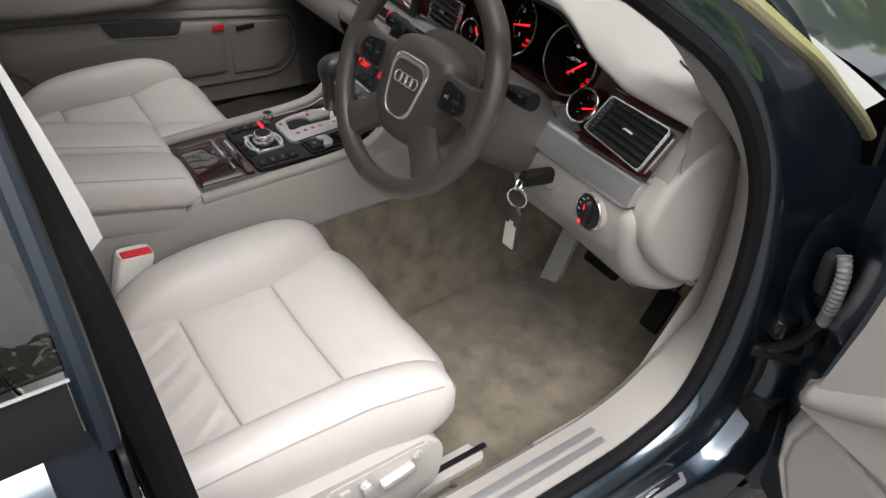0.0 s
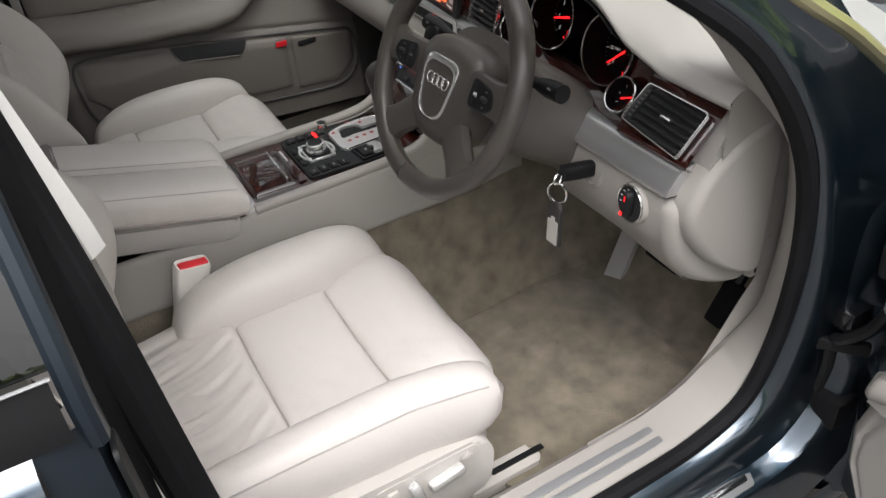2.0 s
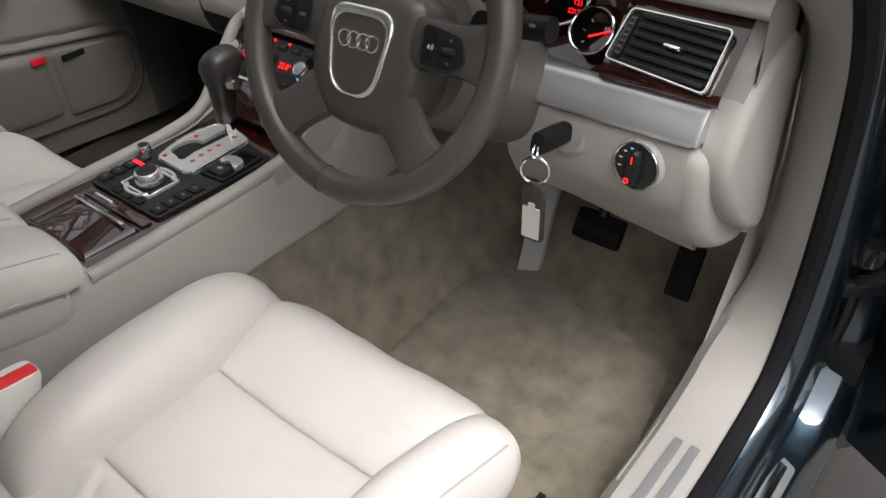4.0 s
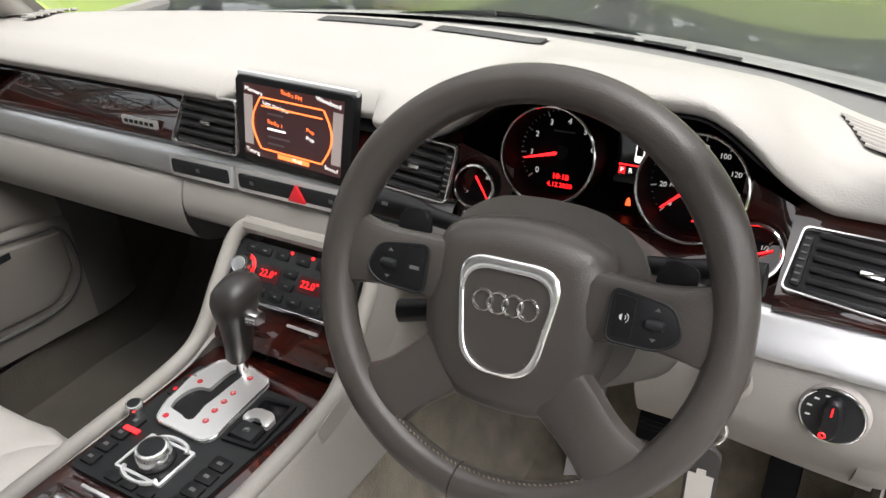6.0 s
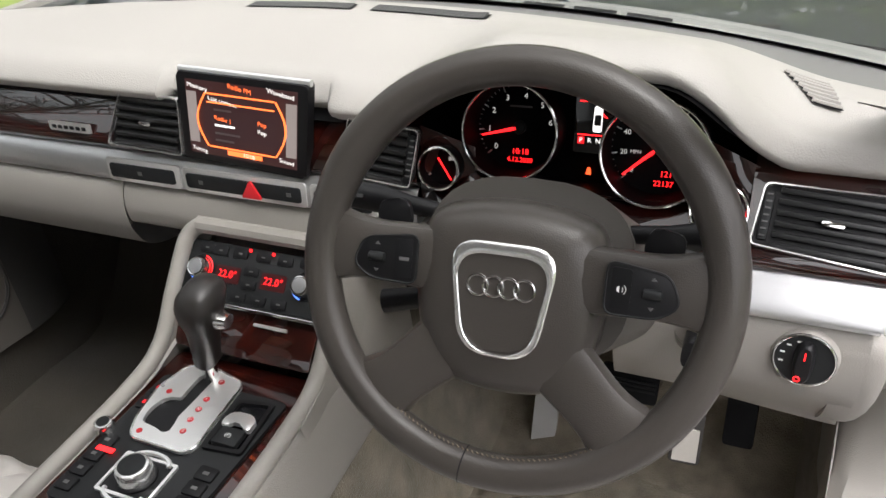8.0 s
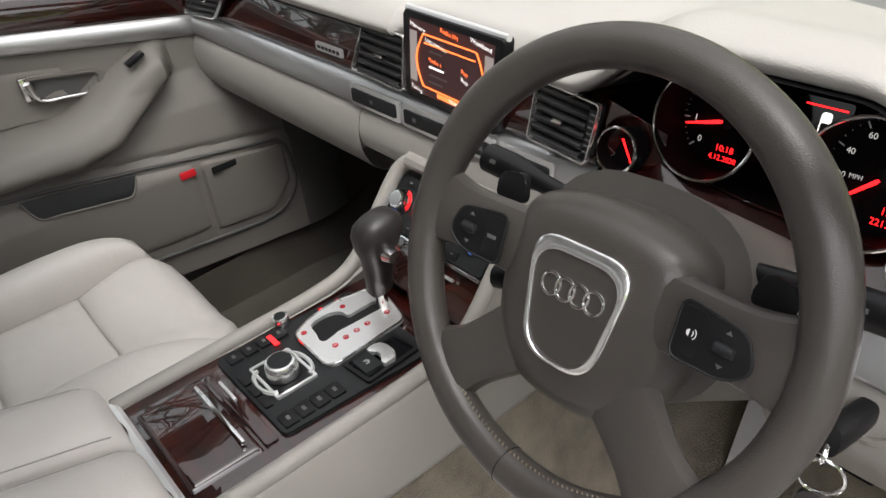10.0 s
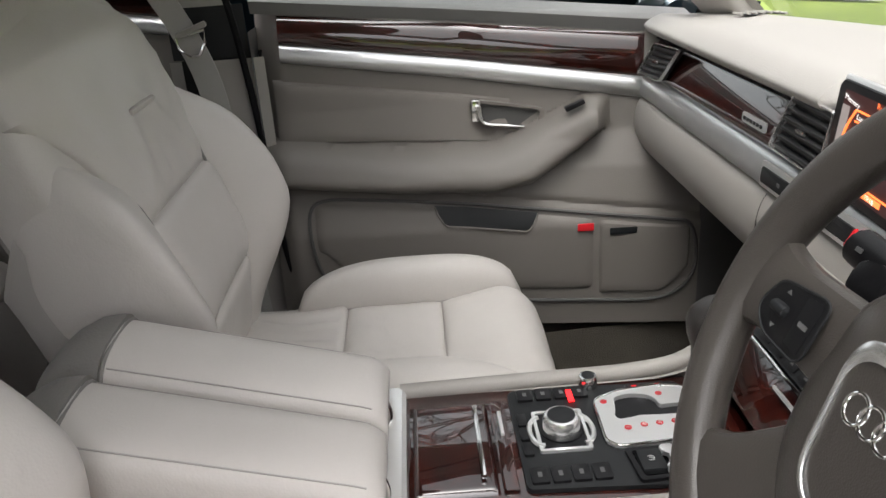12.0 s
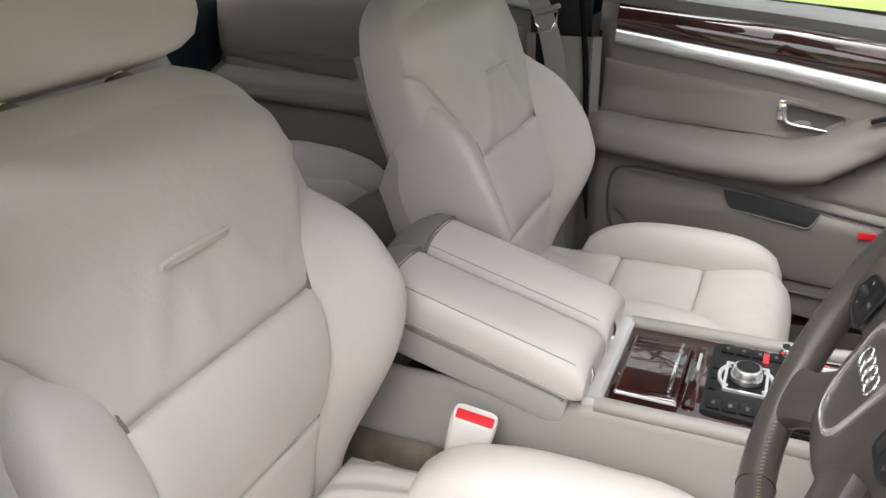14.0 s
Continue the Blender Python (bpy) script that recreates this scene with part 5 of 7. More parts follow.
lettering("MPH", 0.0055, upright(spd, spd @ Vector((-0.022, -0.006, 0.0038))), DIALLIGHT, g)
part("needle", tube([polar(spd, 0.004, 222, 0.007), polar(spd, 0.044, 222, 0.007)], [0.0020, 0.0009], 6), RED, g, "lit red needle")
part("hub", disc(spd @ Matrix.Translation((0, 0, 0.003)), 0.007, 0.005, 20, 0.001), BLACK, g)
lettering("121", 0.0085, upright(spd, spd @ Vector((0.010, -0.026, 0.0038))), RED, g)
lettering("22137", 0.0080, upright(spd, spd @ Vector((0.008, -0.036, 0.0038))), RED, g)
for at, a, txt in (((0.2245, 0.214, 0.884), 305, "80"), ((0.5000, 0.2130, 0.8745), 25, "1/2")):
    m, g = dial(at, 0.0215 if at[0] < 0.3 else 0.0250, CN if at[0] < 0.3 else (0, -0.80, 0.60), 0.020)
    for k in range(7):
        tick(m, 0.0165, 0.020, 215 - 250 * k / 6, 0.0005, g, PRINT)
    lettering(txt, 0.0058, upright(m, m @ Vector((0.008, 0.008, 0.0038))), DIALLIGHT, g)
    part("needle", tube([polar(m, 0.010, a + 180, 0.006), polar(m, 0.017, a, 0.006)], [0.0011, 0.0008], 6), RED, g, "lit red needle")
# centre display between the dials
cd = facing((0.3665, 0.306, 0.907), CN)


def cquad(x0, y0, x1, y1, h=0.002):
    bm = bmesh.new()
    bm.faces.new([bm.verts.new(cd @ Vector((x, y, h))) for x, y in ((x0, y0), (x1, y0), (x1, y1), (x0, y1))])
    return bm


cdp = part("centre_display", prism(rounded([(-0.022, -0.03), (0.022, -0.03), (0.022, 0.030), (-0.022, 0.030)], 0.003), cd, 0.0015), GLOSSBLACK, ins)
part("red_line", cquad(-0.018, 0.0225, 0.018, 0.0240), RED, cdp)
part("red_line", cquad(-0.018, -0.0120, 0.018, -0.0105), RED, cdp)
part("gear_field", cquad(-0.0175, -0.0210, -0.0105, -0.0135), REDDIM, cdp)
for k, s in enumerate("PRND"):
    lettering(s, 0.0072, upright(cd, cd @ Vector((-0.0140 + 0.0090 * k, -0.0172, 0.0028))), WHITEGLOW, cdp)
# plan of a car with an open door
part("car_plan", prism(rounded([(-0.0048, -0.008), (0.0048, -0.008), (0.0044, 0.019), (-0.0044, 0.019)], 0.003), cd @ Matrix.Translation((0.002, 0, 0.0016)), 0.0006), WHITEGLOW, cdp, "white plan of a car")
part("car_plan_glass", prism(rounded([(-0.0036, -0.001), (0.0036, -0.001), (0.0033, 0.010), (-0.0033, 0.010)], 0.0015), cd @ Matrix.Translation((0.002, 0, 0.0023)), 0.0004), DIMPRINT, cdp)
part("open_door_mark", tube([cd @ Vector((0.0068, 0.011, 0.0026)), cd @ Vector((0.0115, 0.007, 0.0026))], 0.0010, 5), RED, cdp)
part("belt_lamp", prism(rounded([(-0.003, -0.004), (0.003, -0.004), (0.0012, 0.004), (-0.0012, 0.004)], 0.001), facing((0.3625, 0.300, 0.8560), CN) @ Matrix.Translation((0, 0, 0.003)), 0.001), glow("belt_light", (1.0, 0.08, 0.02), 0.7), ins, "lit seat belt lamp")
for x in (0.243, 0.470):
    part("dial_caption", block((x, 0.2195, 0.8415), (0.026, 0.001, 0.006), 0), BLACKSOFT, ins)

# speaker grilles and defroster slots on the pad
slots = thing("defroster_grille", "dark slotted defroster grille along the windscreen", "grille", (0, 0.50, 0.962))


def slot_y(x):
    return 0.452 - 0.35 * x * x


for x0, x1 in ((-0.144, 0.013), (0.040, 0.203)):
    part("slot_bed", sheet(lambda u, v: (x0 + (x1 - x0) * u, slot_y(x0 + (x1 - x0) * u) + 0.024 * v, pad_z(x0 + (x1 - x0) * u, slot_y(x0 + (x1 - x0) * u) + 0.024 * v) + 0.0015), 20, 2), BLACK, slots)
    for k in range(5):
        part("fin", tube([(x0 + 0.004 + (x1 - x0 - 0.008) * j / 8, slot_y(x0 + (x1 - x0) * j / 8) + 0.003 + 0.0045 * k, pad_z(x0 + (x1 - x0) * j / 8, slot_y(x0 + (x1 - x0) * j / 8)) + 0.0022) for j in range(9)], 0.0013, 6), surface("grey_fin", (0.10, 0.10, 0.098), 0.5) if k == 0 else bpy.data.materials["grey_fin"], slots)
wv = thing("side_grille", "dark slotted demister grille at the dash corner", "grille", (0.565, 0.38, 0.965))
for g, sg in ((wv, 1), (thing("side_grille", "dark slotted demister grille at the far dash corner", "grille", (-0.60, 0.38, 0.95)), -1)):
    def bed(u, v):
        y = 0.384 - 0.064 * v
        x = lerp([0, 1], [0.538, 0.568], v) + lerp([0, 1], [0.044, 0.026], v) * u
        return (sg * x + (0 if sg > 0 else -0.03), y - 0.12 * (x - 0.538), pad_z(sg * x, y) + 0.0022)
    part("grille_bed", sheet(bed, 8, 12), BLACK, g)
    for k in range(7):
        pts = [Vector(bed(u, (k + 0.5) / 7)) + Vector((0, 0, 0.0008)) for u in (0.0, 0.25, 0.5, 0.75, 1.0)]
        part("fin", tube(pts, 0.0023, 6), SOFT, g)

# ---- steering column, stalks, switch and key ----
WC = Vector((0.363, 0.018, 0.911))
WN = Vector((0.03, -math.cos(radians(26)), math.sin(radians(26)))).normalized()
WM = facing(WC, WN)
col = thing("steering_column", "grey-brown steering column cover with black stalks", "steering column", (0.36, 0.15, 0.83))
part("shroud", loft([super_ring(WM @ Vector((0, -0.006 - 0.026 * k, -0.050 - 0.165 * k)), WM.to_3x3() @ Vector((1, 0, 0)), WM.to_3x3() @ Vector((0, 1, 0)), 0.088 + 0.020 * k, 0.076 - 0.006 * k, 2.7) for k in (0, 0.1, 0.35, 0.7, 1.0)]), SHROUD, col)
for s in (1, -1):
    part("stalk", tube([WM @ Vector((s * 0.055, 0.030, -0.065)), WM @ Vector((s * 0.11, 0.036, -0.062)), WM @ Vector((s * 0.135, 0.038, -0.060)), WM @ Vector((s * 0.165, 0.040, -0.058))], [0.007, 0.008, 0.0125, 0.0125], 14), BLACK, col, "black column stalk")
    part("stalk_print", block(WM @ Vector((s * 0.150, 0.040, -0.046)), (0.006, 0.003, 0.001), 0, WM.to_3x3().to_4x4()), DIMPRINT, col)
    part("paddle", prism(rounded([(s * 0.092, 0.022), (s * 0.122, 0.016), (s * 0.124, 0.040), (s * 0.098, 0.045)], 0.008), WM @ Matrix.Translation((0, 0, -0.034)), 0.006, 0.002), BLACK, col, "black shift paddle")
part("stalk", tube([WM @ Vector((-0.055, -0.035, -0.065)), WM @ Vector((-0.125, -0.052, -0.060))], [0.008, 0.011], 12), BLACK, col)

lm = facing((0.592, 0.1655, 0.763), (-0.10, -0.97, 0.10))
lsw = thing("light_switch", "round black light switch with satin ring on the knee panel", "switch", (0.594, 0.168, 0.766))
part("bezel", loft([[lm @ Vector((r * math.cos(2 * math.pi * k / 40), r * math.sin(2 * math.pi * k / 40), z)) for k in range(40)] for r, z in ((0.0295, -0.006), (0.0286, 0.0015), (0.0272, 0.0035), (0.0262, 0.001))], caps=False), PANEL, lsw)
part("ring", hoop(lm @ Matrix.Translation((0, 0, 0.005)), 0.0260, 0.0012, 40, 8), CHROME, lsw)
part("plate", disc(lm, 0.0255, 0.005, 40), BLACKSOFT, lsw)
part("knob", loft([super_ring(lm @ Vector((0, 0, z)), lm.to_3x3() @ Vector((1, 0, 0)), lm.to_3x3() @ Vector((0, 1, 0)), a, b, 2.6, 24) for a, b, z in ((0.009, 0.021, 0.004), (0.008, 0.0205, 0.012), (0.006, 0.018, 0.015))]), BLACK, lsw)
part("mark", block(lm @ Vector((0, 0.010, 0.0155)), (0.0012, 0.008, 0.0006), 0, lm.to_3x3().to_4x4()), RED, lsw)
part("lamp_symbol", hoop(lm @ Matrix.Translation((-0.003, -0.0145, 0.0155)), 0.0025, 0.0007, 12, 5), RED, lsw)
for k in range(4):
    a = radians(110 + 28 * k)
    part("symbol", block(lm @ Vector((0.0195 * math.cos(a), 0.0195 * math.sin(a), 0.0055)), (0.004, 0.0016, 0.0004), 0, lm.to_3x3().to_4x4()), PRINT, lsw)

km = facing((0.500, 0.176, 0.771), (-0.05, -0.95, 0.25))
lock = thing("ignition_lock", "round ignition lock in a light collar", "ignition lock", (0.5, 0.18, 0.77))
part("collar", loft([[km @ Vector((r * math.cos(2 * math.pi * k / 32), r * math.sin(2 * math.pi * k / 32), z)) for k in range(32)] for r, z in ((0.034, -0.010), (0.029, 0.004), (0.0235, 0.008), (0.021, -0.002))], caps=False), PANEL, lock)
part("barrel", disc(km @ Matrix.Translation((0, 0, -0.004)), 0.0205, 0.004, 28), BLACK, lock)
key = thing("car_key", "black car key in the lock with ring and hanging tag", "key", (0.50, 0.10, 0.70))
part("blade_head", loft([super_ring(km @ Vector((0, -0.006 * k, 0.002 + 0.058 * k)), km.to_3x3() @ Vector((1, 0, 0)), km.to_3x3() @ Vector((0, 1, 0)), 0.0085 + 0.0015 * math.sin(3 * k), 0.0125, 3, 20) for k in (0, 0.2, 0.5, 0.8, 0.95, 1.0)]), BLACK, key, "black key head")
part("loop", hoop(facing((0.500, 0.108, 0.776), (1, 0.2, 0)), 0.008, 0.0015, 20, 6), CHROME, key)
part("key_ring", hoop(facing((0.502, 0.106, 0.755), (0.35, -0.9, 0.1)), 0.0155, 0.0016, 32, 8), CHROME, key, "bright split ring")
tag = part("tag", prism(rounded([(-0.014, -0.074), (0.014, -0.074), (0.014, -0.008), (0.006, 0.0), (-0.006, 0.0), (-0.014, -0.008)], 0.004), facing((0.503, 0.106, 0.741), (0.05, -1.0, 0.05)), 0.006, 0.0015), surface("tag_leather", (0.022, 0.020, 0.019), 0.6), key, "dark leather tag")
part("tag_plate", prism(rounded([(-0.011, -0.070), (0.011, -0.070), (0.011, -0.030), (0.004, -0.030), (0.004, -0.024), (-0.004, -0.024), (-0.004, -0.030), (-0.011, -0.030)], 0.001), facing((0.503, 0.106, 0.741), (0.05, -1.0, 0.05)) @ Matrix.Translation((0, 0, 0.0062)), 0.0012), surface("pale_metal", (0.48, 0.465, 0.43), 0.4, 0.3), tag, "pale plate on the tag")

# pedals and bracket
ped = thing("brake_pedal", "black rubber brake pedal hanging from its arm", "pedal", (0.41, 0.45, 0.44))
part("pedal_pad", block((0.405, 0.45, 0.430), (0.085, 0.02, 0.052), 0.006, pose(0, 0, 0, -32, 0, 0)), RUBBER, ped)
for k in range(5):
    part("tread", block((0.405, 0.4385 + 0.0 * k, 0.4115 + 0.0085 * k), (0.078, 0.004, 0.003), 0.001, pose(0, 0, 0, -32, 0, 0)), BLACK, ped)
part("arm", tube([(0.405, 0.46, 0.45), (0.405, 0.50, 0.52), (0.405, 0.52, 0.66)], 0.010, 8), BLACK, ped)
acc = thing("accelerator_pedal", "black accelerator pedal standing on the carpet", "pedal", (0.565, 0.43, 0.42))
part("pedal_pad", block((0.565, 0.435, 0.425), (0.042, 0.016, 0.090), 0.007, pose(0, 0, 0, -30, 0, 0)), RUBBER, acc)
part("arm", tube([(0.565, 0.46, 0.46), (0.565, 0.50, 0.52), (0.56, 0.53, 0.64)], 0.011, 8), BLACK, acc)
br = thing("console_brace", "grey metal brace between console and footwell floor", "brace", (0.27, 0.43, 0.27))
part("strut", loft([[(0.260 + 0.0 * k, 0.412 + 0.10 * k, 0.272 + 0.24 * k), (0.296, 0.425 + 0.10 * k, 0.272 + 0.24 * k), (0.296, 0.437 + 0.10 * k, 0.272 + 0.24 * k), (0.260, 0.428 + 0.10 * k, 0.272 + 0.24 * k)] for k in (0, 0.3, 0.6, 1.0)]), surface("brace_paint", (0.34, 0.335, 0.32), 0.4, var=0.08, grain=400), br)

# ---- steering wheel ----
RC = Vector((0.3635, 0.0135, 0.910))                    # middle of the rim
RN = Vector((0.035, -math.cos(radians(25.2)), math.sin(radians(25.2)))).normalized()
RM = facing(RC, RN)
HM = RM @ Matrix.Translation((-0.003, 0.002, -0.0150))   # the airbag cover's own frame
sw = thing("steering_wheel", "dark grey four-spoke leather steering wheel with satin emblem frame", "steering wheel", tuple(RC))
R = 0.1555


def rim_at(a, r=0.0, z=0.0):
    return RM @ Vector(((R + r) * math.cos(a), (R + r) * math.sin(a), z))


def grip(a):
    """The rim is a little fuller at ten to two, where it is held."""
    return 0.0150 + 0.0016 * (math.exp(-((math.degrees(a) - 38) / 22) ** 2) + math.exp(-((math.degrees(a) - 142) / 22) ** 2))


part("rim", tube([rim_at(2 * math.pi * k / 120) for k in range(120)], [grip(2 * math.pi * k / 120) for k in range(120)], 20, True, up=RN), WHEEL, sw, "smooth worn grey leather rim")


# airbag cover: a swollen shield
def shield(s):
    o = [(-0.067, 0.054), (-0.043, 0.067), (0.0, 0.072), (0.043, 0.067), (0.067, 0.054), (0.0745, 0.018), (0.070, -0.030), (0.051, -0.064), (0.024, -0.077), (-0.024, -0.077), (-0.051, -0.064), (-0.070, -0.030), (-0.0745, 0.018)]
    return [(a * s, b * s - 0.019) for a, b in o]


cover = []
for s, z in ((0.93, -0.052), (0.99, -0.034), (1.02, -0.016), (1.005, -0.003), (0.97, 0.006), (0.91, 0.0125), (0.82, 0.0170), (0.68, 0.0205), (0.45, 0.0225), (0.2, 0.0235)):
    cover.append([HM @ Vector((p.x, p.y, z)) for p in spline([(a, b, 0) for a, b in shield(s)], 60, True)])
part("airbag_cover", loft(cover), WHEEL, sw, "dark grey airbag cover")


# spokes: broad, rounded, spreading into the rim
def spoke(a, b, w0, w1, z0, z1, spread, n=14):
    a, b = Vector(a), Vector(b)
    d = (b - a).normalized()
    t = Vector((-d.y, d.x))
    rings = []
    for k in range(n + 1):
        f = k / n
        c = a.lerp(b, f)
        w = w0 + (w1 - w0) * f + spread * max(0.0, (f - 0.45) / 0.55) ** 2.2
        z = z0 + (z1 - z0) * smooth(0, 1, f)
        h = 1 - 0.25 * smooth(0.7, 1.0, f)
        rings.append([RM @ Vector((c.x + t.x * w * x, c.y + t.y * w * x, z + y * h)) for x, y in ((-1, -0.003), (-0.97, 0.003), (-0.88, 0.0075), (-0.6, 0.0108), (0, 0.0118), (0.6, 0.0108), (0.88, 0.0075), (0.97, 0.003), (1, -0.003), (0.85, -0.010), (0.4, -0.013), (-0.4, -0.013), (-0.85, -0.010))])
    return loft(rings)


for s in (1, -1):
    part("upper_spoke", spoke((s * 0.050 - 0.003, 0.004), (s * 0.151, 0.008), 0.027, 0.0215, -0.009, -0.002, 0.013), WHEEL, sw)
    part("lower_spoke", spoke((s * 0.040 - 0.003, -0.058), (s * 0.105, -0.115), 0.028, 0.021, -0.011, -0.002, 0.016), WHEEL, sw)
    m = RM @ Matrix.Translation((0.001, 0, 0.0050)) @ pose(0, 0, 0, 0, s * -2, 0)
    q = [(s * 0.072, 0.024), (s * 0.072, -0.015), (s * 0.110, -0.014), (s * 0.125, -0.003), (s * 0.116, 0.018)]
    pl = part("switch_plate", prism([(p.x, p.y) for p in rounded(q, 0.008)], m, 0.0010, 0.0005), BLACK, sw, "black control plate")
    part("plate_groove", tube([m @ Vector((p.x, p.y, 0.0006)) for p in rounded(q, 0.008)], 0.0010, 6, True), BLACKSOFT, pl)
    part("inner_key", prism([(p.x, p.y) for p in rounded([(s * 0.076, 0.020), (s * 0.076, -0.011), (s * 0.090, -0.010), (s * 0.090, 0.019)], 0.002)], m @ Matrix.Translation((0, 0, 0.0007)), 0.0006, 0.0003), BLACK, pl)
    part("roller", tube([m @ Vector((s * 0.105 + dx, 0.0035, 0.0012)) for dx in (-0.0070, -0.0060, 0.0, 0.0060, 0.0070)], [0.002, 0.0036, 0.0040, 0.0036, 0.002], 12), BLACKSOFT, pl)
    for dy in (0.0105, -0.0105):
        part("arrow", prism([(-0.0022, -0.001 if dy > 0 else 0.001), (0.0022, -0.001 if dy > 0 else 0.001), (0, 0.0016 if dy > 0 else -0.0016)], m @ Matrix.Translation((s * 0.105, 0.0035 + dy, 0.0010)), 0.0004), DIMPRINT, pl)
    if s > 0:
        for k in (1, 2):
            part("symbol", tube([m @ Vector((0.0825 + 0.0020 * k * math.cos(q_), 0.004 + 0.0020 * k * math.sin(q_), 0.0015)) for q_ in (-0.9, -0.45, 0, 0.45, 0.9)], 0.0003, 4), PRINT, pl)
        part("symbol", prism([(-0.0030, -0.0012), (-0.0012, -0.0024), (-0.0012, 0.0024), (-0.0030, 0.0012)], m @ Matrix.Translation((0.0830, 0.004, 0.0014)), 0.0003), PRINT, pl)
    else:
        part("symbol", block(m @ Vector((-0.0825, 0.004, 0.0015)), (0.008, 0.0028, 0.0004), 0, m.to_3x3().to_4x4()), DIMPRINT, pl)


# satin frame with the emblem: broad along the top, narrow down the sides
def shield_line(grow):
    return [(p.x, p.y) for p in rounded([(-0.0430 - grow, 0.0435 + 1.2 * grow), (0.0430 + grow, 0.0435 + 1.2 * grow), (0.0300 + grow, -0.0440 - grow), (-0.0300 - grow, -0.0440 - grow)], 0.025, 9)]


em = HM @ Matrix.Translation((0, -0.0195, 0.0205))
part("emblem_bed", prism(shield_line(-0.005), em, 0.0026), WHEEL, sw)
rings_ = [[(a, b + dy) for a, b in shield_line(g_)] for g_, dy in ((0.0, 0.0), (0.0, 0.0), (-0.0012, 0.0), (-0.0042, -0.0022), (-0.0052, -0.0028), (-0.0052, -0.0028))]
part("emblem_frame", loft([[em @ Vector((a, b, z)) for a, b in o] for o, z in zip(rings_, (-0.004, 0.0030, 0.0042, 0.0046, 0.0040, 0.0010))], caps=False), BRIGHT, sw, "satin metal shield outline")
for k in range(4):
    part("ring", hoop(em @ Matrix.Translation(((k - 1.5) * 0.0120, 0.0100, 0.0030)), 0.0078, 0.0011, 32, 8), CHROME, sw, "chrome ring")
sm_a = radians(262)
part("rim_seam", hoop(Matrix.Translation(rim_at(sm_a)) @ RM.to_3x3().to_4x4() @ pose(0, 0, 0, 90, 0, 0) @ pose(0, 0, 0, 0, 82, 0), 0.0152, 0.0006, 24, 5), BLACK, sw)
for k in range(54):
    a = radians(226 + 88 * k / 53)
    part("stitch", tube([rim_at(a + e, -0.0144, 0.0050 + e * 0.20) for e in (-0.007, 0.007)], 0.0006, 4), THREAD, sw)

# ---- centre console ----
con = thing("centre_console", "beige centre console with burr wood top and dark control panel", "console", (0, -0.05, 0.35))
CZ = 0.640


def con_side(s):
    def f(u, v):
        y = -0.62 + 0.92 * u
        zb = 0.533 + 0.016 * smooth(0.14, 0.30, y)
        zt = lerp([-0.62, -0.30, -0.22, 0.06, 0.14, 0.22], [0.62, 0.625, 0.632, 0.636, 0.66, 0.74], y)
        prof = [(0.098, zt + 0.006), (0.106, zt + 0.010), (0.114, zt + 0.004), (0.120, zt - 0.020), (0.125, zt - 0.055), (0.130, zb + 0.005), (0.128, zb - 0.002), (0.110, zb - 0.006)]
        k = v * (len(prof) - 1)
        i = min(int(k), len(prof) - 2)
        t = k - i
        x = prof[i][0] + (prof[i + 1][0] - prof[i][0]) * t
        z = prof[i][1] + (prof[i + 1][1] - prof[i][1]) * t
        return (s * x + 0.002, y, z)
    return sheet(f, 40, 24)


for s in (1, -1):
    part("side_panel", con_side(s), PANEL, con, "light beige console flank")
part("top_core", block((0.0, -0.07, CZ - 0.025), (0.196, 0.36, 0.04), 0.003), BLACK, con)
part("wood_top", prism(rounded([(-0.098, -0.232), (0.100, -0.232), (0.100, 0.115), (-0.098, 0.115)], 0.008), Matrix.Translation((0, 0, CZ - 0.006)), 0.006, 0.002), WOOD, con, "polished dark burr wood console top")
# ashtray lid
lid = part("tray_lid", sheet(lambda u, v: (0.1445 * (u - 0.5), -0.222 + 0.080 * v, CZ + (0.0055 + 0.0045 * (1 - (2 * u - 1) ** 2)) * (min(1.0, 25 * u, 25 * (1 - u), 15 * v, 15 * (1 - v)) ** 0.4)), 50, 30), WOOD, con, "domed wooden tray lid")
part("lid_bar", block((0.002, -0.156, CZ + 0.0115), (0.115, 0.005, 0.006), 0.002), CHROME, lid, "thin chrome pull bar")
part("tray_lid", prism(rounded([(-0.072, -0.139), (0.072, -0.139), (0.072, -0.124), (-0.072, -0.124)], 0.003), Matrix.Translation((0, 0, CZ + 0.0005)), 0.004, 0.0015), WOOD, con)
part("lid_bar", block((-0.030, -0.131, CZ + 0.0055), (0.04, 0.004, 0.004), 0.001), SATIN, con)
part("chrome_end", loft([[(x, -0.248, CZ - 0.03), (x, -0.252, CZ + 0.003), (x, -0.2495, CZ + 0.0085), (x, -0.244, CZ + 0.0105), (x, -0.233, CZ + 0.0100), (x, -0.2285, CZ + 0.006), (x, -0.2285, CZ - 0.03)] for x in (-0.104, -0.09, 0.0, 0.09, 0.108)]), surface("polished_end_bar", (0.84, 0.84, 0.83), 0.26, 0.6, var=0.04, bump=0.0), con, "bright metal end bar")
# dark control panel
pnl = part("control_panel", prism(rounded([(-0.088, -0.118), (0.074, -0.118), (0.084, 0.070), (-0.084, 0.070)], 0.008), Matrix.Translation((0, 0, CZ + 0.0005)), 0.005, 0.002), BLACKSOFT, con, "charcoal control panel")
PZ = CZ + 0.0055


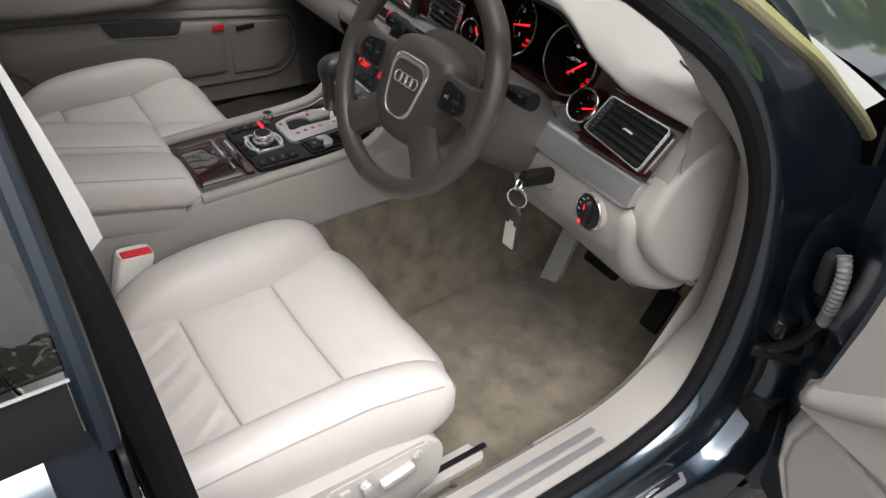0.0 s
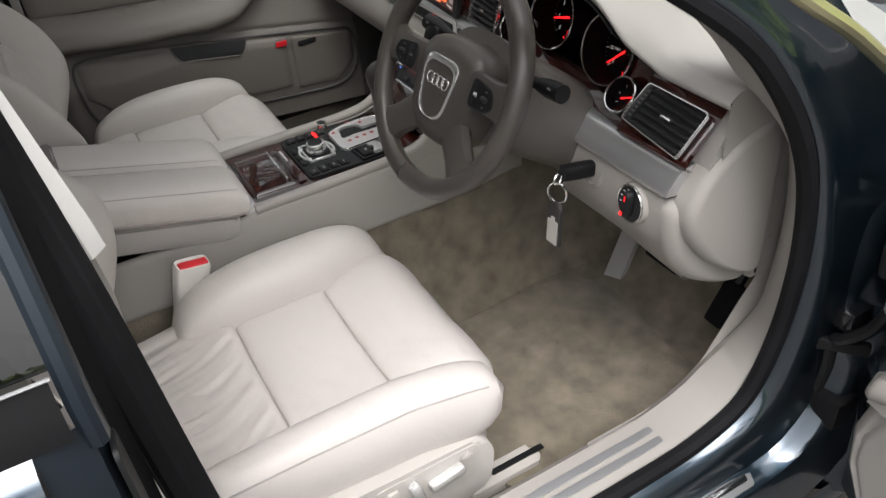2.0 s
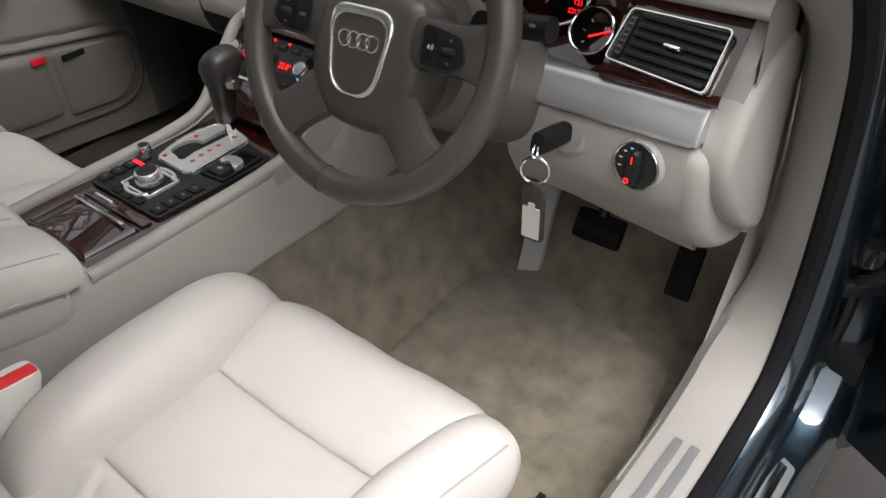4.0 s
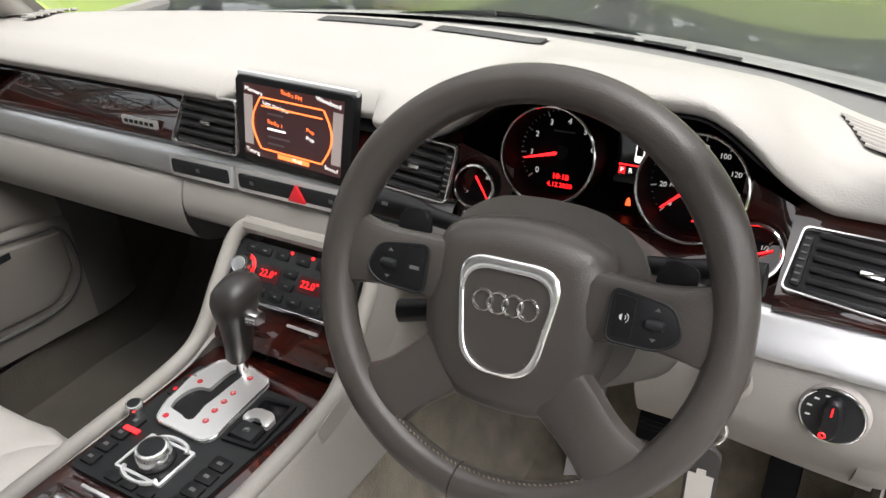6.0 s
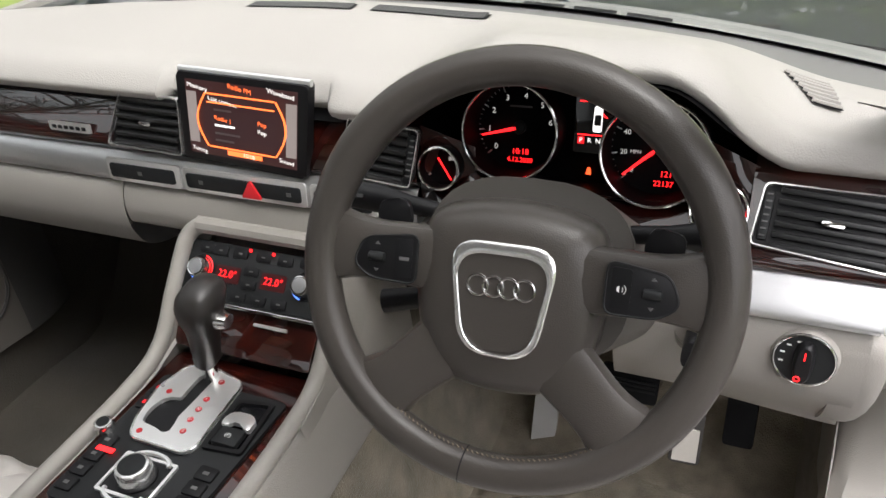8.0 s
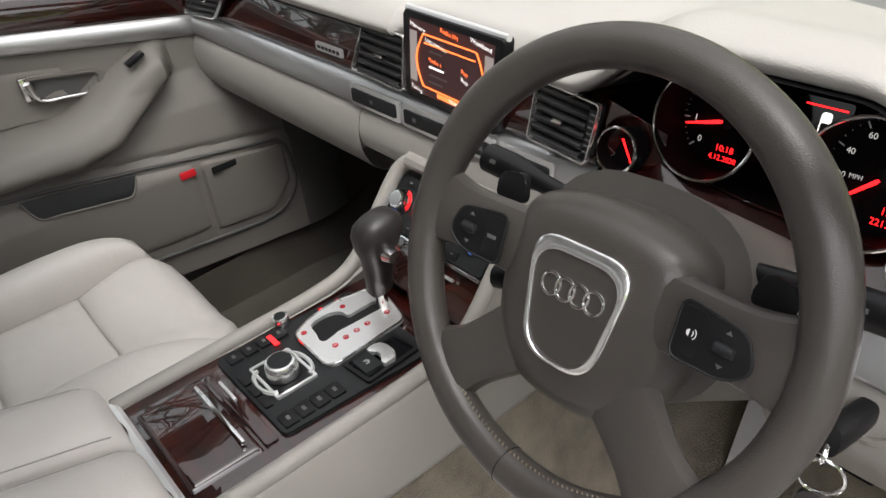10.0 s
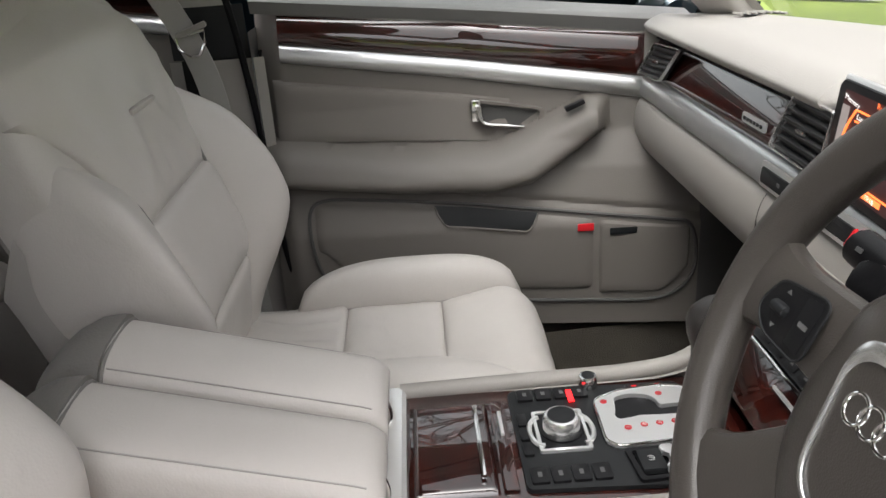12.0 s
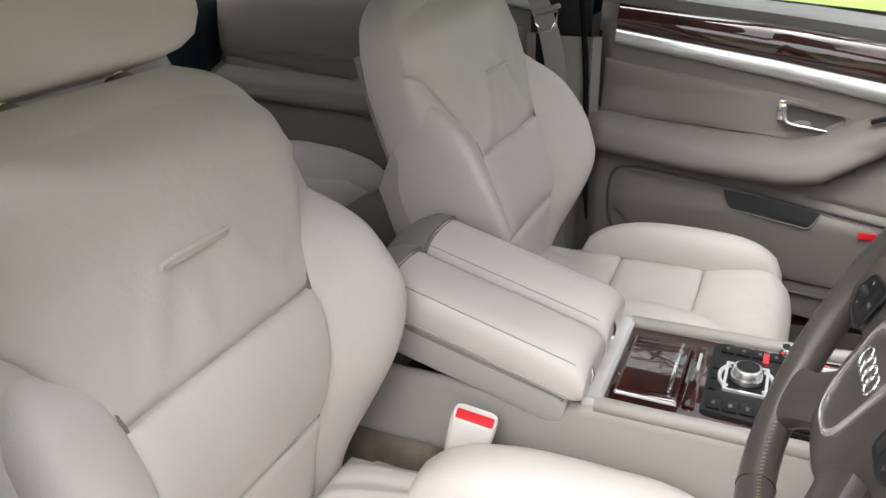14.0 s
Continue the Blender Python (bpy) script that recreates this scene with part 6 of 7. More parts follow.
def key_(x, y, w, h, mt=None, rot=0, up=0.003):
    return part("button", prism(rounded([(-w / 2, -h / 2), (w / 2, -h / 2), (w / 2, h / 2), (-w / 2, h / 2)], 0.0025), pose(x, y, PZ, 0, 0, rot), up, 0.001), mt or BLACK, pnl)


for k in range(4):
    b = key_(0.058, -0.104 + 0.0195 * k, 0.022, 0.017)
    part("legend", block((0.058, -0.104 + 0.0195 * k, PZ + 0.0032), (0.007, 0.004, 0.0003), 0), DIMPRINT, b)
    b = key_(-0.074, -0.100 + 0.020 * k, 0.020, 0.017)
    part("legend", block((-0.074, -0.100 + 0.020 * k, PZ + 0.0032), (0.006, 0.004, 0.0003), 0), DIMPRINT, b)
for k in range(3):
    key_(-0.030 + 0.024 * k, -0.109, 0.020, 0.010)
for y in (0.020, 0.045):
    b = key_(-0.071, y, 0.020, 0.018)
    part("legend", block((-0.071, y, PZ + 0.0033), (0.010, 0.005, 0.0003), 0), REDDIM, b)
part("lit_mark", block((-0.066, -0.052, PZ + 0.003), (0.022, 0.006, 0.001), 0), RED, pnl, "lit red mark")
# rotary controller
ctl = part("controller_base", prism(rounded([(-0.030, -0.022), (0.030, -0.022), (0.030, 0.022), (-0.030, 0.022)], 0.003), pose(-0.008, -0.072, PZ), 0.002), BLACK, pnl)
fr = rounded([(-0.033, -0.026), (0.033, -0.026), (0.033, 0.026), (-0.033, 0.026)], 0.003)
part("controller_frame", frame_of([(p.x, p.y) for p in fr], [(p.x * 0.90, p.y * 0.87) for p in fr], pose(-0.008, -0.072, PZ), 0.0035), SATIN, ctl, "bright square frame")
for sy in (-1, 1):
    pts = [(-0.008 + 0.0 + 0.026 * math.sin(a) * 0.9, -0.072 + sy * (0.020 + 0.012 * math.cos(a)), PZ + 0.002) for a in (math.pi * (k / 12 - 0.5) for k in range(13))]
    part("frame_arc", tube(pts, 0.0028, 6), SATIN, ctl)
part("controller_skirt", disc(pose(-0.008, -0.072, PZ), 0.0215, 0.004, 36, 0.001), BLACK, ctl)
part("controller_knob", loft([[(-0.008 + r * math.cos(2 * math.pi * k / 40), -0.072 + r * math.sin(2 * math.pi * k / 40), PZ + z) for k in range(40)] for r, z in ((0.0185, 0.003), (0.0190, 0.008), (0.0180, 0.017), (0.0168, 0.020), (0.0155, 0.0205))]), BRIGHT, ctl, "knurled satin rotary knob")
part("knob_top", disc(pose(-0.008, -0.072, PZ + 0.0200), 0.0140, 0.0015, 32, 0.0006), BLACKSOFT, ctl)
sk = part("volume_knob", loft([[(-0.087 + r * math.cos(2 * math.pi * k / 28), -0.028 + r * math.sin(2 * math.pi * k / 28), PZ + z) for k in range(28)] for r, z in ((0.0105, 0.0), (0.0105, 0.010), (0.0092, 0.0135), (0.0075, 0.0137))]), CHROME, pnl, "small chrome volume knob")
part("knob_top", disc(pose(-0.087, -0.028, PZ + 0.0135), 0.0070, 0.001, 20), BLACKSOFT, sk)
# selector gate
gate = thing("gear_selector", "dark leather gear lever in a satin metal gate", "gear selector", (-0.03, 0.035, CZ))
POSRED = surface("position_red", (0.42, 0.012, 0.018), 0.35, bump=0.0)
GO = rounded([(-0.054, -0.030), (0.018, -0.032), (0.027, -0.022), (0.021, 0.080), (-0.030, 0.092), (-0.062, 0.086), (-0.073, 0.045), (-0.067, 0.0)], 0.010, 5)
slot = spline([(x, y, 0) for x, y in ((-0.022, -0.014), (-0.015, -0.010), (-0.016, 0.0), (-0.019, 0.008), (-0.018, 0.030), (-0.017, 0.060), (-0.017, 0.078), (-0.026, 0.082), (-0.035, 0.076), (-0.036, 0.050), (-0.036, 0.037), (-0.047, 0.034), (-0.055, 0.026), (-0.058, 0.010), (-0.054, -0.006), (-0.044, -0.009), (-0.032, -0.011))], 60, True)
gp = Matrix.Translation((0, 0, PZ))
# the plate with its opening: rays from the slot's middle to the outline
mid = Vector((-0.028, 0.026))
def ray_out(poly, a):
    d = Vector((math.cos(a), math.sin(a)))
    best = 0.001
    m = len(poly)
    for i in range(m):
        p, q = Vector(poly[i][:2]) - mid, Vector(poly[(i + 1) % m][:2]) - mid
        e = q - p
        den = d.x * e.y - d.y * e.x
        if abs(den) < 1e-9:
            continue
        t = (p.x * e.y - p.y * e.x) / den
        s = (p.x * d.y - p.y * d.x) / den
        if t > 0 and -1e-6 <= s <= 1 + 1e-6:
            best = max(best, t)
    return mid + d * best
angs = [2 * math.pi * k / 72 for k in range(72)]
part("gate_plate", frame_of([tuple(ray_out(GO, a)) for a in angs], [tuple(ray_out(slot, a)) for a in angs], gp, 0.005), SATIN, gate, "satin metal gate plate")
part("gate_rim", tube([gp @ Vector((*(Vector(ray_out(GO, a)).to_2d() * 0.995), 0.0046)) for a in angs], 0.0013, 6, True), CHROME, gate, "bright rounded gate edge")
part("gate_well", prism([tuple(ray_out(GO, a)) for a in angs], Matrix.Translation((0, 0, PZ - 0.0008)), 0.001), BLACK, gate)
for (x, y), s in zip(((-0.005, 0.072), (-0.005, 0.043), (-0.004, 0.027), (-0.003, 0.011), (0.000, -0.006)), "PRNDS"):
    dd = part("position_lamp", disc(pose(x, y, PZ + 0.0048), 0.0037, 0.0008, 18), POSRED, gate, "red position mark")
    lettering(s, 0.0055, pose(x, y, PZ + 0.0060), PRINT, dd)
for x, y in ((-0.047, -0.020), (-0.055, 0.041)):
    part("position_lamp", disc(pose(x, y, PZ + 0.0048), 0.0035, 0.0008, 18), POSRED, gate)
part("lever_shaft", tube([(-0.024, 0.078, PZ - 0.002), (-0.024, 0.080, PZ + 0.035)], [0.009, 0.008], 16), CHROME, gate, "chrome shaft")
part("lever_grip", loft([super_ring((-0.022 + 0.014 * f, 0.078 + 0.004 * f, PZ + 0.026 + 0.106 * f), (1, 0, 0), (0, 1, 0.1), a, b, 2.5, 24) for f, a, b in ((0, 0.011, 0.013), (0.05, 0.014, 0.016), (0.3, 0.0155, 0.018), (0.55, 0.0185, 0.022), (0.70, 0.0225, 0.028), (0.85, 0.0245, 0.031), (0.95, 0.0225, 0.029), (1.03, 0.016, 0.021), (1.07, 0.006, 0.008))]), leather_grain(surface("lever_leather", (0.024, 0.022, 0.021), 0.34, var=0.15, scale=10, grain=300, spec=0.4), 900, 0.12), gate, "dark leather grip")
part("lever_button", loft([super_ring((0.008 + 0.012 * f, 0.082, PZ + 0.092), (0, 1, 0), (0, 0, 1), 0.012 - 0.003 * f, 0.010 - 0.003 * f, 2.5, 18) for f in (0, 0.4, 0.8, 1.0)]), CHROME, gate, "chrome release button")
# electric parking brake
epb = thing("parking_brake_switch", "satin parking brake switch in a dark recess", "switch", (0.055, 0.03, CZ))
part("recess", frame_of([(p.x, p.y) for p in rounded([(0.030, -0.018), (0.078, -0.014), (0.074, 0.062), (0.030, 0.056)], 0.005)], [(p.x, p.y) for p in rounded([(0.035, -0.013), (0.073, -0.009), (0.069, 0.057), (0.035, 0.051)], 0.004)], gp, 0.004), BLACK, epb)
part("recess_floor", prism([(0.035, -0.013), (0.073, -0.009), (0.069, 0.057), (0.035, 0.051)], Matrix.Translation((0, 0, PZ)), 0.0008), GLOSSBLACK, epb)
part("switch_base", block((0.053, 0.002, PZ + 0.004), (0.030, 0.024, 0.008), 0.003), BLACKSOFT, epb)
lettering("(P)", 0.007, pose(0.053, 0.002, PZ + 0.0083), PRINT, epb)
part("switch_lever", prism(rounded([(-0.018, -0.006), (-0.009, -0.006), (-0.007, 0.000), (0.007, 0.000), (0.009, -0.006), (0.018, -0.006), (0.018, 0.008), (0.010, 0.015), (-0.010, 0.015), (-0.018, 0.008)], 0.003), pose(0.054, 0.019, PZ + 0.004), 0.006, 0.002), SATIN, epb, "bright switch lever")

# ---- centre stack with the climate controls ----
stk = thing("climate_panel", "dark climate control panel with red temperature displays", "climate controls", (0, 0.16, 0.73))
TN = Vector((0, -0.72, 0.69)).normalized()
tm = facing((-0.006, 0.166, 0.732), TN)
part("panel", prism(rounded([(-0.098, -0.033), (0.098, -0.033), (0.094, 0.036), (-0.094, 0.036)], 0.006), tm @ Matrix.Translation((0, 0, -0.006)), 0.007, 0.002), BLACKSOFT, stk)
for x, c in ((-0.072, 0), (0.072, 1)):
    part("temperature_ring", hoop(tm @ Matrix.Translation((x, 0.002, 0.0015)), 0.0165, 0.0010, 32, 5), BLACK, stk)
    for a0, a1, mt in ((-30, 80, RED), (170, 260, BLUE)):
        pts = [tm @ Vector((x + 0.0160 * math.cos(radians(a0 + (a1 - a0) * k / 10)), 0.002 + 0.0160 * math.sin(radians(a0 + (a1 - a0) * k / 10)), 0.0016)) for k in range(11)]
        part("light_arc", tube(pts, 0.0011, 5), mt, stk)
    part("temperature_knob", loft([[tm @ Vector((x + r * math.cos(2 * math.pi * k / 28), 0.002 + r * math.sin(2 * math.pi * k / 28), z)) for k in range(28)] for r, z in ((0.0135, 0.001), (0.0128, 0.012), (0.0112, 0.015), (0.0095, 0.0152))]), CHROME, stk, "ribbed chrome temperature knob")
    part("knob_face", disc(tm @ Matrix.Translation((x, 0.002, 0.0150)), 0.0092, 0.0008, 24, 0.0003), GREYPAINT, stk, "grey knob face")
for x in (-0.034, 0.030):
    w = part("display_window", prism(rounded([(-0.017, -0.010), (0.017, -0.010), (0.017, 0.010), (-0.017, 0.010)], 0.002), tm @ Matrix.Translation((x, 0.0, 0.001)), 0.0008), glow("display_ground", (0.06, 0.002, 0.003), 0.12), stk, "dark red display")
    lettering("22.0\u00b0", 0.0125, upright(tm, tm @ Vector((x, 0.0, 0.0022))), RED, w)
for x, y in ((-0.050, 0.027), (-0.022, 0.027), (0.010, 0.027), (0.040, 0.027), (-0.002, 0.008), (-0.002, -0.008), (-0.040, -0.024), (-0.012, -0.024), (0.016, -0.024), (0.044, -0.024), (-0.070, 0.028), (0.070, 0.028)):
    b = part("button", prism(rounded([(-0.010, -0.0055), (0.010, -0.0055), (0.010, 0.0055), (-0.010, 0.0055)], 0.002), tm @ Matrix.Translation((x, y, 0.001)), 0.002, 0.0008), BLACK, stk)
    part("legend", block(tm @ Vector((x, y, 0.0032)), (0.005, 0.0018, 0.0003), 0, tm.to_3x3().to_4x4()), DIMPRINT, b)
for x in (-0.010, 0.022):
    part("indicator", disc(tm @ Matrix.Translation((x, 0.033, 0.001)), 0.0020, 0.0015, 12), RED, stk)
part("chrome_line", block(tm @ Vector((0, -0.037, 0.001)), (0.20, 0.004, 0.006), 0.001, tm.to_3x3().to_4x4()), CHROME, stk, "thin chrome line")
fm = facing((-0.004, 0.128, 0.678), (0, -0.80, 0.60))
part("wood_flap", prism(rounded([(-0.094, -0.028), (0.094, -0.028), (0.096, 0.028), (-0.096, 0.028)], 0.004), fm @ Matrix.Translation((0, 0, -0.006)), 0.008, 0.002), WOOD, stk, "wooden flap under the controls")
part("flap_bar", block(fm @ Vector((0.035, 0.014, 0.004)), (0.045, 0.004, 0.004), 0.001, fm.to_3x3().to_4x4()), SATIN, stk)
part("back_box", block((0, 0.225, 0.69), (0.20, 0.09, 0.10), 0.01), PANEL, stk)
# light surround that frames the stack and runs down to the console
for s in (1, -1):
    part("side_rail", tube(spline([(s * 0.106, -0.235, CZ + 0.002), (s * 0.107, -0.10, CZ + 0.004), (s * 0.107, 0.03, CZ + 0.007), (s * 0.108, 0.095, CZ + 0.022), (s * 0.109, 0.145, CZ + 0.075), (s * 0.106, 0.185, CZ + 0.122), (s * 0.086, 0.198, CZ + 0.138)], 30), 0.010, 12), PANEL, stk, "light console edge rail")
    part("cheek", loft([[(s * 0.100, y, z + 0.004), (s * 0.118, y, z), (s * 0.124, y + 0.01, z - 0.08), (s * 0.120, y + 0.12, z - 0.06), (s * 0.10, y + 0.1, z - 0.02)] for y, z in ((0.04, CZ + 0.006), (0.095, CZ + 0.020), (0.145, CZ + 0.072), (0.185, CZ + 0.12))]), PANEL, stk)
part("top_rail", tube([(-0.09 + 0.18 * k / 8, 0.197, CZ + 0.138) for k in range(9)], 0.012, 10), PANEL, stk)

# ---- armrest in two halves ----
for x0, x1, lab in ((-0.098, 0.018, "inner"), (0.021, 0.132, "outer")):
    arm = thing("armrest", "padded light leather armrest half with stitched seams", "armrest", ((x0 + x1) / 2, -0.4, 0.64), group="front armrests")

    def lid_ring(y, f):
        z = 0.690 + 0.085 * f
        h = 0.036
        a = (x1 - x0) / 2 - 0.0015
        e = 1.0
        if f < 0.06:
            e = 0.55 + 0.45 * (f / 0.06) ** 0.5
        if f > 0.94:
            e = 0.55 + 0.45 * ((1 - f) / 0.06) ** 0.5
        return super_ring(((x0 + x1) / 2, y, z - 0.020), (1, 0, 0), (0, 0.1, 1), a * (0.93 + 0.07 * e), h * e, 2.9, 36)
    part("pad", loft([lid_ring(-0.245 - 0.31 * f, f) for f in (0, 0.008, 0.03, 0.06, 0.15, 0.3, 0.45, 0.6, 0.75, 0.84)]), LEATHER, arm)
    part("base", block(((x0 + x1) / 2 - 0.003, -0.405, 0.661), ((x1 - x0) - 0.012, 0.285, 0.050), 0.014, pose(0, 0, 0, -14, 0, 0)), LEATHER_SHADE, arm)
    # dark gap under the pad, band at the rear, seam lines along the top and round the flank
    part("hinge_gap", block(((x0 + x1) / 2 - 0.004, -0.40, 0.680), ((x1 - x0) - 0.014, 0.27, 0.010), 0.003, pose(0, 0, 0, -15.4, 0, 0)), ARM_END, arm)
    part("catch", tube([((x0 + x1) / 2 + 0.02, -0.2455 + 0.003 * math.sin(math.pi * k / 6), 0.662 + 0.0045 * k) for k in range(7)], 0.0026, 8), CHROME, arm, "small chrome catch")
    part("rear_band", loft([super_ring(((x0 + x1) / 2, -0.505 - 0.062 * f, 0.7405 + 0.016 * f - 0.034 * f * f), (1, 0, 0), (0, 0.1, 1), (x1 - x0) / 2 + 0.0005, 0.0405 - 0.004 * f, 3.6, 36) for f in (0, 0.1, 0.4, 0.8, 1.0)]), ARM_END, arm, "darker leather end")
    part("band_groove", tube([p for p in super_ring(((x0 + x1) / 2, -0.503, 0.7375), (1, 0, 0), (0, 0.1, 1), (x1 - x0) / 2 - 0.001, 0.0375, 3.6, 40)], 0.0022, 6, True), ARM_END, arm)
    for sx in (-1, 1):
        pts = []
        for k in range(23):
            f = 0.05 + 0.77 * k / 22
            ring = lid_ring(-0.245 - 0.31 * f, f)
            q = [p for p in ring if p.z >= ring[0].z - 0.001]
            e = max(ring, key=lambda p: sx * p.x * 0.72 + p.z)
            pts.append(e + Vector((0, 0, 0.0004)))
        part("seam", tube(pts, 0.0009, 5), LEATHER_SHADE, arm, "stitched seam")
        low = [max(lid_ring(-0.245 - 0.31 * f, f), key=lambda p: sx * p.x * 3 - p.z) for f in (0.03 + 0.8 * k / 22 for k in range(23))]
        part("seam", tube(low, 0.0014, 5), LEATHER_SHADE, arm)
# ---- front seats ----
BS = Vector((0, -0.335, 0.942)).normalized()   # up the backrest
BN = Vector((0, 0.942, 0.335)).normalized()    # out of its face
B0 = Vector((0, -0.452, 0.575))                # foot of its face


def front_seat(cx, outer, label, dy=0.0, head=0.530, tall=0.0):
    """cx: the seat's middle; outer: +1 where the door is to its right, -1 to its left."""
    st = thing("front_seat", label, "car seat", (cx, -0.25, 0.30), group="front seats")

    def half(y):
        return lerp([-0.5, -0.345, -0.19, -0.07], [0.134, 0.134, 0.138, 0.160], y)
    W = 0.138
    NOSE = -0.098

    def cz(x, y):
        return 0.543 - 0.010 * math.cos(math.pi * min(1, abs(x)) / 2) + 0.010 * smooth(-0.2, -0.08, y) - 0.022 * smooth(0.33, 0.50, -y)

    def base(u, v):
        y = v
        x = u * half(y)
        if y > NOSE:
            f = min(1.0, (y - NOSE) / 0.16)
            a = f * radians(105)
            return Vector((cx + x, dy + NOSE + 0.056 * math.sin(a), cz(u, NOSE) - 0.056 * (1 - math.cos(a)) - 0.16 * max(0, f - 0.75)))
        return Vector((cx + x, dy + y, cz(u, y)))

    def norm(u, v):
        if v > NOSE:
            a = min(1.0, (v - NOSE) / 0.16) * radians(100)
            return Vector((0, math.sin(a), math.cos(a)))
        return Vector((0, 0, 1))

    def wrinkle(u, y):
        x = u * W
        k = smooth(0.0, 0.03, -(y + 0.345))
        w = x + 0.35 * outer * (y + 0.40) + 0.03 * noise.noise(Vector((x * 6, y * 9, cx)))
        return k * (0.0058 * noise.noise(Vector((w * 42, y * 6, cx))) + 0.0016 * math.sin(170 * w) * max(0.0, 0.5 + noise.noise(Vector((x * 7, y * 9, 2 + cx)))) + 0.0022 * noise.noise(Vector((w * 95, y * 10, 4 + cx))))

    def soft(u, y):
        sat = 0.0 if cx > 0 else 0.0042 * smooth(-0.1, 0.9, u) * noise.noise(Vector((u * 2.6 - y * 9, y * 36 + u * 5, 7)))      # the passenger cushion is creased beside the console
        return 0.0022 * noise.noise(Vector((u * 2.2, y * 16, cx * 3))) + 0.0012 * noise.noise(Vector((u * 6, y * 40, cx))) + sat
    core = [super_ring((cx, dy + y, z), (1, 0, 0), (0, 0, 1), a - (0.03 if cx > 0 else 0), b, 4, 28) for y, z, a, b in ((-0.52, 0.46, 0.20, 0.06), (-0.45, 0.468, 0.215, 0.066), (-0.2, 0.468, 0.215, 0.066), (-0.10, 0.466, 0.20, 0.064), (-0.066, 0.46, 0.185, 0.054), (-0.055, 0.455, 0.17, 0.04))]
    part("seat_core", loft(core), LEATHER, st)
    part("thigh_panel", pad(base, norm, -1, 1, -0.190, 0.055, 0.015, 40, 60, 7, fn=soft), LEATHER, st)
    part("middle_panel", pad(base, norm, -1, 1, -0.345, -0.190, 0.013, 40, 44, 7, fn=soft), LEATHER, st)
    part("rear_panel", pad(base, norm, -1.52 if outer > 0 else -1.3, 1.22 if cx > 0 else 1.52, -0.54, -0.345, 0.015, 130, 60, 8, fn=wrinkle), LEATHER, st, "creased leather panel")
    for s in (1, -1):
        big = s == outer
        rings = []
        n = 26
        roll = big and cx > 0
        y0, y1 = (-0.50 if roll else -0.435), (-0.045 if roll else -0.052)
        for k in range(n + 1):
            f = k / n
            e = max(0.0, 1 - abs(2 * f - 1) ** 2.6) ** 0.5
            if big and cx > 0:
                e = max(0.0, 1 - max(0.0, (f - 0.80) / 0.20) ** 2.4) ** 0.5 * (0.86 + 0.14 * smooth(0.0, 0.6, f)) * smooth(-0.10, 0.12, f) ** 0.6
            e = max(e, 0.04)
            y = y0 + (y1 - y0) * f
            a = (0.040 if roll else 0.046 if big else 0.062) * (0.42 + 0.58 * e)
            b = (0.060 if roll else 0.086 if big else 0.092) * e
            c = Vector((cx + s * (half(y) + (0.030 if roll else 0.044 if big else 0.050) - 0.012 * (1 - e)), dy + y, 0.517 if roll else 0.526))
            ring = []
            for q in super_ring((0, 0, 0), (1, 0, 0), (0, 0, 1), a, b, 2.5, 32):
                ring.append(c + Vector((q.x - s * 0.10 * max(0, q.z), 0, q.z if q.z > 0 else q.z * (1.2 if roll else 0.85))))
            rings.append(ring)
        bo = part("cushion_bolster", loft(rings), LEATHER, st, "rounded leather side bolster")
        if roll:
            part("seam", tube([rings[k][3].lerp(rings[k][4], 0.5) + Vector((s * 0.0002, 0, 0.0002)) for k in range(1, n - 1)], 0.0016, 6), LEATHER_SHADE, bo, "stitched seam")
        part("piping", tube([(cx + s * (half(-0.40 + 0.31 * k / 14) - 0.002), dy - 0.40 + 0.31 * k / 14, cz(1, -0.40 + 0.31 * k / 14) + 0.003) for k in range(15)], 0.0020, 6), LEATHER_SHADE, bo)
        fl = part("seat_valance", prism([(p.x, p.y) for p in rounded([(-0.52, 0.35), (-0.115, 0.335), (-0.088, 0.365), (-0.080, 0.43), (-0.100, 0.468), (-0.30, 0.474), (-0.54, 0.478)] if big and cx > 0 else [(-0.52, 0.35), (-0.115, 0.335), (-0.088, 0.365), (-0.080, 0.43), (-0.100, 0.478), (-0.30, 0.500), (-0.54, 0.505)], 0.025)], Matrix(((0, 0, s, cx + s * (0.185 if big and cx > 0 else 0.192)), (1, 0, 0, dy), (0, 1, 0, 0), (0, 0, 0, 1))), 0.036, 0.012, seg=3), VALANCE, st, "light plastic seat valance")
        if big:
            xo = cx + s * (0.221 if cx > 0 else 0.228)
            part("seat_switch", disc(facing((xo, dy - 0.325, 0.434), (s, 0, 0)), 0.021, 0.009, 28, 0.003), VALANCE, fl, "round lumbar switch")
            for w, h in ((0.022, 0.005), (0.005, 0.022)):
                part("switch_cross", block((xo + s * 0.0095, dy - 0.325, 0.434), (0.002, w, h), 0.0008), PANEL, fl)
            part("switch_bed", prism([(p.x, p.y) for p in rounded([(-0.280, 0.385), (-0.108, 0.388), (-0.108, 0.462), (-0.280, 0.462)], 0.016)], Matrix(((0, 0, s, xo - s * 0.001), (1, 0, 0, dy), (0, 1, 0, 0), (0, 0, 0, 1))), 0.003, 0.001), VALANCE, fl)
            part("seat_switch", block((xo + s * 0.009, dy - 0.168, 0.431), (0.016, 0.058, 0.018), 0.006, pose(0, 0, 0, 10, 0, 0)), SATIN, fl, "satin seat switch")
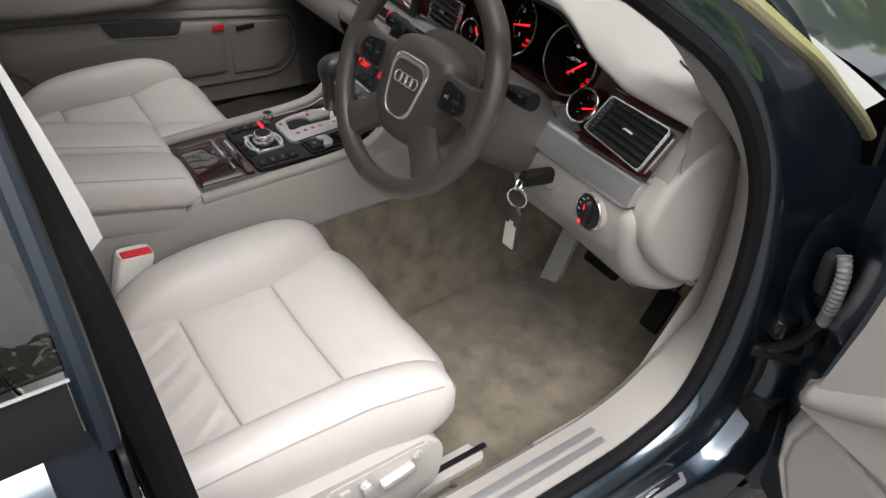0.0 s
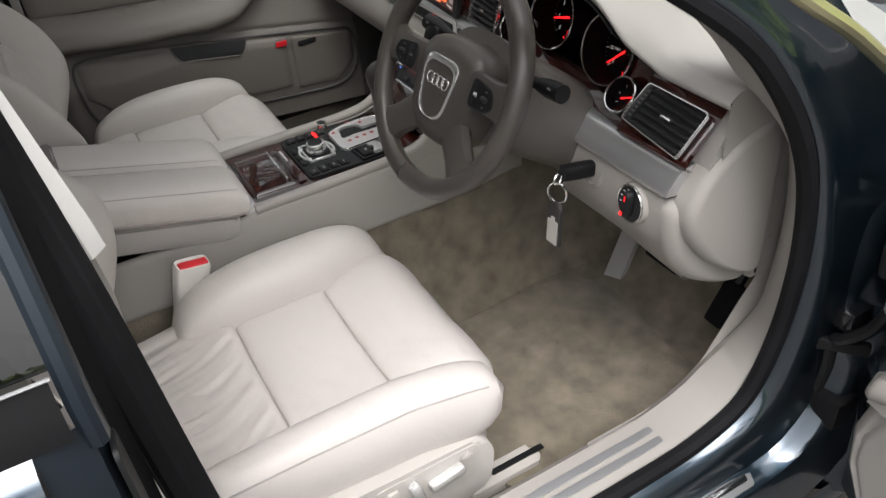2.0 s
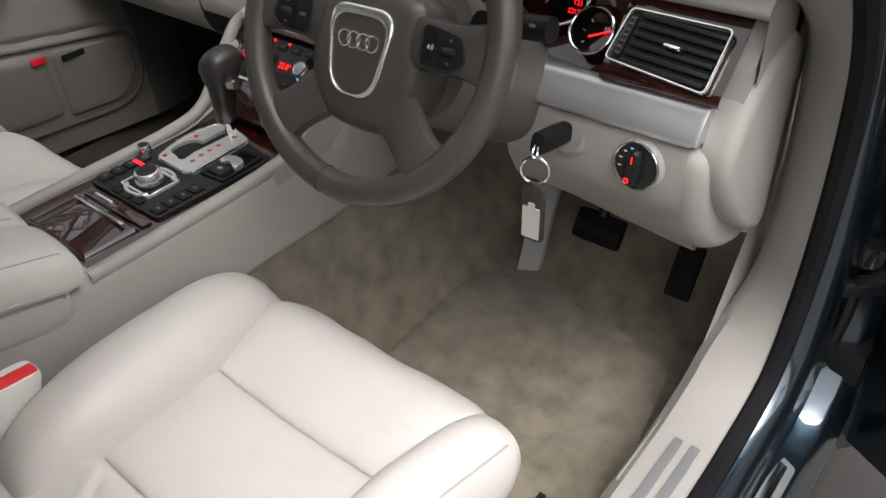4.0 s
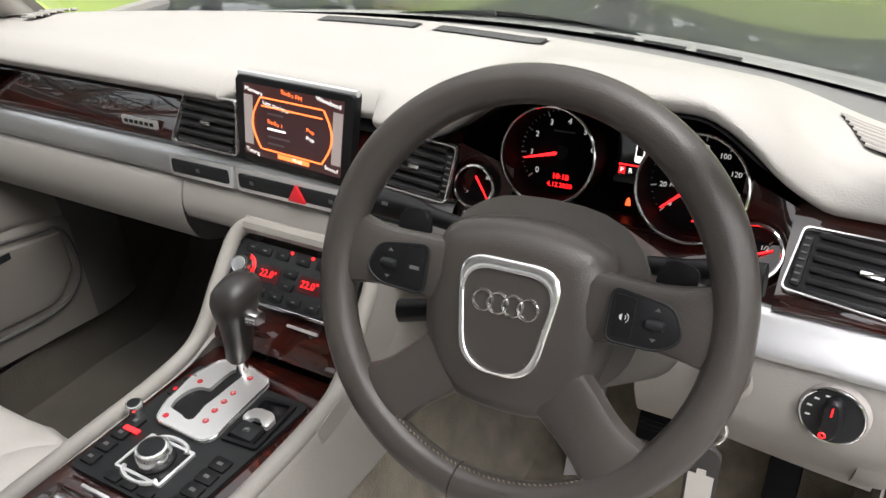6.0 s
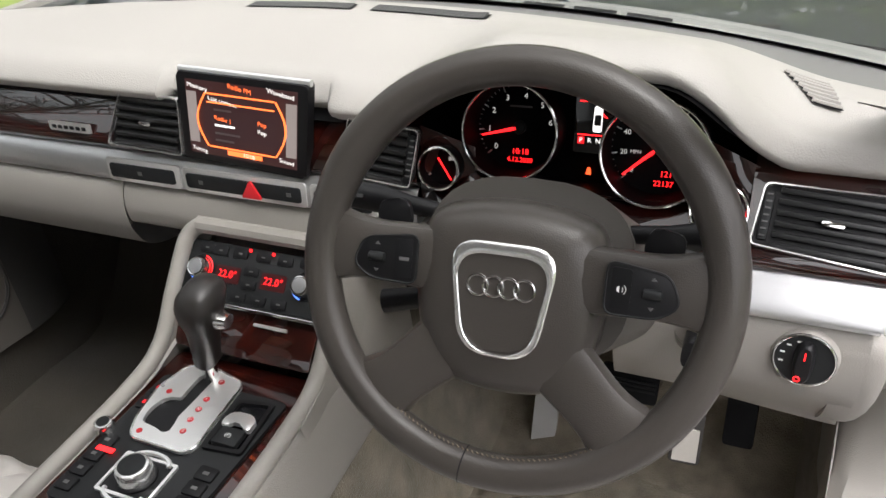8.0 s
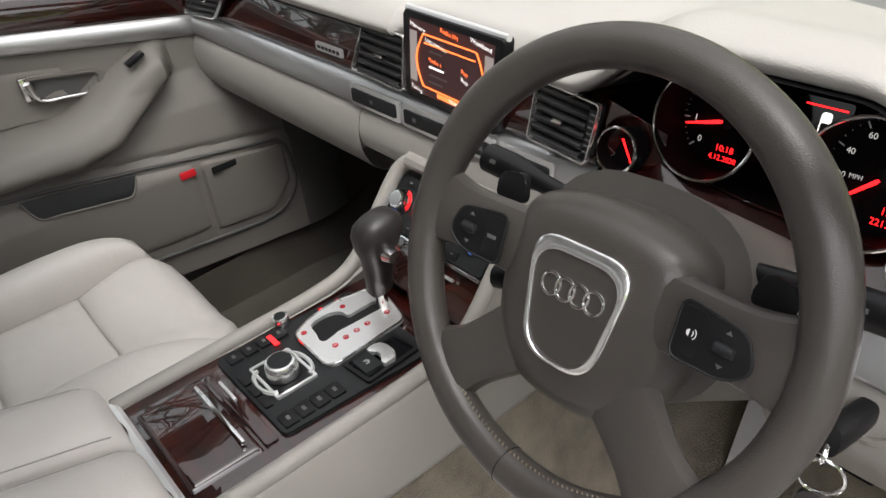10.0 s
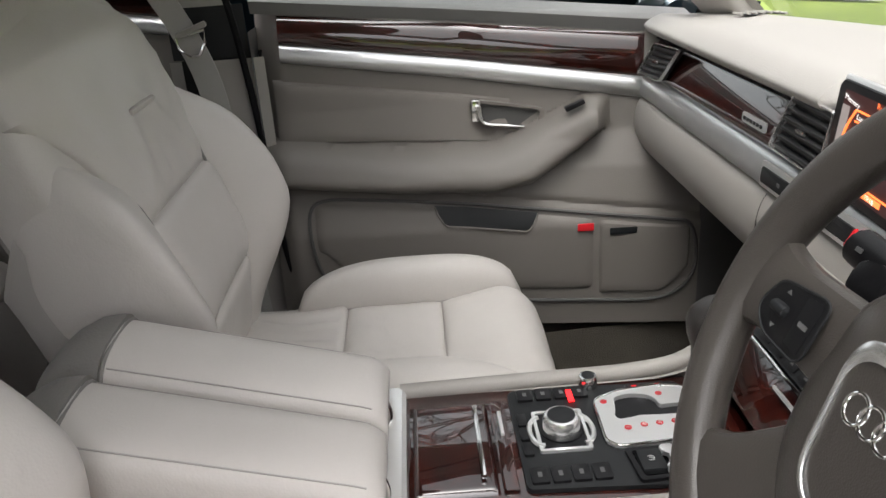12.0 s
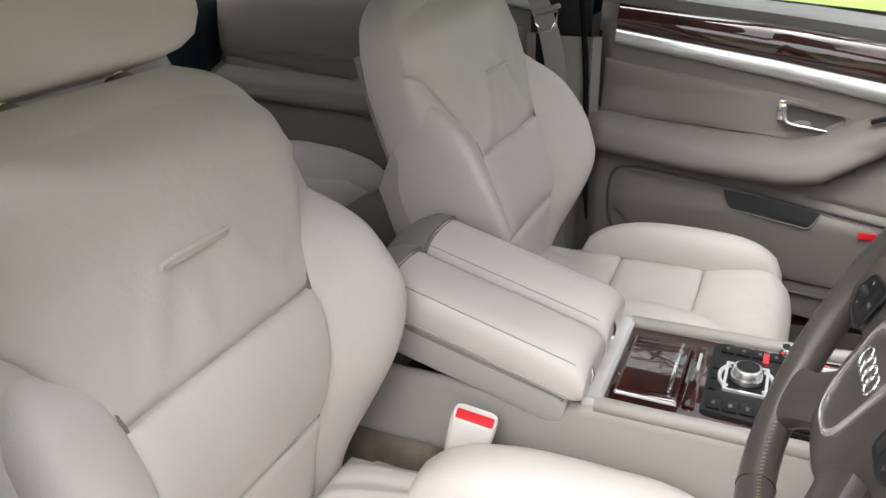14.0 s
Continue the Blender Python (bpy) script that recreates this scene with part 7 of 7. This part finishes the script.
            part("seat_switch", block((xo + s * 0.009, dy - 0.217, 0.431), (0.016, 0.017, 0.046), 0.007, pose(0, 0, 0, 14, 0, 0)), SATIN, fl, "satin seat switch")
            part("seat_switch", block((xo + s * 0.004, dy - 0.252, 0.440), (0.007, 0.018, 0.022), 0.003), VALANCE, fl)
            part("seat_switch", block((xo + s * 0.004, dy - 0.130, 0.448), (0.007, 0.014, 0.014), 0.003, pose(0, 0, 0, 45, 0, 0)), VALANCE, fl)
    for s in (1, -1):
        rl = part("seat_rail", block((cx + s * 0.19, dy - 0.24, 0.308), (0.040, 0.50, 0.028), 0.004), VALANCE, st, "pale seat rail with a dark slot")
        part("rail_groove", block((cx + s * 0.19, dy - 0.02, 0.3235), (0.010, 0.10, 0.004), 0.001), BLACK, rl)
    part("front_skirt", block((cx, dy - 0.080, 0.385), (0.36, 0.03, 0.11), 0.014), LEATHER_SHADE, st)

    def bp(x, s, n):
        s += tall * smooth(0.20, 0.50, s)
        return B0 + Vector((cx + x, dy, 0)) + BS * s + BN * (n - (0.075 * (1 - smooth(-0.06, 0.16, s)) if cx < 0 else 0.115 * (1 - smooth(-0.04, 0.22, s))))

    def bw(s):
        return lerp([-0.05, 0.05, 0.2, 0.33, 0.39, 0.44, 0.475, 0.505, 0.522], [0.19, 0.215, 0.236, 0.242, 0.240, 0.228, 0.208, 0.175, 0.132], s)

    def shell(s):
        d = lerp([-0.05, 0.1, 0.4, 0.49, 0.522], [0.060, 0.066, 0.058, 0.048, 0.026], s)
        return super_ring(bp(0, s, -0.064), (1, 0, 0), BN, bw(s), d, 4.6, 52)
    part("back_shell", loft([shell(s) for s in (-0.06, -0.03, 0.03, 0.1, 0.17, 0.24, 0.31, 0.35, 0.39, 0.42, 0.44, 0.46, 0.478, 0.495, 0.507, 0.516, 0.522)]), LEATHER, st, "light leather backrest")
    XI = lambda s: lerp([-0.03, 0.1, 0.25, 0.30, 0.34, 0.38, 0.41], [0.122, 0.130, 0.138, 0.148, 0.168, 0.200, 0.240], s)

    def bbase(u, v):
        return bp(u * (XI(v) + 0.004), v, -0.006 + 0.008 * abs(u) ** 3)

    def bnorm(u, v):
        return BN

    def crinkle(u, v):
        k = smooth(0.25, 0.28, v) * (1 - smooth(0.36, 0.40, v))
        fold = math.exp(-((abs(u) - 0.75 * (1 - (v - 0.25) / 0.14)) / 0.10) ** 2)
        return (1 - abs(u) ** 4) * (k * ((0.0035 if cx > 0 else 0.0046) * fold + 0.0045 * noise.noise(Vector((u * 5 + v * 14, v * 9 - u * 2, cx)))) + 0.002 * noise.noise(Vector((u * 3, v * 14, cx + 5))))
    part("lower_back_panel", pad(bbase, bnorm, -1, 1, -0.02, 0.092, 0.018, 26, 18, 7, fn=lambda u, v: 0.0015 * noise.noise(Vector((u * 3, v * 30, cx)))), LEATHER, st)
    part("middle_back_panel", pad(bbase, bnorm, -1, 1, 0.092, 0.250, 0.018, 26, 24, 8, fn=lambda u, v: 0.0015 * noise.noise(Vector((u * 3, v * 30, cx)))), LEATHER, st)

    def ubase(u, v):
        w = min(XI(v) + 0.016, bw(v) * 0.995)
        return bp(u * w, v, -0.006 - 0.036 * smooth(0.43, 0.518, v) - 0.026 * smooth(0.33, 0.42, v) * abs(u) ** 4)
    part("upper_back_panel", pad(ubase, bnorm, -1, 1, 0.250, 0.516, 0.016, 44, 60, 9, fn=crinkle), LEATHER, st, "creased leather shoulder panel")
    part("back_badge", block(bp(0.0, 0.356, 0.0145), (0.092, 0.007, 0.009), 0.003, pose(0, 0, 0, -19, 0, 0)), LEATHER, st, "small embossed leather tab")
    for s in (1, -1):
        rings = []
        n = 34
        for k in range(n + 1):
            f = k / n
            q = -0.03 + 0.435 * f
            late = s == outer and cx > 0
            e = smooth(0.20 if late else -0.05, 0.56 if late else 0.42, f) ** 0.8 * (1 - smooth(0.50, 1.0, f)) ** 0.8
            e = max(e, 0.03)
            xo = bw(q) + 0.016 * e - 0.004 * (1 - e) - (0.024 if late else 0.0)
            xi = min(XI(q), xo - 0.018)
            bk = 1 - 0.5 * smooth(0.6, 0.95, f)
            w = xo - xi
            g = ((0.014, 0.032, 0.044, 0.036) if cx < 0 else (0.030, 0.060, 0.056, 0.032)) if s != outer else (0.040, 0.072, 0.060, 0.030) if cx < 0 else (0.012, 0.016, 0.008, -0.006)
            o = [(xi - 0.002, -0.030), (xi, 0.002), (xi + 0.22 * w, 0.004 + g[0] * e), (xi + 0.58 * w, 0.006 + g[1] * e), (max(xi + 0.80 * w, xo - 0.016), 0.004 + g[2] * e), (xo - 0.003, -0.008 + g[3] * e), (xo + 0.001 * bk, -0.060 * bk), (xo - 0.004, -0.105 * bk), (xo - 0.02, -0.118 * bk), (xi + 0.1 * w, -0.08 * bk)]
            sink = 0.050 * smooth(0.70, 1.0, f)
            rings.append([bp(s * (p.x - 0.4 * sink), q, p.y - sink) for p in spline([(a, b, 0) for a, b in o], 40, True)])
        bb = part("back_bolster", loft(rings), LEATHER, st, "swollen leather side bolster")
        part("piping", tube([bp(s * (XI(q) - 0.001), q, 0.003) for q in (-0.02 + 0.36 * k / 26 for k in range(27))], 0.0022, 6), ARM_END, bb)
    part("back_board", loft([super_ring(bp(0, s, -0.122), (1, 0, 0), BN, bw(s) * 0.86, 0.014, 4, 28) for s in (0.02, 0.04, 0.2, 0.35, 0.42, 0.44)]), PANEL, st)
    for s in (1, -1):
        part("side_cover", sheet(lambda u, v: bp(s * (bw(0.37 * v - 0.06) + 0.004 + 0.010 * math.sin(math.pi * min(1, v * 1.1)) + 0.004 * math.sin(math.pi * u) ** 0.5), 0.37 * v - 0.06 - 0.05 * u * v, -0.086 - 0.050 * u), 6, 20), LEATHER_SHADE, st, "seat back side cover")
    part("headrest", loft([super_ring(bp(0, head + 0.175 * f, -0.045 + 0.015 * math.sin(math.pi * f)), (1, 0, 0), BN, 0.160 * e, 0.060 * (0.35 + 0.65 * e), 3.2, 40) for f, e in ((0, 0.62), (0.02, 0.78), (0.07, 0.91), (0.18, 0.98), (0.4, 1.0), (0.65, 0.97), (0.82, 0.88), (0.93, 0.72), (0.985, 0.5), (1.0, 0.3))]), LEATHER, st, "padded leather headrest")
    for s in (1, -1):
        po = part("headrest_post", tube([bp(s * 0.066, 0.49, -0.062), bp(s * 0.066, 0.60, -0.050)], 0.0062, 12), CHROME, st, "chrome headrest post")
        part("post_sleeve", tube([bp(s * 0.066, 0.500, -0.060), bp(s * 0.066, 0.523, -0.058), bp(s * 0.066, 0.528, -0.058)], [0.020, 0.018, 0.011], 16, flat=0.8), PANEL, po)
    return st


front_seat(0.386, 1, "light cream leather driver's seat with pronounced bolsters")
front_seat(-0.382, -1, "light cream leather passenger seat with creased shoulder panel", 0.014, 0.545, 0.030)

# seat belt buckles
for x, y, z, m in ((0.160, -0.378, 0.586, -14), ):
    bk = thing("belt_buckle", "pale belt buckle with a red release button beside the driver's seat", "belt buckle", (x, y, z - 0.06))
    bm_ = pose(x, y, z, m, 10, 8)
    part("body", loft([super_ring(bm_ @ Vector((0, 0, q)), bm_.to_3x3() @ Vector((1, 0, 0)), bm_.to_3x3() @ Vector((0, 1, 0)), 0.013 + w, 0.026 + w, 4.5, 28) for q, w in ((-0.075, -0.005), (-0.06, -0.001), (-0.02, 0.001), (0.034, 0.003), (0.042, 0.001))]), surface("pale_plastic", (0.70, 0.68, 0.64), 0.45), bk)
    part("release_button", block(bm_ @ Vector((0.004, 0, 0.042)), (0.014, 0.048, 0.007), 0.002, bm_.to_3x3().to_4x4()), REDPLASTIC, bk, "red release button")
    part("stalk", tube([bm_ @ Vector((0, 0, -0.07)), bm_ @ Vector((0, 0.01, -0.15))], 0.010, 10), BLACK, bk)

# passenger's belt on the pillar
belt = thing("seat_belt", "grey seat belt hanging at the passenger's centre pillar", "seat belt", (-0.72, -0.57, 0.9))
bp_ = spline([(-0.700, -0.655, 1.20), (-0.705, -0.615, 1.08), (-0.710, -0.572, 0.985), (-0.715, -0.545, 0.90), (-0.720, -0.535, 0.80), (-0.72, -0.53, 0.60), (-0.72, -0.52, 0.42)], 26)
part("webbing", loft([[p + Vector((0.004, -0.022, 0)), p + Vector((0.006, 0.022, 0.004)), p + Vector((0.003, 0.022, 0.004)), p + Vector((0.001, -0.022, 0))] for p in bp_]), surface("belt_webbing", (0.36, 0.35, 0.33), 0.8, grain=900, bump=0.4), belt)
part("tongue", tube([(-0.697, -0.557 + a, 0.960 + b) for a, b in ((-0.024, 0.014), (0.024, 0.024), (0.022, 0.004), (0.010, -0.016), (-0.006, -0.018), (-0.022, -0.004))], 0.0026, 8, True), CHROME, belt, "chrome belt tongue")
part("tongue_grip", block((-0.698, -0.555, 0.985), (0.010, 0.056, 0.010), 0.004, pose(0, 0, 0, 20, 0, 0)), PANEL, belt)

# driver's own belt by the centre pillar
dbelt = thing("seat_belt", "grey seat belt at the driver's centre pillar", "seat belt", (0.66, -0.60, 0.9))
dp_ = spline([(0.655, -0.66, 1.18), (0.668, -0.60, 0.95), (0.674, -0.57, 0.80), (0.672, -0.55, 0.62), (0.67, -0.53, 0.45)], 20)
part("webbing", loft([[p + Vector((-0.004, -0.022, 0)), p + Vector((-0.006, 0.022, 0.004)), p + Vector((-0.003, 0.022, 0.004)), p + Vector((-0.001, -0.022, 0))] for p in dp_]), surface("belt_webbing_pale", (0.42, 0.40, 0.37), 0.8, grain=900, bump=0.4), dbelt)
part("tongue", block((0.655, -0.585, 0.880), (0.012, 0.052, 0.040), 0.004, pose(0, 0, 0, 20, 0, 0)), CHROME, dbelt)

# ---- rear bench ----
rear = thing("rear_seat", "light leather rear seats behind the front seats", "car seat", (0, -1.3, 0.30))
for cx in (-0.40, 0.40):
    def rb(u, v):
        return Vector((cx + u, v, 0.600 + 0.02 * smooth(-1.3, -0.95, v)))
    part("cushion", loft([super_ring((cx, y, z), (1, 0, 0), (0, 0, 1), 0.25, b, 4, 28) for y, z, b in ((-1.55, 0.47, 0.12), (-1.2, 0.49, 0.125), (-0.96, 0.495, 0.125), (-0.915, 0.49, 0.105), (-0.90, 0.48, 0.07))]), LEATHER, rear)
    part("cushion_bolster", loft([super_ring((cx + math.copysign(0.20, cx), -1.42 + 0.52 * f, 0.595), (1, 0, 0), (0, 0, 1), 0.075 * (0.4 + 0.6 * e), 0.075 * e, 2.5, 24) for f, e in ((0, 0.05), (0.05, 0.4), (0.15, 0.7), (0.35, 0.95), (0.55, 1.0), (0.75, 0.9), (0.9, 0.65), (0.97, 0.35), (1.0, 0.05))]), LEATHER, rear)
    part("backrest", loft([super_ring((cx, -1.50 - 0.22 * f, 0.60 + 0.42 * f), (1, 0, 0), (0, 1, 0.4), 0.30 * e, 0.07, 4, 28) for f, e in ((0, 0.97), (0.1, 1), (0.8, 0.98), (0.95, 0.92), (1, 0.8))]), LEATHER, rear)
    part("headrest", loft([super_ring((cx, -1.73 - 0.03 * f, 1.05 + 0.13 * f), (1, 0, 0), (0, 1, 0.2), 0.13 * e, 0.05, 3, 28) for f, e in ((0, 0.7), (0.1, 0.9), (0.5, 1), (0.9, 0.9), (1, 0.7))]), LEATHER, rear)
part("tunnel", block((0, -0.95, 0.40), (0.26, 0.85, 0.36), 0.04), SHADE_CARPET, rear, "carpeted tunnel")

# ---- outside: wet tarmac, lawn, path, bare trees ----
GRASS = surface("grass", (0.175, 0.230, 0.044), 0.9, var=0.4, scale=0.5, grain=30, bump=0.8, tint=(0.120, 0.170, 0.032))
TARMAC = surface("wet_tarmac", (0.055, 0.050, 0.046), 0.5, var=0.4, scale=3, grain=90, bump=0.8)
PATHM = surface("pale_path", (0.40, 0.385, 0.36), 0.75, var=0.15, scale=0.8, grain=40, bump=0.3)
BARK = surface("bark", (0.034, 0.029, 0.020), 0.95, var=0.5, scale=4, grain=25, bump=1.0, tint=(0.018, 0.018, 0.010))
HEDGE = surface("winter_hedge", (0.30, 0.25, 0.14), 0.95, var=0.5, scale=0.5, grain=12, bump=1.0, tint=(0.13, 0.12, 0.05))


gb = bmesh.new()
gb.faces.new([gb.verts.new(p) for p in ((-400, -400, -0.02), (400, -400, -0.02), (400, 400, -0.02), (-400, 400, -0.02))])
plain("ground", gb, GRASS, "mown green lawn in winter reaching into the distance", "lawn", kind="structure")
plain("road", sheet(lambda u, v: (-2.2 + 11.0 * u + 0.5 * math.sin(v * 5) * (u - 0.5), -14 + 22 * v, 0.0), 8, 24), TARMAC, "wet dark tarmac drive under the car", "drive", kind="structure")
path = plain("pavement", sheet(lambda u, v: (-16.9 + 2.7 * u + 1.20 * (-46 + 51 * v) + 0.3 * math.sin(v * 9), -46 + 51 * v, 0.005), 4, 60), PATHM, "pale path across the lawn", "path", kind="structure")
plain("road_ahead", sheet(lambda u, v: (-60 + 120 * v, 8.5 + 4.0 * u + 0.02 * (-60 + 120 * v), 0.004), 4, 60), surface("sandy_road", (0.33, 0.29, 0.22), 0.8, var=0.2, scale=0.6, grain=30), "sandy lane ahead of the car", "road", kind="structure")


def bank_z(y):
    return 5.5 * smooth(10.0, 30.0, y) * 1.3


# unseen bank and path, added to colour the bonnet's reflection
plain("ground_bank", sheet(lambda u, v: (-14 + 60 * u, 12.7 + 14.0 * v, bank_z(12.7 + 14.0 * v) - bank_z(12.7) * (1 - v) + 0.002 - 0.1 * (1 - v)), 24, 14), GRASS, "unseen green lawn bank set ahead for the bonnet to reflect", "bank", kind="structure")
plain("path_on_bank", sheet(lambda u, v: (-1.5 + 9.0 * v + 2.6 * u, 13.2 + 12.5 * v, bank_z(13.2 + 12.5 * v) - bank_z(12.7) * (1 - (0.5 + 12.5 * v) / 14.0) + 0.04), 3, 20), bpy.data.materials["sandy_road"], "unseen sandy path set ahead for the bonnet to reflect", "path", kind="structure")


def bare_tree(x, y, r, h, seed, label):
    rnd = random.Random(seed)
    t = thing("tree", label, "tree", (x, y, 0), group="bare trees")
    lean = Vector((rnd.uniform(-0.03, 0.03), rnd.uniform(-0.03, 0.03), 1)).normalized()
    trunk = [Vector((x, y, -0.05)) + lean * (h * 0.45 * k / 8) + Vector((rnd.uniform(-1, 1), rnd.uniform(-1, 1), 0)) * 0.02 for k in range(9)]
    part("trunk", tube(trunk, [r * (1.5 if k == 0 else 1.15 if k == 1 else 1 - 0.04 * k) for k in range(9)], 14), BARK, t, "dark mossy trunk")
    crown = bmesh.new()

    def branch(p, d, length, rad, depth):
        n = 4
        pts, q, dd = [p], p, d
        for k in range(n):
            dd = (dd + Vector((rnd.uniform(-1, 1), rnd.uniform(-1, 1), rnd.uniform(-0.4, 0.8))) * 0.22).normalized()
            q = q + dd * length / n
            pts.append(q)
        tube(pts, [rad * (1 - 0.55 * k / n) for k in range(n + 1)], 5 if depth > 1 else 3, bm=crown, caps=False)
        if depth <= 0:
            return
        for k in range(4 if depth > 1 else 5):
            f = rnd.uniform(0.3, 1.0)
            i = min(n - 1, int(f * n))
            s = pts[i].lerp(pts[i + 1], f * n - i)
            nd = (dd * 0.7 + Vector((rnd.uniform(-1, 1), rnd.uniform(-1, 1), rnd.uniform(-0.2, 0.8)))).normalized()
            branch(s, nd, length * rnd.uniform(0.5, 0.72), rad * 0.5, depth - 1)
    for k in range(6):
        a = 2 * math.pi * k / 6 + rnd.uniform(-0.4, 0.4)
        i = rnd.randint(4, 8)
        branch(trunk[i], Vector((math.cos(a) * 0.8, math.sin(a) * 0.8, 0.9)).normalized(), h * rnd.uniform(0.28, 0.40), r * 0.5, 3)
    part("crown", crown, BARK, t, "bare twigged crown")
    return t


for i, (x, y, r, h) in enumerate(((-11.2, -0.2, 0.20, 11), (-8.4, 1.32, 0.145, 9), (-26, -15.5, 0.42, 15), (-30, -20.5, 0.40, 15), (-19, 7, 0.3, 13), (-9, 9, 0.25, 12), (-3.5, 14, 0.28, 13), (4, 16, 0.3, 13), (-13, -8.5, 0.24, 12), (12, 8, 0.3, 13), (14, -6, 0.3, 13))):
    bare_tree(x, y, r, h, 11 + i, "bare tree with a dark mossy trunk on the lawn")


def hedge_row(x0, y0, x1, y1, h, seed, n, big=1.0):
    rnd = random.Random(seed)
    bm = bmesh.new()
    a, b = Vector((x0, y0, 0)), Vector((x1, y1, 0))
    for k in range(n):
        p = a.lerp(b, rnd.random()) + Vector((rnd.uniform(-0.8, 0.8), rnd.uniform(-0.8, 0.8), rnd.random() ** 0.7 * h))
        d = Vector((rnd.uniform(-1, 1), rnd.uniform(-1, 1), rnd.uniform(-0.3, 1))).normalized()
        e = d.cross(Vector((rnd.uniform(-1, 1), rnd.uniform(-1, 1), rnd.uniform(-1, 1)))).normalized()
        s = rnd.uniform(0.14, 0.30) * big
        bm.faces.new([bm.verts.new(p + d * s), bm.verts.new(p + e * s * 0.5), bm.verts.new(p - d * s), bm.verts.new(p - e * s * 0.5)])
    return bm


plain("hedge", hedge_row(-74, -40, -8.4, 13.6, 2.6, 3, 46000, 0.45), HEDGE, "brown and green winter hedge beyond the path", "hedge", kind="stuff")
# hedge made this tall to put green into the bonnet's reflection
plain("hedge", hedge_row(-45, 22, 45, 26, 8.5, 4, 16000, 2.0), surface("evergreen_hedge", (0.17, 0.22, 0.06), 0.9, var=0.4, scale=1.0, grain=12, bump=0.8, tint=(0.11, 0.14, 0.045)), "tall green hedge raised for the bonnet's reflection", "hedge", kind="stuff")
# unseen hedge added on the driver's side to hold back low sky light
plain("hedge", hedge_row(14.5, -40, 15.5, 40, 3.0, 5, 9000, 1.3), bpy.data.materials["evergreen_hedge"], "unseen evergreen hedge added to dim low light at the doorway", "hedge", kind="stuff")
for k in range(6):
    plain("post", block((-40.8 + 5.2 * k, -16.0 + 3.6 * k, 0.4), (0.16, 0.16, 0.8), 0.02), PATHM, "short pale post on the lawn beyond the path", "post", group="path posts")
